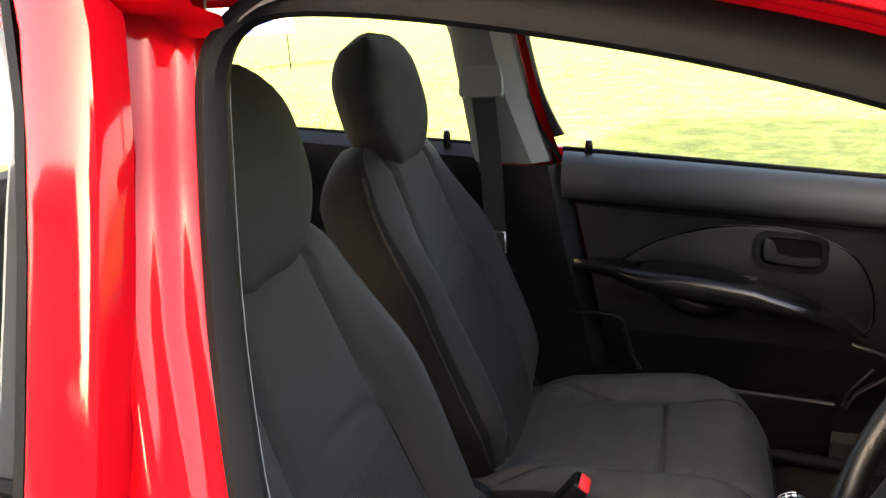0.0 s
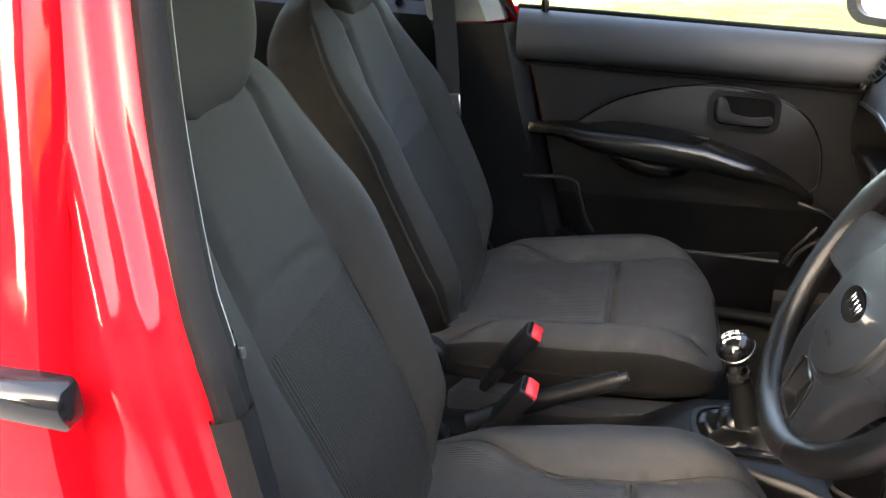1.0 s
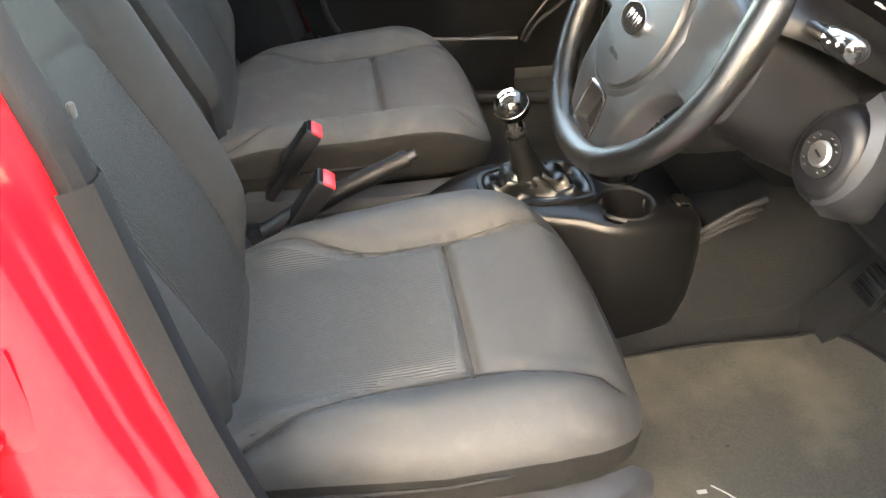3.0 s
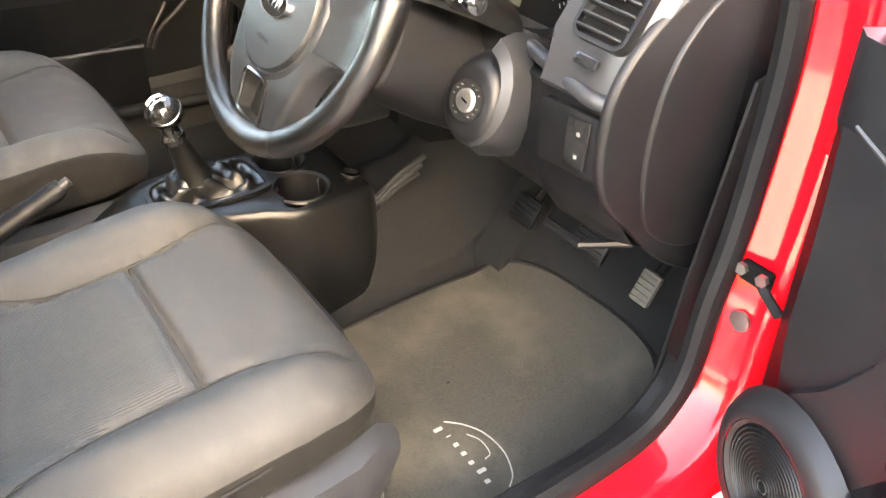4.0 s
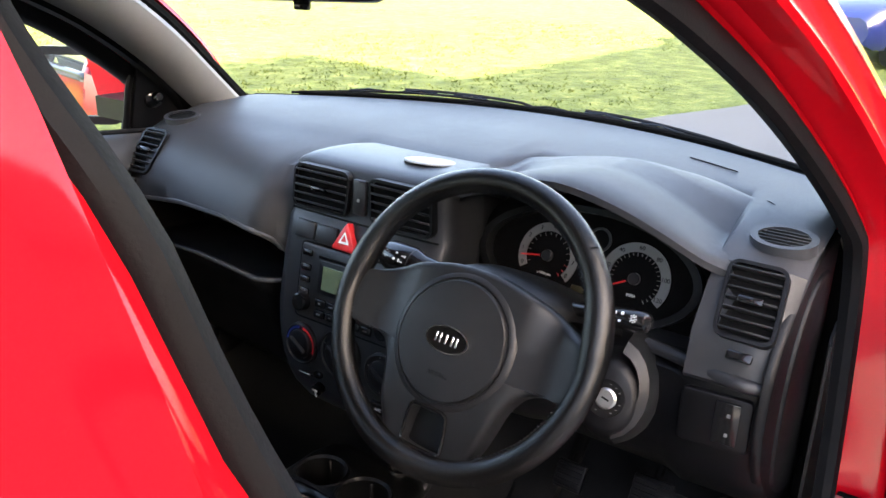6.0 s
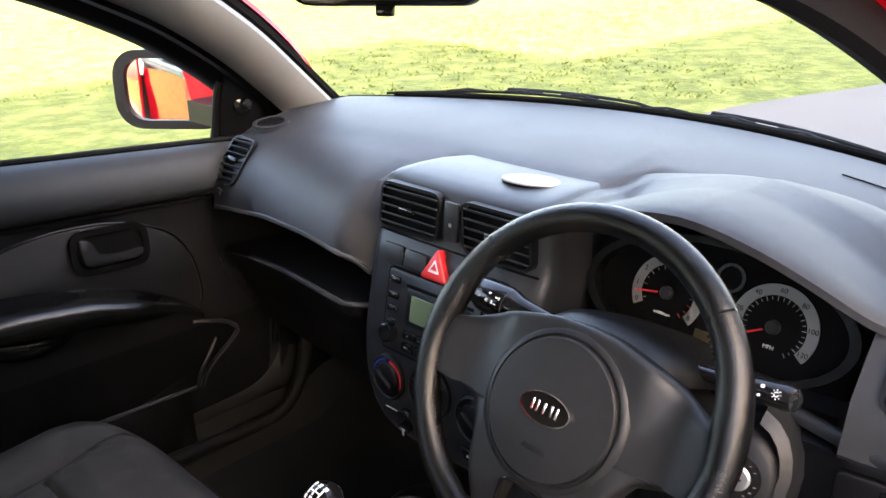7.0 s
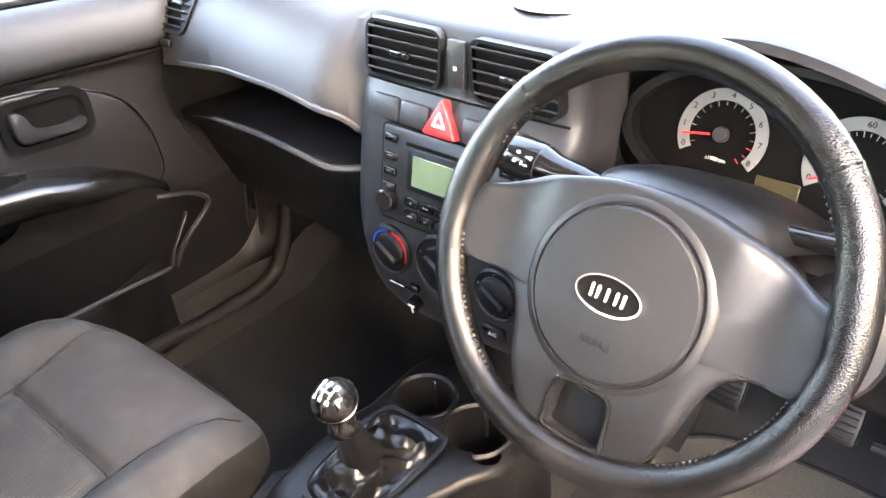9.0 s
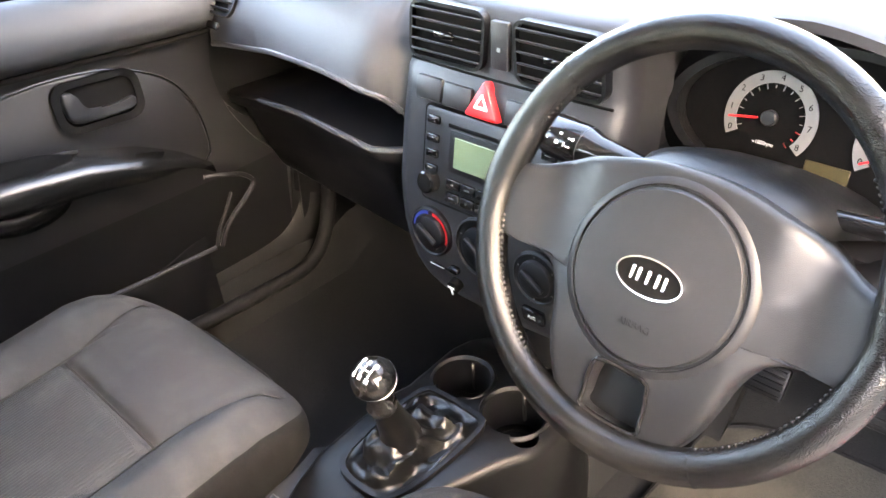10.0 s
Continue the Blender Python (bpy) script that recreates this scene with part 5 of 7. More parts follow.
def seat(y0, dx, recline, name, label, outer):
    t = thing(name, label, "car seat", (-0.25 + dx, y0, 0.24), "front seats")
    # cushion
    xs = [-0.57, -0.56, -0.54, -0.52, -0.50, -0.48, -0.46] + [-0.44 + 0.006 * k for k in range(38)] + [-0.214, -0.210, -0.207, -0.204, -0.2015, -0.2, -0.1985, -0.196, -0.193, -0.190, -0.186] + [-0.18 + 0.006 * k for k in range(13)] + [-0.105, -0.085, -0.068, -0.052, -0.038, -0.026, -0.016, -0.008, -0.003, 0.0]
    rows, n = [], 128
    for x in xs:
        hw = interp(x, [(-0.57, 0.19), (-0.4, 0.225), (-0.25, 0.246), (-0.14, 0.248), (-0.09, 0.240), (-0.06, 0.228), (-0.03, 0.205), (-0.012, 0.178), (0.0, 0.14)])
        zc = interp(x, [(-0.57, 0.422), (-0.30, 0.440), (-0.15, 0.452), (-0.06, 0.448), (0.0, 0.428)])
        top = interp(x, [(-0.57, 0.045), (-0.48, 0.058), (-0.15, 0.060), (-0.06, 0.056), (-0.03, 0.046), (-0.012, 0.030), (0.0, 0.012)])
        bot = interp(x, [(-0.57, 0.08), (-0.1, 0.10), (-0.03, 0.09), (0.0, 0.04)])
        row = []
        for k in range(n):
            u, h = cushion_point(x, 2 * math.pi * k / n, hw, top, bot)
            row.append((x + dx, y0 + u, zc + h))
        rows.append(row)
    # cushion tops use paler cloth than the backrests, to look more lit
    cu = part("cushion", loft([q[2:56 if y0 > 0 else 63] for q in rows]), LITDUSTCLOTH if y0 > 0 else LITWORNCLOTH, t, "charcoal cloth seat cushion", 60)
    ends = []
    for ring in (rows[0], rows[-1]):
        c = sum((Vector(p) for p in ring), Vector()) / n
        ends.append(loft([ring, [c.lerp(Vector(p), 0.02) for p in ring]], True))
    # the cushion's sides take the darkened cloth, so their shade is painted
    part("cushion_side", join(loft([q[55 if y0 > 0 else 62:] + q[:3] for q in rows]), *ends), SHADECLOTH, t, "cushion side, cloth darkened as shade", 60)
    # ribbed insert, laid just over the cushion between its seams
    rows = []
    for i in range(22):
        x = -0.470 + 0.01245 * i
        hw, zc, top = interp(x, [(-0.57, 0.19), (-0.4, 0.225), (-0.25, 0.246), (-0.14, 0.248)]), interp(x, [(-0.57, 0.422), (-0.30, 0.440), (-0.15, 0.452)]), interp(x, [(-0.57, 0.045), (-0.48, 0.058), (-0.15, 0.060)])
        row = []
        for k in range(21):
            u = (seam_u(x) - 0.008) * (k - 10) / 10
            c = abs(u) / hw
            a = math.acos(math.copysign(c ** 2, u))
            _, h = cushion_point(x, a, hw, top, 0.1, False)
            row.append((x + dx, y0 + u, zc + h + 0.002 * (1 - (abs(k - 10) / 10) ** 4) - (0.004 if k in (0, 20) or i in (0, 21) else 0)))
        rows.append(row)
    part("cushion_insert", loft(rows), LITDUSTRIB if y0 > 0 else LITWORNRIB, cu, "ribbed cloth insert")
    # smooth roll of cloth in front of the backrest
    rows = []
    for i in range(6):
        x = -0.522 + 0.0105 * i
        hw, zc, top = cushion_frame(x)
        row = []
        for k in range(21):
            u = 0.165 * (k - 10) / 10
            a = math.acos(math.copysign((abs(u) / hw) ** 2, u))
            _, h = cushion_point(x, a, hw, top, 0.1, False)
            row.append((x + dx, y0 + u, zc + h + 0.010 * math.sin(math.pi * i / 5) ** 0.6 - 0.001))
        rows.append(row)
    part("rear_roll", loft(rows), LITWORNCLOTH, cu, "smooth cloth roll at the rear of the cushion", 60)
    for s in (-1, 1):
        pts = []
        for i in range(30):
            x = -0.47 + 0.44 * i / 29
            hw, zc, top = cushion_frame(x)
            u = s * seam_u(x)
            a = math.acos(max(-1, min(1, math.copysign((abs(u) / hw) ** 2, u))))
            _, h = cushion_point(x, a, hw, top, 0.1, False)
            pts.append((x + dx, y0 + u, zc + h - 0.0055))
        part("seam", tube(pts, 0.0012, 5), FABRIC, cu, "dark sewn seam")
    pts = []
    for i in range(21):
        u = seam_u(-0.2) * (i / 10 - 1)
        hw, zc, top = cushion_frame(-0.2)
        a = math.acos(math.copysign((abs(u) / hw) ** 2, u))
        _, h = cushion_point(-0.2, a, hw, top, 0.1)
        pts.append((-0.2 + dx, y0 + u, zc + h + 0.0002))
    part("seam", tube(pts, 0.0016, 5), FABRIC, cu, "dark sewn seam")
    # welt round the nose of the cushion
    pts = []
    for k in range(41):
        q = -1 + 2 * k / 40
        xx = -0.006 - 0.19 * abs(q) ** 3.2
        hw = interp(xx, [(-0.25, 0.246), (-0.14, 0.248), (-0.09, 0.240), (-0.06, 0.228), (-0.03, 0.205), (-0.012, 0.178), (0.0, 0.14)])
        zc = interp(xx, [(-0.30, 0.440), (-0.15, 0.452), (-0.06, 0.448), (0.0, 0.428)])
        pts.append((xx + dx + 0.003, y0 + hw * spow(q, 0.55) * 1.003, zc + 0.024 - 0.008 * (1 - abs(q))))
    part("welt", tube(pts, 0.0032, 6), RUBBER, cu)
    for s in (-1, 1):
        pts = []
        for i in range(16):
            xx = -0.19 - 0.27 * i / 15
            hw, zc, _ = cushion_frame(xx)
            pts.append((xx + dx, y0 + s * hw * 1.002, zc + 0.024 - 0.010 * i / 15))
        part("welt", tube(pts, 0.0030, 6), RUBBER, cu)
    # backrest
    b0 = Vector((-0.512 + dx, y0, 0.462))
    up, fw = Vector((-math.sin(recline), 0, math.cos(recline))), Vector((math.cos(recline), 0, math.sin(recline)))
    rows, n = [], 136
    vs = [-0.03, -0.02, 0.0] + [0.005 * k for k in range(1, 115)] + [0.58, 0.59, 0.60, 0.61, 0.62, 0.63, 0.637, 0.64]
    for v in vs:
        hw = interp(v, BACK_HW)
        row = []
        for k in range(n):
            u, vv, w = back_point(hw, v, 2 * math.pi * k / n)
            row.append(b0 + up * vv + fw * w + Vector((0, u, 0)))
        rows.append(row)
    bk = part("backrest", loft([q[7:57 if y0 > 0 else 62] for q in rows]), FABRIC, t, "charcoal cloth backrest with side bolsters", 60)
    ends = []
    for ring in (rows[0], rows[-1]):
        c = sum(ring, Vector()) / n
        ends.append(loft([ring, [c.lerp(p, 0.02) for p in ring]], True))
    # shade on the backrest's flanks comes from the darkened cloth
    part("backrest_shell", join(loft([q[56 if y0 > 0 else 61:] + q[:8] for q in rows]), *ends), SHADECLOTH, t, "backrest sides and back, cloth darkened as shade", 60)
    rows = []
    for i in range(30):
        v = 0.02 + 0.0112 * i
        hw = interp(v, BACK_HW)
        row = []
        for k in range(21):
            u = (0.110 - 0.02 * ease(v, 0.3, 0.6)) * (k - 10) / 10
            a = math.acos(math.copysign((abs(u) / hw) ** (1 / 0.55), u))
            _, vv, w = back_point(hw, v, a, False)
            row.append(b0 + up * vv + fw * (w + 0.002 - (0.005 if k in (0, 20) or i in (0, 29) else 0)) + Vector((0, u, 0)))
        rows.append(row)
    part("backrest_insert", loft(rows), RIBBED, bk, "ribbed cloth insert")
    for s in (-1, 1):
        pts = []
        for i in range(40):
            v = 0.03 + 0.58 * i / 39
            hw = interp(v, BACK_HW)
            u = s * (0.118 - 0.03 * ease(v, 0.3, 0.6))
            a = math.acos(math.copysign((abs(u) / hw) ** (1 / 0.55), u))
            _, vv, w = back_point(hw, v, a)
            pts.append(b0 + up * vv + fw * (w + 0.0003) + Vector((0, u, 0)))
        part("seam", tube(pts, 0.0016, 5), DARK, bk, "dark sewn seam")
    for s in (-1, 1):
        pts = []
        for i in range(26):
            v = 0.03 + 0.56 * i / 25
            hw = interp(v, BACK_HW)
            a = math.acos(min(1, 0.965) ** (1 / 0.55))
            u, vv, w = back_point(hw, v, a if s > 0 else math.pi - a, False)
            pts.append(b0 + up * vv + fw * (w + 0.0005) + Vector((0, u, 0)))
        part("welt", tube(pts, 0.0026, 6), FABRIC, bk)
    # head restraint on two posts
    h0 = b0 + up * 0.694 + fw * 0.042
    rows = []
    for i in range(17):
        q = -1 + 2 * i / 16
        hz = 0.124 * q
        e = (1 - abs(q) ** 3.0) ** 0.45 if abs(q) < 1 else 0.06
        hw = max(0.01, (0.132 - 0.012 * (q + 1) / 2 - 0.030 * ease(-q, 0.1, 1.0) - 0.02 * ease(q, 0.4, 1)) * max(e, 0.06))
        th = max(0.006, (0.055 + 0.004 * q) * max(e, 0.1))
        row = []
        for k in range(32):
            a = 2 * math.pi * k / 32
            w = th * spow(math.sin(a), 0.62) + 0.014 * (math.cos(a) ** 2)
            row.append(h0 + up * hz + fw * (w - 0.016 * 0.3 + 0.012 * q) + Vector((0, hw * spow(math.cos(a), 0.58), 0)))
        rows.append(row)
    hd = part("head_restraint", loft(rows, True, True), FABRIC, t, "rounded charcoal cloth head restraint", 60)
    for s in (-1, 1):
        p = b0 + up * 0.60 + Vector((0, s * 0.045, 0))
        part("post", tube([p, p + up * 0.09], 0.006, 10), CHROME, hd, "steel head restraint post")
        part("post_guide", lathe([(0.011, 0), (0.011, 0.012), (0.008, 0.016)], 16, Matrix.Translation(b0 + up * 0.636 + Vector((0, s * 0.045, 0))) @ Matrix.Rotation(-recline, 4, "Y")), GLOSS, hd)
    # plastic side cover, recliner and rails
    for s in (outer, -outer):
        yy = y0 + s * 0.245
        rows = []
        for x, lo, hi, bul in ((-0.47, 0.30, 0.40, 0.0), (-0.44, 0.285, 0.43, 0.018), (-0.36, 0.28, 0.428, 0.028), (-0.2, 0.285, 0.422, 0.032), (-0.08, 0.30, 0.420, 0.030), (-0.03, 0.32, 0.412, 0.018), (-0.005, 0.34, 0.392, 0.004)):
            sh = -0.03 * ease(x, -0.12, -0.01)
            rows.append([(x + dx, yy + s * (-0.02 + sh), lo), (x + dx, yy + s * (bul * 0.8 + sh), lo + 0.006), (x + dx, yy + s * (bul + 0.004 + sh), (lo + hi) / 2), (x + dx, yy + s * (bul * 0.7 + sh), hi - 0.006), (x + dx, yy + s * (-0.01 + sh), hi)])
        part("side_cover", loft(rows, False, False), PANEL, t, "black plastic seat side cover", 50)
        part("rail", rbox((-0.25 + dx, y0 + s * 0.19, 0.262), (0.46, 0.035, 0.045), 0.004, 1), STEEL, t)
        part("recliner", lathe([(0.042, -0.014), (0.042, 0.008), (0.036, 0.014), (0, 0.014)], 28, frame_of((-0.515 + dx, y0 + s * 0.222, 0.455), (1, 0, 0), (0, 0, 1)) if s < 0 else frame_of((-0.515 + dx, y0 + s * 0.222, 0.455), (-1, 0, 0), (0, 0, 1))), PLASTIC, t, "round black recliner cover")
    part("underframe", rbox((-0.26 + dx, y0, 0.315), (0.40, 0.36, 0.06), 0.01, 2), DARK, t)
    return t


driver_seat = seat(-0.330, 0.0, radians(18.5), "driver_seat", "charcoal cloth driver's seat with dusty worn bolsters", -1)
passenger_seat = seat(0.330, -0.053, radians(20.3), "passenger_seat", "charcoal cloth passenger seat with stained cushion", 1)

# rear bench
bench = thing("rear_bench", "charcoal cloth rear bench seat", "car seat", (-1.25, 0, 0.35))
rows = []
for x, z, d in ((-1.48, 0.44, 0.06), (-1.40, 0.50, 0.08), (-1.15, 0.515, 0.10), (-1.03, 0.50, 0.09), (-0.99, 0.46, 0.05)):
    rows.append([(x, 0.60 * k / 8, z + 0.012 * math.cos(k * math.pi / 4)) for k in range(-8, 9)] + [(x, 0.60 * k / 8, z - d * 1.6) for k in range(8, -9, -1)])
part("cushion", loft(rows, True, True), FABRIC, bench, "charcoal cloth bench cushion")
rows = []
for v in (0.0, 0.1, 0.25, 0.42, 0.52, 0.55):
    x, z = -1.44 - 0.36 * v, 0.47 + v * 0.93
    rows.append([(x + 0.07 - 0.04 * (v > 0.5) + 0.01 * math.cos(k * math.pi / 4), 0.60 * k / 8, z) for k in range(-8, 9)] + [(x - 0.05, 0.60 * k / 8, z) for k in range(8, -9, -1)])
part("backrest", loft(rows, True, True), FABRIC, bench, "charcoal cloth bench backrest")

# ---- centre console, levers, pedals, mat ----
console = thing("centre_console", "charcoal plastic centre console with two cup holders", "console", (0.0, 0, 0.24))
ST = [(-0.60, 0.0, 0.070, 0.36), (-0.52, 0.0, 0.074, 0.385), (-0.40, 0.0, 0.074, 0.392), (-0.28, 0.0, 0.074, 0.40), (-0.19, -0.002, 0.076, 0.415), (-0.14, -0.004, 0.080, 0.445), (-0.10, -0.006, 0.085, 0.458), (-0.04, -0.010, 0.090, 0.462), (0.03, -0.020, 0.102, 0.460),
      (0.06, -0.030, 0.108, 0.457), (0.08, -0.031, 0.112, 0.455), (0.10, -0.030, 0.113, 0.453), (0.16, -0.022, 0.112, 0.448), (0.195, -0.021, 0.106, 0.444), (0.22, -0.02, 0.094, 0.438), (0.235, -0.02, 0.08, 0.42), (0.24, -0.02, 0.075, 0.36), (0.26, -0.02, 0.075, 0.24)]
rows = []
for x, yc, w, z in ST:
    lo = 0.235
    rows.append([(x, yc - w - 0.012, lo), (x, yc - w - 0.004, (lo + z) / 2), (x, yc - w, z - 0.016), (x, yc - w + 0.004, z - 0.005), (x, yc - w + 0.012, z), (x, yc - w * 0.5, z), (x, yc, z), (x, yc + w * 0.5, z), (x, yc + w - 0.012, z), (x, yc + w - 0.004, z - 0.005), (x, yc + w, z - 0.016), (x, yc + w + 0.004, (lo + z) / 2), (x, yc + w + 0.012, lo)])
body = loft(rows, True, True)
cups = [(0.111, -0.074, 0.044), (0.117, 0.025, 0.042)]
for cx, cy, cr in cups:
    body = carve(body, lathe([(cr, 0.375), (cr, 0.6)], 40, Matrix.Translation((cx, cy, 0))))
body = carve(body, lathe([(0.019, 0.405), (0.019, 0.6)], 24, Matrix.Translation((0.082, -0.113, 0))))
body = carve(body, lathe([(0.038, 0.33), (0.038, 0.6)], 32, Matrix.Translation((-0.535, -0.012, 0))))
part("console_body", body, CONSOLE, console, "charcoal grained console body", 40)
for cx, cy, cr in cups + [(-0.535, -0.012, 0.038)]:
    z = interp(cx, [(a, d) for a, _, _, d in ST])
    c = part("cup_holder", lathe([(cr - 0.001, z - 0.06), (cr - 0.001, z - 0.001), (cr + 0.003, z + 0.003), (cr + 0.006, z + 0.001), (cr + 0.007, z - 0.002)], 40, Matrix.Translation((cx, cy, 0)), False), PLASTIC, console, "round black cup holder")
    for k in range(3):
        a = radians(20 + 120 * k)
        part("cup_rib", rbox(((cr - 0.004) * math.cos(a), (cr - 0.004) * math.sin(a), z - 0.03), (0.006, 0.005, 0.05), 0.002, 1, Matrix.Translation((cx, cy, 0))), CONSOLE, c)
    part("cup_base", lathe([(cr, z - 0.068), (cr - 0.006, z - 0.066), (cr - 0.012, z - 0.066), (cr - 0.014, z - 0.069), (0, z - 0.069)], 40, Matrix.Translation((cx, cy, 0)), False), DARK, c)
part("accessory_socket", lathe([(0.016, 0), (0.016, 0.006), (0.012, 0.007), (0.011, 0.002), (0, 0.002)], 24, Matrix.Translation((0.205, -0.07, 0.442)) @ Matrix.Rotation(radians(10), 4, "Y")), GLOSS, console)
for k in range(3):
    part("storage_rib", tube(smooth_path([(0.235, -0.10 + 0.01 * k, 0.40 - 0.022 * k), (0.28, -0.11 + 0.01 * k, 0.44 - 0.022 * k), (0.33, -0.11 + 0.01 * k, 0.46 - 0.022 * k)], 4), 0.005, 8), PANEL, console)

# gear lever with its leather gaiter
gear = thing("gear_lever", "black gear lever with a leather gaiter and white shift pattern", "gear lever", (-0.03, -0.01, 0.46))
gb = Vector((-0.022, -0.012, 0.462))
sh = [(q.x, q.y) for q in smooth_path([Vector((x, y, 0)) for x, y in ((-0.088, 0.0), (-0.078, 0.040), (-0.03, 0.054), (0.04, 0.056), (0.078, 0.050), (0.086, 0.030), (0.086, -0.030), (0.078, -0.050), (0.04, -0.056), (-0.03, -0.054), (-0.078, -0.040))], 4, True)]
part("gaiter_frame", ring_plate([(x * 1.06, y * 1.08) for x, y in sh], [(x * 0.98, y * 0.97) for x, y in sh], -0.003, 0.006, Matrix.Translation(gb)), PLASTIC, gear, "black gaiter frame")
knob_c = Vector((-0.067, -0.018, 0.610))
rows = []
for i in range(17):
    t = i / 16
    f = 0.97 - 0.70 * t
    cen = gb.lerp(Vector((-0.038, -0.012, 0.462)), t)
    row = []
    for j, (x, y) in enumerate(sh):
        a = 2 * math.pi * j / len(sh)
        w = math.sin(math.pi * min(1, 1.1 * t))
        fold = 1 + 0.10 * w * math.sin(4 * a + 6 * t + 1)
        zz = 0.003 + 0.030 * t ** 1.5 + w * (0.011 * math.sin(3 * a + 8 * t) + 0.006 * math.sin(7 * a - 9 * t) + 0.003 * math.sin(13 * a + 20 * t))
        row.append(cen + Vector((x * f * fold, y * f * fold, zz)))
    rows.append(row)
part("gaiter", loft(rows, True), GAITER, gear, "creased black leather gaiter", 75)
part("sleeve", tube(smooth_path([(-0.0605, -0.017, 0.574), (-0.054, -0.015, 0.551), (-0.046, -0.013, 0.523), (-0.038, -0.012, 0.497), (-0.035, -0.012, 0.476)], 4), [0.0150 + 0.0165 * (k / 16) ** 1.6 for k in range(17)], 20), GAITER, gear, "black leather sleeve round the lever")
part("collar", lathe([(0.0185, 0), (0.0190, 0.008), (0.0165, 0.012), (0.0145, 0.02), (0.0135, 0.028)], 24, Matrix.Translation((-0.0595, -0.016, 0.560)) @ Matrix.Rotation(radians(-12), 4, "Y"), False), GLOSS, gear, "glossy black lever collar")
prof = [(0.0, -0.027)] + [(0.0275 * math.cos(radians(a)) * (1 if a > -20 else 0.98), 0.0262 * math.sin(radians(a))) for a in range(-75, 86, 10)] + [(0.0, 0.0262)]
kn = part("knob", lathe(prof, 36, Matrix.Translation(knob_c) @ Matrix.Rotation(radians(-14), 4, "Y"), False), GLOSS, gear, "glossy black round gear knob")
KT = Matrix.Translation(knob_c) @ Matrix.Rotation(radians(-26), 4, "Y")


def on_knob(x, y, w, h):
    """A small raised bar that follows the top of the knob."""
    rows = []
    for i in range(4):
        row = []
        for j in range(4):
            px, py = x + w * (i / 3 - 0.5), y + h * (j / 3 - 0.5)
            pz = (max(0.0, 0.0279 ** 2 - px * px - py * py)) ** 0.5
            row.append(KT @ Vector((px, py, pz * 0.962)))
        rows.append(row)
    return solid(loft(rows), 0.0006)


for x, y, w, h in ((0, 0, 0.0018, 0.019), (0.0, 0.0095, 0.012, 0.0018), (0, 0, 0.012, 0.0018), (0, -0.0095, 0.012, 0.0018), (0.010, 0.010, 0.0055, 0.0045), (0.010, 0.0, 0.0055, 0.0045), (0.010, -0.010, 0.0055, 0.0045), (-0.010, 0.010, 0.0055, 0.0045), (-0.010, 0, 0.0055, 0.0045), (-0.010, -0.010, 0.0045, 0.0045)):
    part("shift_mark", on_knob(x, y, w, h), WHITE, kn)

part("knob_ring", tube([KT @ Vector((0.0268 * math.cos(a), 0.0268 * math.sin(a), -0.0015 + 0.0035 * math.cos(2 * a))) for a in [2 * math.pi * k / 40 for k in range(40)]], 0.0007, 6, True), STEEL, kn, "thin bright line round the knob")

hbrake = thing("handbrake", "black plastic handbrake lever between the seats", "handbrake", (-0.4, -0.016, 0.40))
part("lever", tube(smooth_path([(-0.46, -0.016, 0.418), (-0.40, -0.015, 0.453), (-0.33, -0.013, 0.487), (-0.27, -0.012, 0.513), (-0.226, -0.011, 0.533)], 5), [0.018] * 5 + [0.017] * 5 + [0.0155] * 5 + [0.0145] * 5 + [0.012], 16, flat=0.85), PLASTIC, hbrake, "black plastic lever grip")
part("release_button", tube([(-0.228, -0.011, 0.532), (-0.214, -0.010, 0.539)], 0.0075, 14), PANEL, hbrake, "grey release button")
part("boot", rbox((-0.44, -0.016, 0.402), (0.10, 0.05, 0.03), 0.01, 2), DARK, hbrake)

def buckle(name, root, top, lean):
    b = thing(name, "black seat belt buckle with a red button", "seat belt buckle", root, "seat belt buckles")
    a, c = Vector(root), Vector(top)
    d = (c - a).normalized()
    right = Vector((0, 1, 0))
    m = frame_of(c, right, d)
    part("case", rbox((0, -0.042, 0), (0.046, 0.086, 0.030), 0.006, 2, m), PLASTIC, b, "black buckle case")
    part("button", rbox((0, -0.003, 0.004), (0.040, 0.013, 0.020), 0.003, 2, m), REDPLASTIC, b, "red release button")
    part("slot", rbox((0, 0.001, -0.0095), (0.032, 0.004, 0.005), 0.001, 1, m), DARK, b)
    part("stalk", rbox((0, -0.115, 0), (0.034, 0.07, 0.018), 0.005, 2, m), PLASTIC, b)
    for k in range(3):
        part("stalk_rib", rbox((0, -0.088 - 0.014 * k, 0), (0.031, 0.005, 0.018), 0.002, 1, m), PLASTIC, b)
    return b


buckle("seat_belt_buckle", (-0.435, -0.098, 0.44), (-0.352, -0.090, 0.556), 0)
buckle("seat_belt_buckle", (-0.455, 0.085, 0.43), (-0.368, 0.080, 0.548), 0)


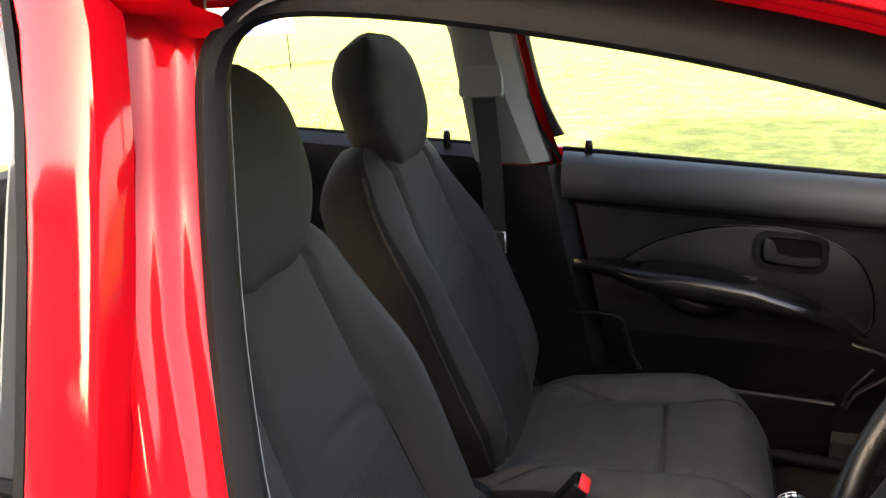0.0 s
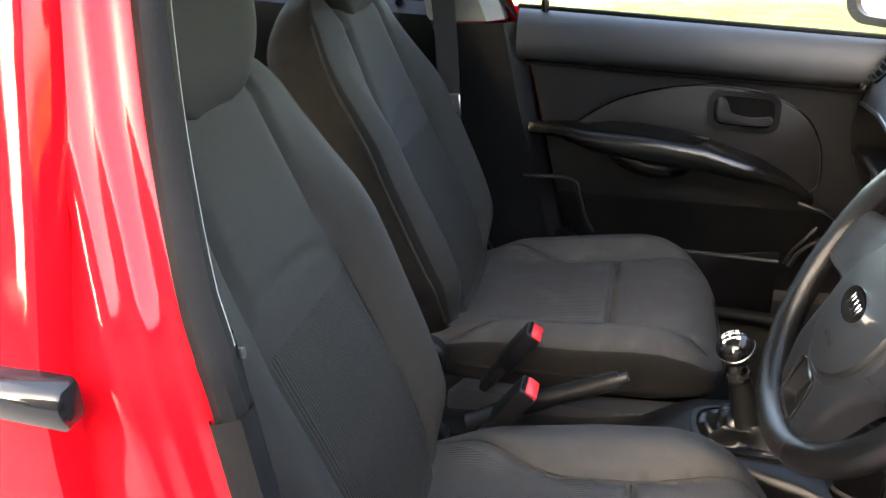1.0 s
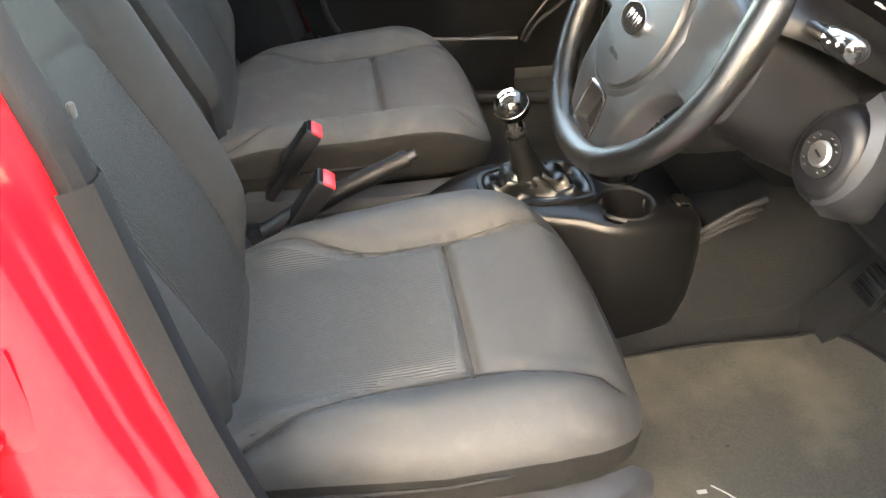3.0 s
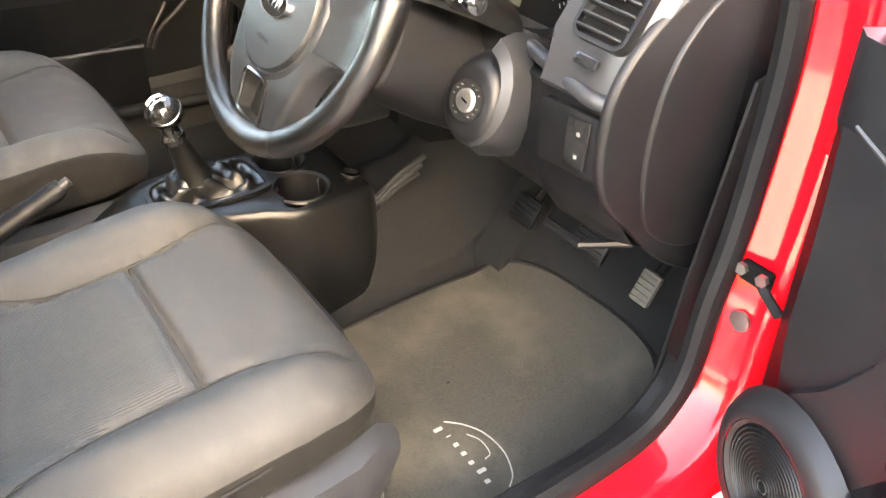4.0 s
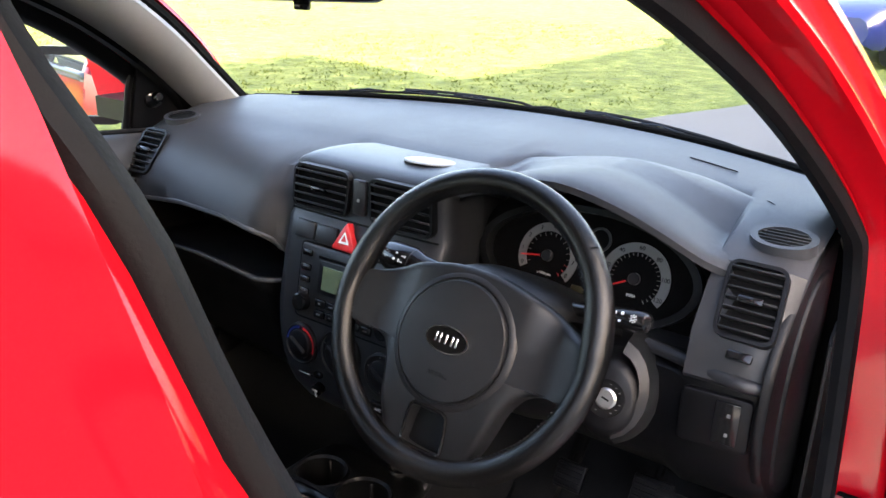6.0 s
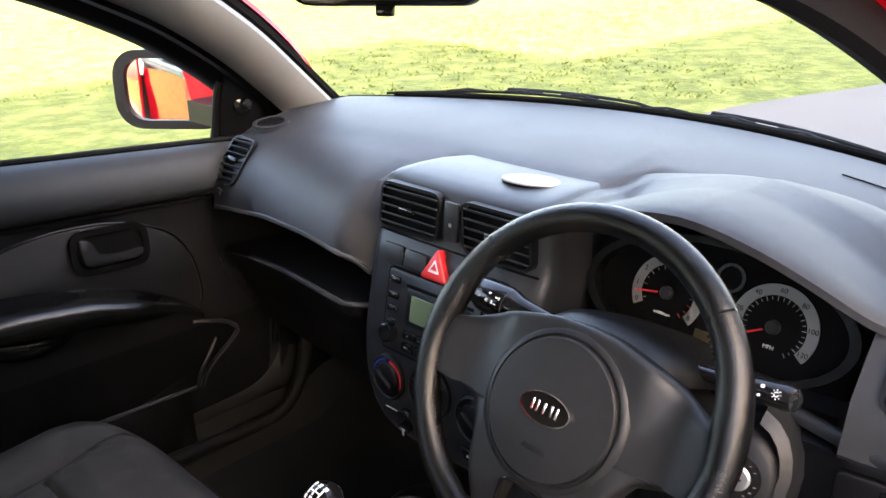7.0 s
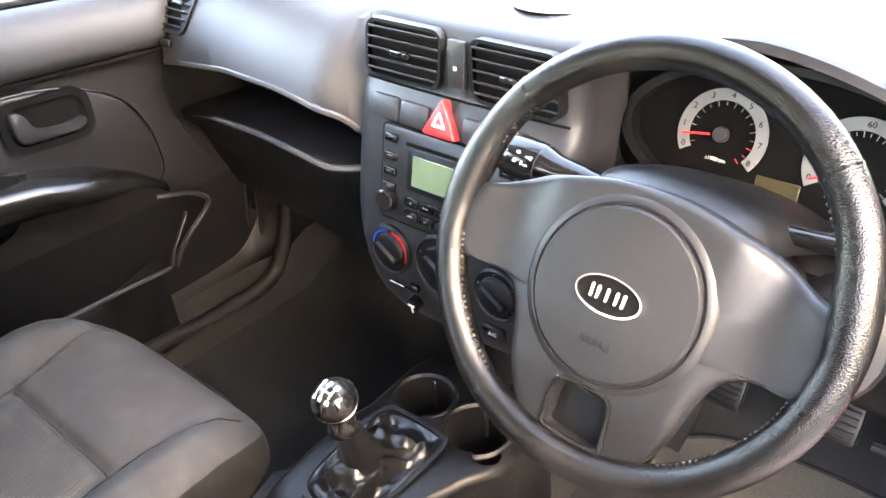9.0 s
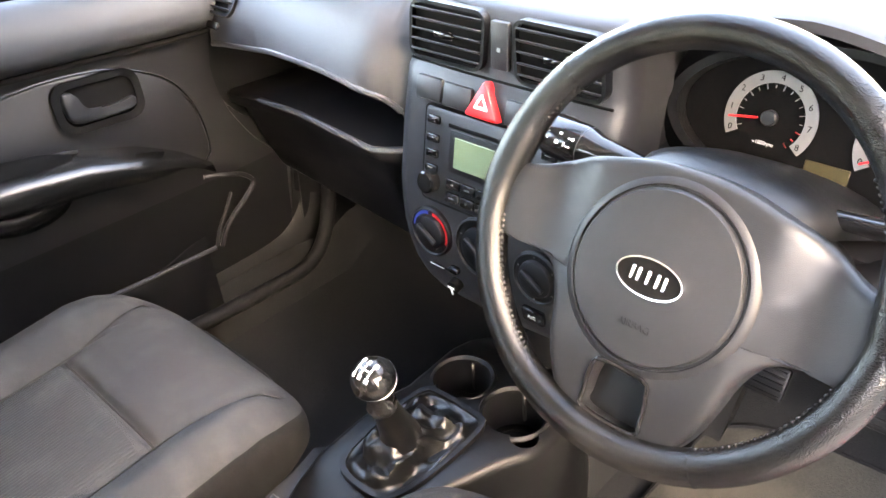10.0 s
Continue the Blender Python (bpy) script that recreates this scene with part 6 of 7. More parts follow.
def pedal(name, c, w, h, label, hang=True):
    p = thing(name, label, "pedal", (c[0] + 0.04, c[1], c[2] - 0.03))
    m = frame_of(c, (0, -1, 0), (0.55, 0, 1))
    part("pad", rbox((0, 0, 0), (w, h, 0.012), 0.004, 2, m), SCUFFED if "accelerator" in name else PLASTIC, p, "ribbed rubber pedal pad")
    for k in range(5):
        part("rib", rbox((0, -h / 2 + h * (k + 0.7) / 5.4, 0.007), (w * 0.86, 0.0035, 0.003), 0.001, 1, m), SCUFFED if "accelerator" in name else PLASTIC, p)
    part("arm", tube(smooth_path([Vector(c) + Vector((0.008, 0, 0.0)), Vector(c) + Vector((0.05, 0.0, 0.05)), Vector(c) + Vector((0.09, 0.0, 0.16)), Vector(c) + Vector((0.08, 0.0, 0.26))], 5), 0.008, 8), DARK, p)


pedal("clutch_pedal", (0.415, -0.288, 0.415), 0.055, 0.050, "black rubber clutch pedal")
pedal("brake_pedal", (0.424, -0.432, 0.437), 0.068, 0.055, "black rubber brake pedal")
pedal("accelerator_pedal", (0.432, -0.540, 0.414), 0.034, 0.052, "worn accelerator pedal with pale scuffed pad")
rest = thing("footrest", "black carpeted foot rest beside the clutch", "foot rest", (0.46, -0.2, 0.24))
part("wedge", loft([[(0.40, y, 0.238), (0.50, y, 0.36), (0.56, y, 0.42), (0.60, y, 0.40), (0.55, y, 0.238)] for y in (-0.155, -0.165, -0.225, -0.235)], True, True), CARPET, rest)

mat_ob = thing("floor_mat", "dusty black carpet floor mat with white printed mark", "floor mat", (0.15, -0.4, 0.236))
ol = [(-0.06, -0.215), (0.10, -0.205), (0.24, -0.20), (0.36, -0.203), (0.425, -0.215), (0.465, -0.30), (0.475, -0.42), (0.470, -0.53), (0.445, -0.585), (0.39, -0.612), (0.20, -0.618), (0.05, -0.615), (-0.05, -0.605), (-0.10, -0.5), (-0.10, -0.3)]
ol = [(q.x, q.y) for q in smooth_path([Vector((x, y, 0)) for x, y in ol], 4, True)]
def mat_z(x, y):
    return 0.2365 + 0.05 * ease(x, 0.36, 0.5) ** 1.5 + 0.002 * math.sin(9 * x + 4 * y) + 0.0015 * math.sin(23 * y)


cx, cy = 0.18, -0.40
rows = [[(cx + (x - cx) * k, cy + (y - cy) * k, mat_z(cx + (x - cx) * k, cy + (y - cy) * k) + 0.005) for x, y in ol] for k in (1.0, 0.97, 0.85, 0.7, 0.5, 0.3, 0.1, 0.01)]
rows.insert(0, [(x, y, z - 0.008) for x, y, z in rows[0]])
pad = part("mat_pad", loft(rows, True, False), MATCLOTH, mat_ob, "dusty black carpet pad")
part("mat_edge", tube([(x, y, mat_z(x, y) + 0.003) for x, y in ol], 0.0045, 6, True), RUBBER, pad, "bound mat edge")
# the print: a line drawn like a car's roof over a row of plain marks
arc = smooth_path([(0.128, -0.462, 0), (0.150, -0.485, 0), (0.165, -0.515, 0), (0.168, -0.555, 0), (0.155, -0.590, 0), (0.138, -0.605, 0)], 6)
part("printed_line", tube([(p.x, p.y, mat_z(p.x, p.y) + 0.006) for p in arc], 0.0010, 6), PRINT, pad, "white printed line")
arc = smooth_path([(0.142, -0.500, 0), (0.152, -0.520, 0), (0.150, -0.545, 0), (0.138, -0.550, 0)], 6)
part("printed_line", tube([(p.x, p.y, mat_z(p.x, p.y) + 0.006) for p in arc], 0.0008, 6), PRINT, pad)
for k in range(7):
    y = -0.470 - 0.0185 * k
    part("printed_mark", rbox((0.118 - 0.006 * (k == 0) + 0.004 * (k == 5), y, mat_z(0.118, y) + 0.006), (0.008 + (0.006 if k in (0, 5) else 0), 0.0065 if k != 1 else 0.002, 0.002), 0.0008, 1), PRINT, pad)

# ---- doors ----
def belt_z(x):
    return 0.936 - 0.0815 * x


def shoulder_z(x):
    return 0.830 - 0.07 * x


def front_door(name, label, mirror):
    sgn = -1 if mirror else 1
    t = thing(name, label, "car door", (0.40, sgn * 0.70, 0.30), "front doors")

    def P(nm, bm, m, parent=None, lab="", sharp=40):
        return part(nm, bm, m, parent or t, lab, sharp, mirror)

    # outer skin
    rows = []
    for z in (0.27, 0.36, 0.50, 0.65, 0.80, 0.90):
        y = yside(z) + 0.095 - 0.012 * ((z - 0.62) / 0.3) ** 2
        x0 = interp(z, [(0.27, -0.34), (0.5, -0.42), (0.9, -0.52)])
        rows.append([(x0 + (0.42 - x0) * k / 10, y, z) for k in range(11)])
    rows.append([(rows[-1][k][0], yside(0.93) + 0.075, belt_z(rows[-1][k][0]) - 0.005) for k in range(11)])
    P("outer_skin", solid(loft(rows), 0.01), RED, None, "glossy red door skin")
    # edges of the door box
    rows = []
    for z in (0.27, 0.36, 0.50, 0.65, 0.80, 0.855):
        y = yside(z)
        xe = interp(z, [(0.3, 0.305), (0.55, 0.312), (0.8, 0.335)])
        rows.append([(0.422, y + 0.088, z), (0.424, y + 0.080, z), (0.422, y + 0.070, z), (0.41, y + 0.05, z), (0.39, y + 0.03, z), (xe + 0.02, y + 0.014, z), (xe - 0.004, y - 0.001, z)])
    P("door_front_edge", solid(loft([q[:4] for q in rows]), 0.006), RED, None, "glossy red door edge")
    P("edge_lining", solid(loft([q[3:] for q in rows]), 0.006), PLASTIC, None, "black lining of the door's front edge")
    rows = []
    for z in (0.27, 0.36, 0.50, 0.65, 0.80, 0.92):
        y = yside(z)
        x0 = interp(z, [(0.27, -0.33), (0.5, -0.405), (0.92, -0.505)])
        rows.append([(x0 - 0.01, y + 0.085, z), (x0, y + 0.02, z), (x0 + 0.03, y - 0.01, z)])
    P("door_rear_edge", solid(loft(rows), 0.006), RED, None, "glossy red door edge")
    # inner trim panel, with a lower hollow ahead of a curved step
    rows = []
    for v in range(25):
        row = []
        for k in range(28):
            f = v / 24
            zlow = 0.285
            x0, xc = interp(zlow + 0.53 * f, [(0.285, -0.31), (0.5, -0.385), (0.9, -0.48)]), interp(zlow + 0.53 * f, [(0.3, 0.300), (0.50, 0.297), (0.543, 0.285), (0.60, 0.235), (0.657, 0.203), (0.70, 0.190), (0.743, 0.184), (0.81, 0.196)])
            x1 = interp(zlow + 0.53 * f, [(0.3, 0.305), (0.55, 0.312), (0.8, 0.335)])
            x = x0 + (xc - x0) * k / 16 if k <= 16 else (xc + 0.005 if k == 17 else xc + 0.005 + (x1 - xc - 0.005) * (k - 17) / 9)
            x = x1 + 0.022 if k == 27 else x
            z = zlow + (shoulder_z(x) + 0.014 + 0.014 * ease(x, 0.20, 0.32) - zlow) * f
            y = yside(z) - 0.030 - 0.012 * gauss(z - 0.60, 0.1) + (0.010 if k > 16 else 0) + (0.020 if k == 27 else 0)
            row.append((x, y, z))
        rows.append(row)
    P("trim_panel", loft(rows[12:]), DOORTRIM, None, "dark grey grained door trim panel", 30)
    P("lower_trim", loft(rows[:13]), PLASTIC, None, "black grained lower door trim", 30)
    # padded upper trim below the glass
    ends = (0.250, 0.250, 0.248, 0.243, 0.233, 0.217, 0.206, 0.196, 0.188, 0.184) if mirror else (0.272, 0.272, 0.271, 0.268, 0.262, 0.250, 0.238, 0.228, 0.220, 0.218)
    rows = []
    for k in range(29):
        row = []
        f = 1 - ease(k, 24, 28)
        for j, xe in enumerate(ends):
            x = -0.485 + (xe + 0.485) * (1 - (1 - k / 28) ** 1.25)
            zb, zl = belt_z(x), shoulder_z(x)
            row.append(((x, 0.668, zb - 0.012), (x, 0.662, zb), (x, 0.650, zb + 0.003), (x, 0.638 - 0.004 * f, zb - 0.006), (x, 0.638 - 0.022 * f, zb - 0.022), (x, 0.638 - 0.032 * f, zb - 0.05), (x, 0.638 - 0.032 * f, zb - 0.070), (x, 0.638 - 0.022 * f, zl + 0.022), (x, 0.638, zl + 0.010), (x, 0.650, zl + 0.004))[j])
        rows.append(row)
    P("upper_trim", loft(rows, False, False), DOORPAD, None, "padded charcoal upper door trim", 50)
    # plain trim ahead of the pad, up to the mirror base
    rows = []
    for k in range(9):
        x = 0.175 + 0.192 * k / 8
        lo = shoulder_z(x) + 0.014 + 0.014 * ease(x, 0.20, 0.32) + 0.002
        xt = max(x, 0.262 + 0.006 * k / 8)
        rows.append([(max(x, interp(z, [(0.835, 0.190), (0.845, 0.201), (0.865, 0.212), (0.893, 0.228), (0.909, 0.240), (0.916, 0.247)])) if mirror else (max(x, 0.225 + 0.35 * (z - 0.85)) if z > 0.85 and z < 0.89 else (xt if z >= 0.89 else x)), yside(z) - 0.024 + 0.010 * (k / 8) ** 2 + 0.012 * (k == 8), z) for z in (lo - 0.012, lo + 0.02, 0.87, 0.90, belt_z(xt) + 0.004)] + [(xt, yside(0.92) + 0.03, belt_z(xt) + 0.002)])
    P("front_trim", loft(rows), DOORTRIM, None, "black plastic trim below the mirror")
    P("trim_screw", lathe([(0.004, 0), (0.004, 0.002), (0, 0.003)], 12, frame_of((0.322, yside(0.88) - 0.014, 0.882), (1, 0, 0), (0, 0, 1))), STEEL, None)
    P("pad_joint", tube([(-0.47 + 0.66 * k / 20, 0.6315, shoulder_z(-0.47 + 0.66 * k / 20) + 0.0085) for k in range(21)], 0.0050, 8), DARK, None, "dark joint under the padded trim")
    P("belt_strip", tube([(-0.49 + 0.78 * k / 20, 0.668, belt_z(-0.49 + 0.78 * k / 20) + 0.004) for k in range(21)], 0.006, 8), RUBBER, None, "black rubber glass strip")
    if mirror:
        P("trim_line", tube(smooth_path([(0.322, yside(0.84) - 0.018, 0.840), (0.27, yside(0.83) - 0.022, 0.831), (0.225, yside(0.82) - 0.024, 0.824), (0.190, yside(0.81) - 0.026, 0.814)], 5), 0.0024, 6), SATIN, None, "raised line across the front trim")
        P("trim_groove", tube(smooth_path([(0.306, yside(0.905) - 0.016, 0.904), (0.282, yside(0.905) - 0.020, 0.906), (0.268, yside(0.915) - 0.022, 0.917), (0.262, yside(0.93) - 0.016, 0.934)], 5), 0.0018, 6), DARK, None, "dark joint in the front trim")
    # raised arc round the door pull
    arc = [(-0.385, 0.700), (-0.363, 0.738), (-0.276, 0.795), (-0.142, 0.829), (-0.009, 0.822), (0.075, 0.788), (0.118, 0.745), (0.140, 0.68), (0.13, 0.61), (0.02, 0.63), (-0.2, 0.66)]
    arc = [(q.x, q.y) for q in smooth_path([Vector((x, z, 0)) for x, z in arc], 4, True)]
    my = Matrix(((1, 0, 0, 0), (0, 0, -1, 0.636), (0, 1, 0, 0), (0, 0, 0, 1)))
    P("arc_panel", plate(arc, -0.02, 0.006, 0.006, my), DOORTRIM, None, "raised black arc panel")
    P("arc_line", tube([(x, 0.6315, z) for x, z in arc[4:33]], 0.0016, 6), ARMREST, None, "rounded edge of the arc panel")
    if not mirror:
        P("corner_rib", tube(smooth_path([(0.105, 0.612, 0.592), (0.135, 0.604, 0.586), (0.172, 0.602, 0.572), (0.192, 0.602, 0.548), (0.170, 0.602, 0.525), (0.140, 0.604, 0.503), (0.120, 0.610, 0.478), (0.108, 0.618, 0.445)], 6), 0.0045, 8), DOORTRIM, None, "curved rib at the foot of the armrest")
        P("corner_rib", tube(smooth_path([(0.150, 0.614, 0.540), (0.128, 0.610, 0.512), (0.108, 0.612, 0.482), (0.098, 0.618, 0.45)], 6), 0.0035, 8), DOORTRIM, None)
    # pull handle in its recess
    hm = Matrix(((1, 0, 0.0, -0.022), (0, 0, -1, 0.6285), (-0.07, 1, 0, 0.779), (0, 0, 0, 1)))
    hs = P("handle_surround", ring_plate(outline(0.140, 0.082, 0.026, 6), outline(0.116, 0.060, 0.020, 6), -0.006, 0.006, hm), ARMREST, None, "black handle surround")
    # black sheet that paints the shade behind the pull lever
    P("handle_shade", plate(outline(0.118, 0.062, 0.020, 6), -0.006, 0.0015, 0, hm), DARK, hs)
    hl = [(q.x, q.y) for q in smooth_path([Vector((x, y, 0)) for x, y in ((-0.056, 0.020), (-0.046, 0.026), (-0.036, 0.020), (-0.030, 0.002), (-0.015, -0.008), (0.02, -0.011), (0.050, -0.006), (0.056, -0.012), (0.050, -0.022), (0.02, -0.026), (-0.03, -0.026), (-0.052, -0.018))], 4, True)]
    P("handle", plate(hl, 0.0, 0.011, 0.004, hm), PANEL, hs, "satin charcoal pull lever")
    # armrest
    top = [(-0.46, 0.738), (-0.39, 0.742), (-0.31, 0.740), (-0.20, 0.733), (-0.09, 0.716), (0.013, 0.682), (0.08, 0.645), (0.135, 0.600)]
    bot = [(-0.46, 0.715), (-0.39, 0.712), (-0.31, 0.690), (-0.20, 0.672), (-0.09, 0.658), (0.013, 0.636), (0.08, 0.618), (0.135, 0.592)]
    rows = []
    for k in range(25):
        x = -0.46 + 0.595 * k / 24
        a, b = interp(x, top), interp(x, bot)
        d = (0.080 * ease(x, -0.47, -0.30) * (1 - ease(x, 0.09, 0.165)) if mirror else 0.062 * ease(x, -0.47, -0.30) * (1 - ease(x, -0.02, 0.16))) + 0.004
        if mirror:
            b -= 0.03 * ease(x, -0.1, 0.05)
        rows.append([(x, 0.636, a + 0.004), (x, 0.630 - d * 0.5, a + 0.004), (x, 0.630 - d * 0.9, a - 0.004), (x, 0.628 - d, a - 0.014), (x, 0.628 - d, (a + b) / 2 - 0.004), (x, 0.630 - d * 0.9, b + 0.008), (x, 0.634 - d * 0.5, b), (x, 0.64, b)])
    ar = P("armrest", loft(rows, False, True), ARMREST, None, "charcoal moulded armrest", 60)
    sl = [(-0.315, 0.745), (-0.22, 0.740), (-0.10, 0.722)]
    # no hollow here: a black tube draws the slot's shade
    P("slot_shade", tube(smooth_path([(x, 0.597, z + 0.001) for x, z in sl], 8), [0.006, 0.011, 0.014] + [0.016] * 11 + [0.014, 0.010, 0.005], 12, flat=0.42), DARK, ar, "dark tube in place of the finger slot's shade")
    P("slot_lip", tube(smooth_path([(-0.325, 0.607, 0.748), (-0.22, 0.612, 0.748), (-0.085, 0.608, 0.724)], 8), 0.004, 8), GLOSS, ar)
    rows = []
    for k in range(15):
        q = -1 + 2 * k / 14
        x = -0.20 + 0.095 * q
        e = max(0.05, (1 - q * q) ** 0.5)
        zt = interp(x, bot) + 0.006
        rows.append([(x, 0.632, zt), (x, 0.632 - 0.045 * e, zt), (x, 0.632 - 0.052 * e, zt - 0.012 * e), (x, 0.632 - 0.040 * e, zt - 0.038 * e), (x, 0.636, zt - 0.050 * e)])
    P("grab_cup", loft(rows, False, True), ARMREST, ar, "rounded charcoal grab cup", 60)
    sm = Matrix(((1, 0, 0.3, 0.015), (0, -0.5, -0.6, 0.592), (-0.35, 0.5, 1, 0.6775), (0, 0, 0, 1)))
    if not mirror:
        sw = P("window_switch", rbox((0, 0, 0), (0.045, 0.026, 0.008), 0.003, 2, sm), GLOSS, ar, "glossy black window switch")
        P("switch_rocker", rbox((0.006, 0, 0.004), (0.018, 0.014, 0.007), 0.003, 2, sm), CHROME, sw, "bright switch edge")
    if mirror:
        rows = []
        for k in range(13):
            x = 0.138 - 0.26 * k / 12
            z = interp(x, top) + 0.004
            d = 0.080 * (1 - ease(x, 0.09, 0.165)) * 0.82 + 0.004
            e = 0.006 * ease(k, 0, 2) * ease(12 - k, 0, 2)
            rows.append([(x, 0.634, z), (x, 0.632, z + e), (x, 0.628 - d, z + e - 0.004), (x, 0.624 - d, z - 0.006)])
        P("switch_panel", loft(rows), GLOSS, ar, "glossy black switch panel")
        for y in (0.600, 0.627):
            z = interp(0.03, top) + 0.013
            P("window_switch", rbox((0.038, y, z - 0.006), (0.040, 0.021, 0.010), 0.003, 2), PLASTIC, ar)
            P("switch_mark", rbox((0.042, y, z - 0.0008), (0.005, 0.004, 0.001), 0.0005, 1), DIAL, ar)
    # lower pocket, its edge painted paler as if lit, and loudspeaker
    rows = []
    for k in range(19):
        x = -0.36 + 0.45 * k / 18
        e = ease(x, -0.37, -0.33) * (1 - ease(x, -0.06, 0.10))
        zt = 0.478 - 0.07 * (x + 0.13) * 0.8
        rows.append([(x, 0.645, 0.30), (x, 0.64 - 0.030 * e, 0.31), (x, 0.64 - 0.050 * e, 0.40), (x, 0.64 - 0.056 * e, zt - 0.004), (x, 0.64 - 0.054 * e, zt), (x, 0.64 - 0.048 * e, zt), (x, 0.645 - 0.03 * e, zt - 0.05)])
    po = P("door_pocket", loft(rows, False, True), PLASTIC, None, "black plastic door pocket")
    P("pocket_edge", tube([(-0.34 + 0.42 * k / 12, 0.587, 0.479 - 0.056 * (-0.34 + 0.42 * k / 12 + 0.13)) for k in range(13)], 0.004, 8), PANEL, po, "pocket edge in paler grey for its highlight")
    sp = Matrix(((1, 0, 0, 0.243), (0, 0, -1, 0.640), (0, 1, 0, 0.462), (0, 0, 0, 1)))
    fr = []
    for k in range(25):
        a = 2 * math.pi * k / 24
        fr.append([sp @ Vector((rr * math.cos(a) * (1.0 + 0.25 * (rr > 0.09) * max(0, -math.cos(a))), rr * math.sin(a), zz)) for rr, zz in ((0.072, 0.017), (0.082, 0.019), (0.094, 0.010), (0.104, -0.006))])
    if mirror:
        P("speaker_fairing", loft(fr), DOORTRIM, None, "moulded fairing round the loudspeaker", 60)
    if mirror:
        lo = P("loudspeaker", lathe([(0.078, -0.01), (0.077, 0.010), (0.071, 0.016), (0.066, 0.012)], 48, sp, False), PLASTIC, None, "round black loudspeaker grille")
        P("grille", lathe([(0.067, 0.010), (0.055, 0.013), (0.03, 0.015), (0, 0.0155)], 40, sp, False), DARK, lo)
        for k in range(12):
            P("grille_ring", lathe([(0.006 + 0.0050 * k, 0.0150 - 0.00023 * k), (0.0072 + 0.0050 * k, 0.0163 - 0.00023 * k), (0.0086 + 0.0050 * k, 0.0150 - 0.00023 * k)], 32, sp, False), PLASTIC, lo)
    P("map_ridge", tube(smooth_path([(-0.47, 0.628, 0.618), (-0.365, 0.622, 0.617), (-0.345, 0.620, 0.58), (-0.33, 0.618, 0.53), (-0.312, 0.615, 0.497)], 6), 0.005, 8), PLASTIC, None)
    # lock pin
    z = belt_z(-0.43)
    P("lock_pin", lathe([(0.009, 0), (0.009, 0.020), (0.007, 0.032), (0, 0.034)], 14, Matrix.Translation((-0.432, 0.652, z - 0.002)), False), GLOSS, None, "black lock pin")
    # window frame, glass, mirror sail
    i0, i1 = near(0.345, 0.965), near(-0.49, 1.0)
    prof = [(-0.002, 0.018), (-0.022, 0.022), (-0.030, 0.034), (-0.030, 0.048), (-0.012, 0.060), (0.012, 0.064)]
    ring = [k % len(CON) for k in range(near(-0.49, 1.0), near(0.345, 0.965) + len(CON) + 1)]
    rows = []
    for i in ring:
        row = []
        for n, o in prof:
            q = CON[i] + NOR[i] * n
            row.append((q.x - (0 if mirror else 0.044) * ease(-q.x, 0.42, 0.50), yside(q.z) + o, max(q.z, 0.90)))
        rows.append(row)
    P("window_frame", loft(rows, True, True), RUBBER, None, "black window frame")
    rows = []
    for i in ring:
        row = []
        for n, o in [(0.006, 0.040), (0.020, 0.042), (0.031, 0.050), (0.033, 0.066), (0.022, 0.077), (-0.004, 0.075), (-0.010, 0.066)]:
            q = CON[i] + NOR[i] * n
            row.append((q.x - (0 if mirror else 0.044) * ease(-q.x, 0.42, 0.50), yside(q.z) + o, max(q.z, 0.90)))
        rows.append(row)
    P("frame_skin", loft(rows), RED, None, "glossy red window surround", 50)
    rows = []
    for i in ring:
        q = CON[i] + NOR[i] * -0.02
        q.x -= (0 if mirror else 0.044) * ease(-q.x, 0.42, 0.50)
        rows.append([(q.x, yside(q.z) + 0.040, max(q.z, belt_z(q.x) - 0.01)), (max(-0.47 if mirror else -0.515, min(0.24, q.x)), yside(0.93) + 0.040, belt_z(q.x) - 0.012)])
    g = P("window_glass", loft(rows), SIDEGLASS, None, "clear side window")
    g.visible_shadow = False
    sail = [(0.246, 0.912), (0.352, 0.905), (0.357, 0.945), (0.330, 0.990), (0.297, 1.022), (0.262, 1.046), (0.252, 1.040)] if mirror else [(0.246, 0.912), (0.365, 0.905), (0.374, 0.95), (0.335, 1.016), (0.298, 1.050), (0.262, 1.074), (0.252, 1.06)]
    rows = [[(x, yside(z) + o, z) for x, z in sail] for o in (0.012, 0.05)]
    bm = loft(rows, True, True)
    sa = P("mirror_sail", bm, PLASTIC, None, "black triangular mirror base")
    P("adjuster", lathe([(0.022, 0.0), (0.020, 0.006), (0.010, 0.010), (0.011, 0.02), (0.008, 0.026), (0, 0.027)], 24, frame_of((0.292, yside(0.985) + 0.010, 0.983), (1, 0, 0), (0, 0.2, 1)), False), GLOSS, sa, "round mirror adjuster")
    P("glass_divider", tube([(0.240, yside(0.92) + 0.022, 0.915), (0.243, yside(1.0) + 0.022, 1.0), (0.246, yside(1.035) + 0.022, 1.036)], 0.008, 8), RUBBER, None, "black upright bar beside the glass")
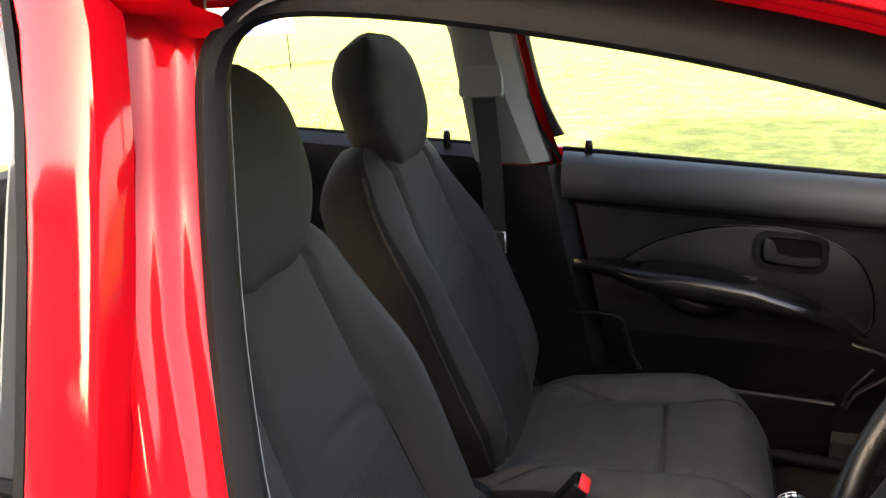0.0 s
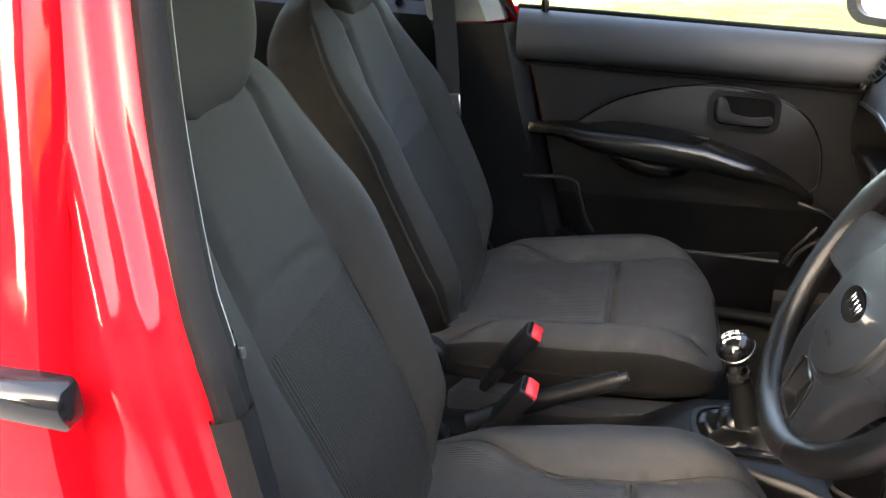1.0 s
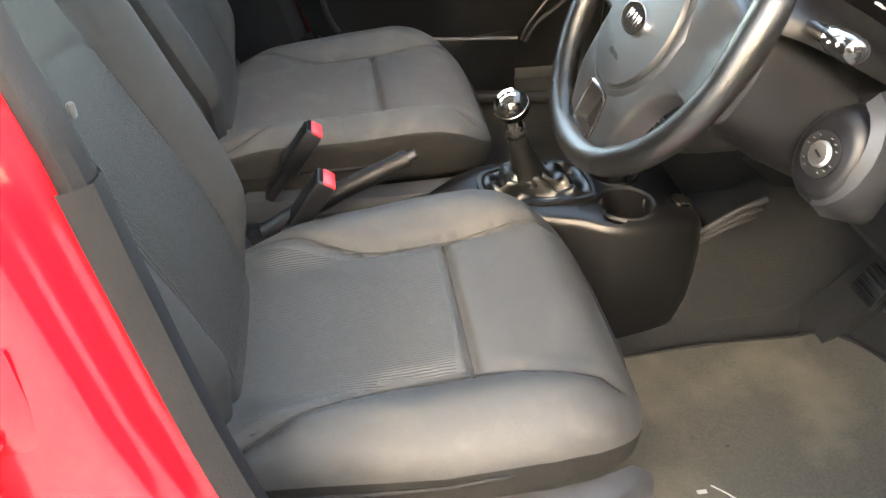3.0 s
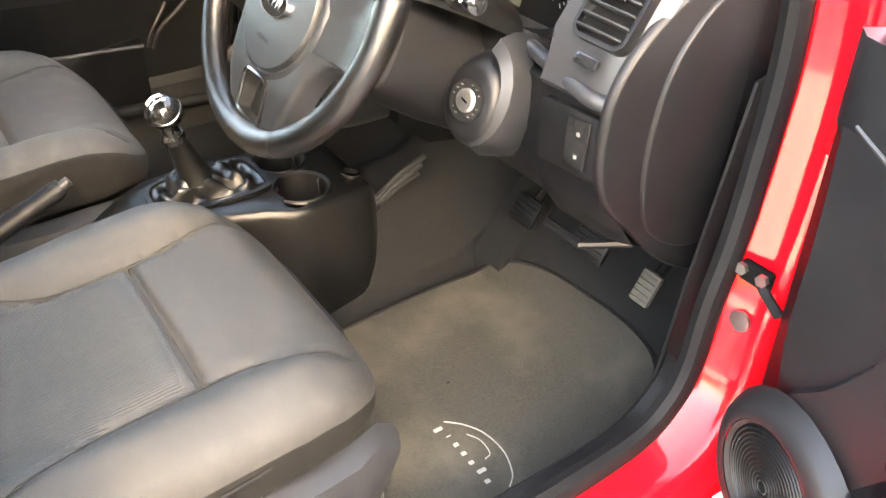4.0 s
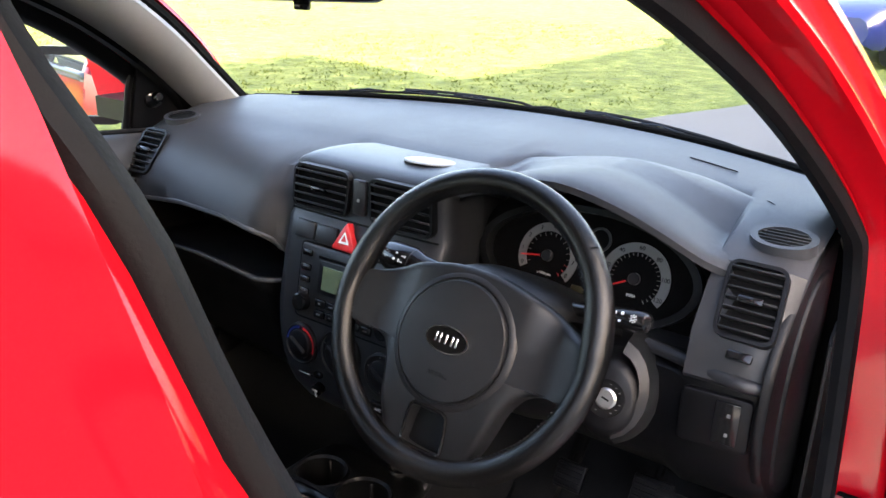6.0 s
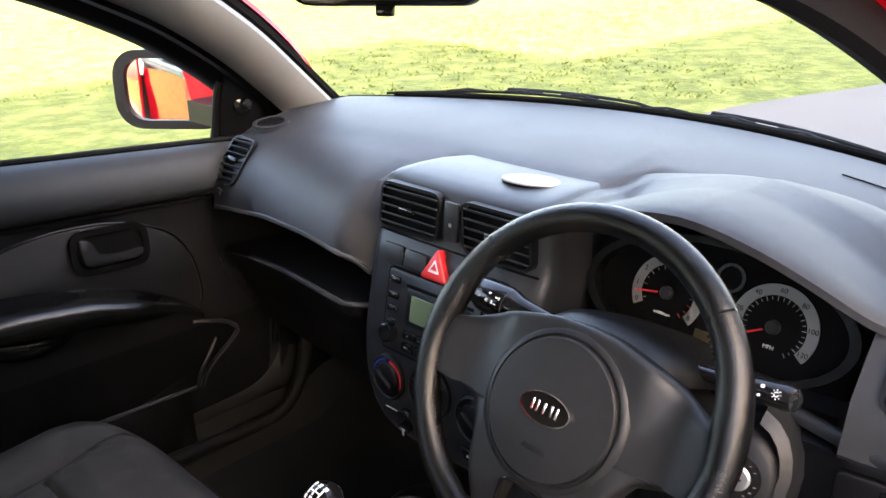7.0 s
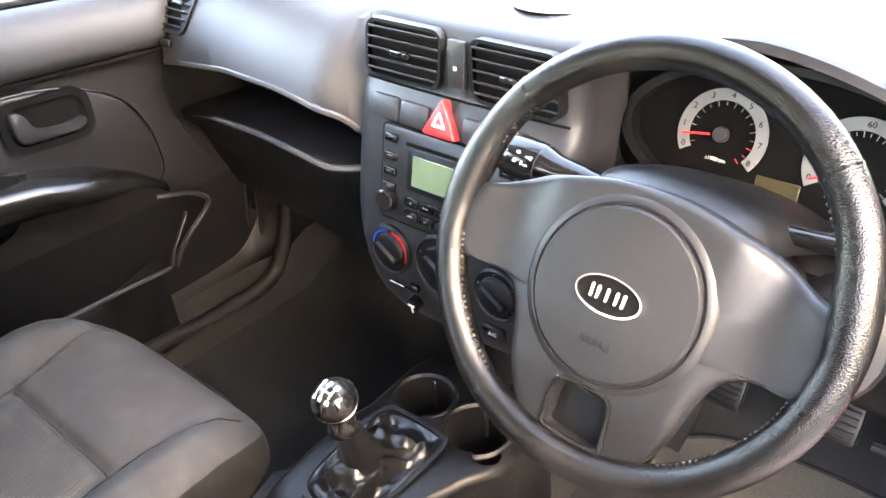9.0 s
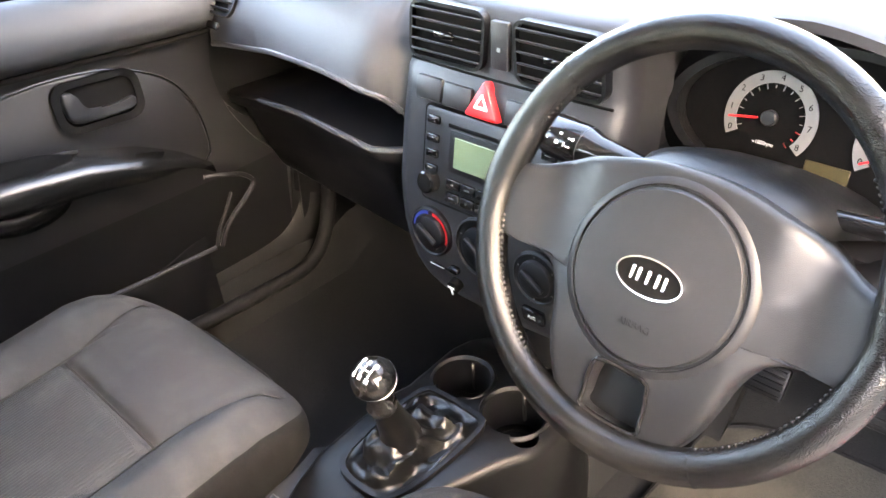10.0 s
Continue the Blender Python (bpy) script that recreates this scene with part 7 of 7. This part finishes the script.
    # outside mirror
    arm = P("mirror_housing", loft([[(0.335 + dx2 + 0.45 * (0.985 - y), y, 0.972 + dz) for dx2, dz in [(0.075 * w2 * max(0, math.cos(a)) - 0.004, 0.082 * h2 * math.sin(a)) for a in [math.radians(q) for q in range(-90, 91, 15)]]] + [(0.325 + 0.45 * (0.985 - y), y, 0.972 + 0.082 * h2 * math.sin(math.radians(q))) for q in (60, 30, 0, -30, -60)]
                                       for y, w2, h2 in ((0.862, 0.5, 0.72), (0.877, 0.8, 0.88), (0.915, 1.0, 0.98), (0.985, 1.0, 1.0), (1.055, 0.9, 0.94), (1.09, 0.65, 0.76), (1.105, 0.3, 0.45))], True, True), RED, None, "red door mirror housing", 50)
    gm = frame_of((0.318, 0.985, 0.972), (0.61, -0.79, 0), (0.05, 0.02, 1))
    P("mirror_rim", ring_plate(outline(0.262, 0.176, 0.060, 6), outline(0.212, 0.138, 0.046, 6), -0.010, 0.012, gm), PLASTIC, arm, "black mirror rim")
    P("mirror_glass", plate(outline(0.218, 0.144, 0.048, 6), -0.004, 0.003, 0, gm), MIRRORGLASS, arm, "silvered mirror glass")
    P("mirror_arm", loft([[(0.29, y, 0.92), (0.36, y, 0.92), (0.37, y, 0.965), (0.29, y, 0.965)] for y in (0.70, 0.78, 0.87)], True, True), PLASTIC, arm, "black mirror arm")
    return t


front_door("passenger_door", "closed red passenger door with black grained trim", False)
HINGE, OPEN = Vector((0.425, -0.755, 0)), radians(68)
XF[0] = Matrix.Translation(HINGE) @ Matrix.Rotation(OPEN, 4, "Z") @ Matrix.Translation(-HINGE)
front_door("driver_door", "open red driver's door with grey-black trim", True)
XF[0] = Matrix.Identity(4)

# door check strap and striker bolts on the front jamb
strap = thing("door_check", "greasy steel door check strap on the red jamb", "door check", (0.353, -0.732, 0.597))
part("bracket", rbox((0.381, -0.722, 0.580), (0.012, 0.042, 0.026), 0.004, 2), DARK, strap)
part("strap", tube([(0.374, -0.728, 0.582), (0.373, -0.748, 0.566), (0.376, -0.766, 0.550)], 0.006, 8, flat=0.5), RUBBER, strap)
for dy in (-0.018, 0.018):
    part("bolt", lathe([(0.008, 0), (0.008, 0.006), (0, 0.007)], 6, frame_of((0.375, -0.720 + dy * 0.8, 0.584), (0, -1, 0), (0, 0, 1))), STEEL, strap)
plug = part("jamb_plug", lathe([(0.015, 0), (0.014, 0.004), (0.006, 0.005), (0, 0.005)], 20, frame_of((0.377, -0.722, 0.512), (0, -1, 0), (0, 0, 1))), STEEL, car, "grey jamb plug")

# upper hinge of the driver's door
hg = part("door_hinge", rbox((0.416, -0.744, 0.78), (0.030, 0.022, 0.075), 0.006, 2), RED, car, "red painted front door hinge")
for dz in (-0.02, 0.02):
    part("bolt", lathe([(0.009, 0), (0.009, 0.003), (0.006, 0.004), (0.006, 0.010), (0, 0.011)], 6, frame_of((0.404, -0.746, 0.78 + dz), (0, -1, 0), (0, 0, 1))), RED, hg)

# rear doors
def rear_door(name, label, mirror):
    sgn = -1 if mirror else 1
    t = thing(name, label, "car door", (-0.9, sgn * 0.70, 0.30), "rear doors")

    def P(nm, bm, m, lab="", sharp=40, parent=None):
        return part(nm, bm, m, parent or t, lab, sharp, mirror)

    def front(z):
        return interp(z, [(0.27, -0.575), (0.5, -0.575), (0.80, -0.572), (0.93, -0.570), (0.97, -0.571), (1.08, -0.577), (1.16, -0.583), (1.284, -0.597), (1.38, -0.63)])

    D = 0.062
    rows = []
    for z in (0.27, 0.36, 0.50, 0.65, 0.80, 0.90, 0.955):
        y = yside(z) + D - 0.012 * ((z - 0.62) / 0.3) ** 2 * (z < 0.9)
        x0, x1 = front(z), interp(z, [(0.27, -1.12), (0.65, -1.12), (0.95, -1.30)])
        rows.append([(x0 + 0.003, y - 0.035, z), (x0 + 0.002, y - 0.008, z), (x0, y - 0.002, z), (x0 - 0.006, y, z)] + [(x0 - 0.006 + (x1 - x0) * k / 8, y, z) for k in range(1, 9)])
    P("outer_skin", solid(loft(rows), 0.006), RED, "glossy red rear door skin")
    # window frame of the door: front post, header
    rows = []
    for z in (0.95, 1.02, 1.09, 1.16, 1.23, 1.30, 1.37, 1.42):
        y, x0 = yside(z) + D, front(z)
        rows.append([(x0 + 0.003, y - 0.035, z), (x0 + 0.002, y - 0.008, z), (x0, y - 0.002, z), (x0 - 0.006, y, z), (x0 - 0.050, y + 0.003, z), (x0 - 0.055, y, z), (x0 - 0.058, y - 0.006, z), (x0 - 0.058, y - 0.02, z)])
    P("window_post", solid(loft(rows), 0.004), RED, "glossy red window post")
    P("post_trim", loft([[(front(z) - 0.058, yside(z) + D - 0.002, z), (front(z) - 0.068, yside(z) + D - 0.004, z), (front(z) - 0.070, yside(z) + D - 0.02, z)] for z in (0.96, 1.05, 1.15, 1.25, 1.34)]), RUBBER, "black glass channel")
    rows = []
    for k in range(9):
        x = -0.66 - 0.66 * k / 8
        z = 1.335 - 0.02 * (k / 8) ** 2
        rows.append([(x, yside(z) + D, z), (x, yside(z + 0.05) + D, z + 0.05), (x, yside(z + 0.09) + 0.05, z + 0.09)])
    P("window_header", solid(loft(rows), 0.004), RED, "glossy red window header")
    bl = [(front(0.95) + 0.022 - 0.72 * k / 10, yside(0.95) + D + 0.004, 0.955 + 0.004 * k) for k in range(11)]
    bl = [(bl[0][0] + 0.004, bl[0][1], bl[0][2], 0.55), (bl[0][0] + 0.003, bl[0][1], bl[0][2], 0.85)] + [(*q, 1.0) for q in bl]
    P("belt_moulding", loft([[(x, y - 0.012, z + 0.014 * f), (x, y - 0.002 + 0.005 * f, z + 0.013 * f), (x, y + 0.009 * f, z + 0.006 * f), (x, y + 0.009 * f, z - 0.004 * f), (x, y + 0.003 * f, z - 0.017 * f), (x, y - 0.012, z - 0.017 * f)] for x, y, z, f in bl], True, True), GLOSS, "satin black belt moulding")
    g = P("window_glass", loft([[(front(z) - 0.066, yside(z) + D - 0.012, z), (-1.0, yside(z) + D - 0.012, z), (interp(z, [(0.95, -1.32), (1.34, -1.34)]), yside(z) + D - 0.012, z)] for z in (0.95, 1.05, 1.15, 1.25, 1.34)]), SIDEGLASS, "clear rear side window")
    g.visible_shadow = False
    # inside trim
    rows = []
    for k in range(9):
        x = -0.66 - 0.62 * k / 8
        zb = 0.985 - 0.075 * (x + 0.66)
        rows.append([(x, 0.668, zb - 0.01), (x, 0.655, zb + 0.003), (x, 0.628, zb - 0.02), (x, 0.620, zb - 0.07), (x, 0.63, zb - 0.11), (x, 0.645, 0.70), (x, 0.645, 0.50), (x, 0.655, 0.30)])
    P("trim_panel", solid(loft(rows), 0.005), PLASTIC, "black grained rear door trim")
    P("belt_strip", tube([(-0.66 - 0.62 * k / 10, 0.668, 0.987 + 0.075 * 0.62 * k / 10) for k in range(11)], 0.006, 8), RUBBER, "black rubber glass strip")
    P("lock_pin", lathe([(0.009, 0), (0.009, 0.022), (0.007, 0.034), (0, 0.036)], 14, Matrix.Translation((-0.745, 0.648, 0.988)), False), GLOSS, "black lock pin")
    return t


rear_door("rear_door", "closed red rear passenger door", False)
rear_door("rear_door", "closed red rear door with black belt moulding", True)

# hinge of the rear door on the centre pillar
leaf = part("hinge_leaf", rbox((-0.560, -0.704, 0.782), (0.060, 0.012, 0.095), 0.006, 2), RED, car, "red painted rear door hinge leaf")
for dz in (0.022, -0.022):
    part("bolt", lathe([(0.014, 0), (0.014, 0.003), (0.0095, 0.004), (0.0095, 0.010), (0, 0.011)], 6, frame_of((-0.568, -0.712, 0.780 + dz * 1.15), (1, 0, 0), (0, 0, 1))), RED, leaf, "red painted hinge bolt")

# passenger's seat belt on the pillar
belt = thing("seat_belt", "black seat belt hanging from a grey pillar loop", "seat belt", (-0.63, 0.60, 0.40))
yb = yside(1.15) - 0.055
lm = frame_of((-0.632, yb, 1.145), (-1, 0, 0), (0, 0.3, 1))
part("loop_cover", plate([(q.x, q.y) for q in smooth_path([Vector((x, y, 0)) for x, y in ((-0.044, -0.030), (-0.040, 0.012), (-0.026, 0.036), (0.026, 0.036), (0.040, 0.012), (0.044, -0.030), (0.03, -0.036), (-0.03, -0.036))], 4, True)], -0.008, 0.016, 0.006, lm), TRIMGREY, belt, "light grey belt loop cover")
part("webbing", solid(loft([[(-0.632 - 0.024, yside(z) - 0.060, z), (-0.632 + 0.024, yside(z) - 0.060, z)] for z in (1.12, 1.0, 0.9, 0.75, 0.6, 0.42)]), 0.002), WEBBING, belt, "black woven webbing")
part("tongue", rbox((-0.632, yside(0.78) - 0.066, 0.78), (0.05, 0.006, 0.05), 0.002, 1), STEEL, belt, "steel belt tongue")
# worn sill trim under the passenger's door
part("sill_trim", tube(smooth_path([(-0.30, 0.612, 0.335), (-0.08, 0.612, 0.325), (0.05, 0.612, 0.314), (0.17, 0.612, 0.306), (0.26, 0.612, 0.304), (0.303, 0.612, 0.322), (0.333, 0.612, 0.360), (0.352, 0.613, 0.41), (0.368, 0.616, 0.47), (0.385, 0.625, 0.54)], 6), 0.015, 12), RUBBER, car, "rounded charcoal sill trim")
# driver's belt on the other pillar
belt = thing("seat_belt", "black seat belt hanging beside the driver's seat", "seat belt", (-0.63, -0.60, 0.40))
part("webbing", solid(loft([[(-0.632 - 0.024, -yside(z) + 0.060, z), (-0.632 + 0.024, -yside(z) + 0.060, z)] for z in (1.12, 1.0, 0.9, 0.75, 0.6, 0.42)]), 0.002), WEBBING, belt, "black woven webbing")

# rear-view mirror
rvm = thing("rear_view_mirror", "black rear-view mirror below the roof", "mirror", (0.06, 0.0, 1.33))
mm = frame_of((0.09, 0.0, 1.240), (0.55, -0.83, 0), (0.10, 0.05, 1))
part("mirror_case", plate(outline(0.235, 0.062, 0.028, 6), -0.03, 0.008, 0.006, mm), GLOSS, rvm, "black mirror case")
part("mirror_glass", plate(outline(0.222, 0.050, 0.023, 6), 0.002, 0.0095, 0, mm), MIRRORGLASS, rvm)
part("dip_tab", rbox((0, -0.036, -0.004), (0.022, 0.014, 0.012), 0.003, 2, mm), GLOSS, rvm)
part("stem", tube([(0.105, 0, 1.25), (0.115, 0, 1.31), (0.09, 0, 1.405)], 0.010, 10), GLOSS, rvm)

# wipers lying at the foot of the windscreen
for y0, y1, lift in ((-0.42, 0.20, 0.0), (0.05, 0.58, 0.006)):
    w = thing("windscreen_wiper", "black windscreen wiper lying on the glass", "wiper", (screen_base(y0) + 0.05, y0, 0.96), "windscreen wipers")
    n = 14
    pts = [(screen_base(y0 + (y1 - y0) * k / n) + 0.030, y0 + (y1 - y0) * k / n, 0.963 + lift + 0.010 * math.sin(math.pi * k / n)) for k in range(n + 1)]
    part("blade", tube(pts, 0.0032, 6), RUBBER, w, "black rubber wiper blade")
    part("arm", tube([(screen_base(y0) + 0.07, y0 - 0.02, 0.955)] + [(x + 0.008, y, z + 0.006) for x, y, z in pts[1:9]], 0.0038, 6, flat=0.6), RUBBER, w, "black wiper arm")
    for k in (3, 6, 9):
        part("bridge", tube([Vector(pts[k]) + Vector((0.0, 0, 0.002)), Vector(pts[k + 1]) + Vector((0.004, 0, 0.005)), Vector(pts[k + 2]) + Vector((0, 0, 0.002))], 0.0026, 6), GLOSS, w)

# ---- outside ----
def ground_sheet():
    xs = sorted(set([-300, -120, -60, -35] + [-22 + 1.0 * k for k in range(50)] + [40, 60, 120, 300]))
    ysl = sorted(set([-300, -120, -60, -35] + [-22 + 1.0 * k for k in range(60)] + [50, 70, 120, 300]))
    return loft([[(x, y, 0.05 * noise.noise(Vector((x * 0.25, y * 0.25, 0))) * (1 if abs(y) > 3 or abs(x) > 4 else 0.0) - 0.012) for x in xs] for y in ysl])


ground = tagged(part("ground", ground_sheet(), GRASS), "mown grass, sunlit beyond the shade", "grass", kind="structure")
edge = [(-40, 3.0), (-8, 2.7), (0, 2.6), (5.0, 2.1), (7.0, 1.55), (9.0, 1.0), (14, -0.4), (40, -6)]
far = [(-40, -5.2), (-8, -4.6), (0, -4.6), (5.0, -4.6), (7.0, -5.4), (9.0, -5.8), (14, -7), (40, -14)]
rows = []
for k in range(9):
    rows.append([(a[0] + (b[0] - a[0]) * k / 8, a[1] + (b[1] - a[1]) * k / 8 + (0.10 * noise.noise(Vector((a[0] * 1.3, 0, 0))) if k == 0 else 0), 0.004) for a, b in zip([tuple(p[:2]) for p in smooth_path([(x, y, 0) for x, y in edge], 6)], [tuple(p[:2]) for p in smooth_path([(x, y, 0) for x, y in far], 6)])])
cut = next(i for i, q in enumerate(rows[0]) if q[0] > 3.0)
# this stretch is added as a reflector; its true surface is unknown
tagged(part("driveway", loft([q[:cut + 1] for q in rows]), BOUNCEGROUND), "driveway made pale to bounce light into the car", "road", kind="structure")
tagged(part("road", loft([q[cut:] for q in rows]), ASPHALT), "worn grey tarmac lane beyond the driveway", "road", kind="structure")

# tufts of grass where the windows look out
rng = random.Random(4)
verts, faces = [], []
for c in range(12500):
    clump = c < 700
    x = rng.uniform(-14 if clump else -11, 16)
    y = rng.uniform(2.4, 22 if clump else 15)
    lim = interp(x, edge)
    if y < lim + 0.05:
        continue
    for _b in range(16 if clump else 3):
        px, py, a = x + rng.gauss(0, 0.14 if clump else 0.03), y + rng.gauss(0, 0.06 if clump else 0.03), rng.uniform(0, 6.28)
        h = rng.uniform(0.008, 0.025) if clump else rng.uniform(0.004, 0.012)
        w = rng.uniform(0.006, 0.014)
        dx, dy = math.cos(a) * w, math.sin(a) * w
        i = len(verts)
        lean = rng.uniform(-0.04, 0.04)
        verts += [(px - dx, py - dy, -0.02), (px + dx, py + dy, -0.02), (px + lean, py + rng.uniform(-0.04, 0.04), h)]
        faces.append((i, i + 1, i + 2))
me = bpy.data.meshes.new("grass_tufts")
me.from_pydata(verts, [], faces)
me.materials.append(GRASS)
tagged(new("grass_tufts", me), "loose tufts of mown grass", "grass", kind="stuff")

# an unseen house, added to shade the car; its blocks also limit sky light
house = thing("house", "unseen brown house added to shade the car", "house", (1, -7, 0))
for x0, x1, y0, y1, eave, ridge in ((-16, -6.2, -12.0, -6.6, 3.8, 5.6), (-6.2, -3.8, -11.0, -7.0, 2.0, 2.6), (-3.2, 4.7, -13.7, -7.9, 4.9, 8.2), (4.7, 16, -13.7, -7.9, 4.2, 6.9)):
    part("wall", rbox(((x0 + x1) / 2, (y0 + y1) / 2, eave / 2), (x1 - x0, y1 - y0, eave), 0), RENDERWALL, house, "brown brick wall")
    rows = [[(x, y0 - 0.3, eave - 0.1), (x, (y0 + y1) / 2, ridge), (x, y1 + 0.3, eave - 0.1), (x, y1 + 0.3, eave - 0.25), (x, y0 - 0.3, eave - 0.25)] for x in (x0, x1)]
    part("roof", loft(rows, True, True), ROOFTILE, house, "brown tiled roof")

# a blue sign board standing in the grass
sign = thing("sign_board", "blue and white sign board in the grass", "sign", (-8.7, 13.2, 0))
sm = frame_of((-8.7, 13.2, 1.03), (0.8, 0.6, 0), (0, 0, 1))
part("board", rbox((0, 0, 0), (2.1, 0.62, 0.03), 0.005, 1, sm), WHITE, sign, "white board")
part("blue_band", rbox((0, -0.18, 0.012), (2.1, 0.24, 0.02), 0.003, 1, sm), BLUEPRINT, sign, "blue band with a row of white marks")
for k in range(8):
    part("board_mark", rbox((-0.35 + 0.16 * k, -0.18, 0.024), (0.11, 0.07, 0.004), 0, 1, sm), WHITE, sign)
for s in (-1, 1):
    part("leg", rbox((s * 0.9, -0.65, -0.03), (0.03, 0.75, 0.03), 0.004, 1, sm), RUBBER, sign)

# a dark blue car parked further along
other = thing("parked_car", "dark blue car parked on the driveway", "car", (13.5, 1.2, 0))
cm = Matrix.Translation((13.5, 1.3, 0)) @ Matrix.Rotation(radians(165), 4, "Z")
sec = []
for x, w, lo, hi in ((-2.05, 0.70, 0.35, 0.75), (-1.98, 0.78, 0.25, 0.88), (-1.5, 0.84, 0.22, 0.95), (-0.6, 0.86, 0.2, 0.96), (0.6, 0.86, 0.2, 0.96), (1.2, 0.85, 0.22, 0.92), (1.9, 0.78, 0.25, 0.78), (2.05, 0.68, 0.33, 0.66)):
    sec.append([cm @ Vector(p) for p in ((x, -w + 0.06, lo), (x, -w, lo + 0.12), (x, -w, (lo + hi) / 2), (x, -w + 0.05, hi - 0.05), (x, -w + 0.14, hi), (x, w - 0.14, hi), (x, w - 0.05, hi - 0.05), (x, w, (lo + hi) / 2), (x, w, lo + 0.12), (x, w - 0.06, lo))])
part("body", loft(sec, True, True), BLUEPAINT, other, "dark blue car body")
sec = []
for x, w, z in ((-1.75, 0.72, 0.94), (-1.35, 0.62, 1.38), (-0.9, 0.60, 1.46), (0.1, 0.60, 1.45), (0.5, 0.62, 1.36), (1.15, 0.74, 0.94)):
    sec.append([cm @ Vector(p) for p in ((x, -w - 0.05, min(z, 0.93)), (x, -w, z - 0.04), (x, -w + 0.1, z), (x, w - 0.1, z), (x, w, z - 0.04), (x, w + 0.05, min(z, 0.93)))])
part("cabin", loft(sec, False, True), GLOSS, other, "dark glazed cabin")
for x in (-1.3, 1.3):
    for y in (-0.75, 0.75):
        m = cm @ frame_of((x, y, 0.30), (1, 0, 0) if y < 0 else (-1, 0, 0), (0, 0, 1))
        wt = part("wheel", lathe([(0.2, -0.1), (0.29, -0.1), (0.3, -0.08), (0.3, 0.08), (0.29, 0.1), (0.2, 0.1)], 32, m, False), TYRE, other, "black tyre")
        part("rim", lathe([(0.2, 0.09), (0.05, 0.07), (0, 0.08)], 24, m, False), ALLOY, wt)
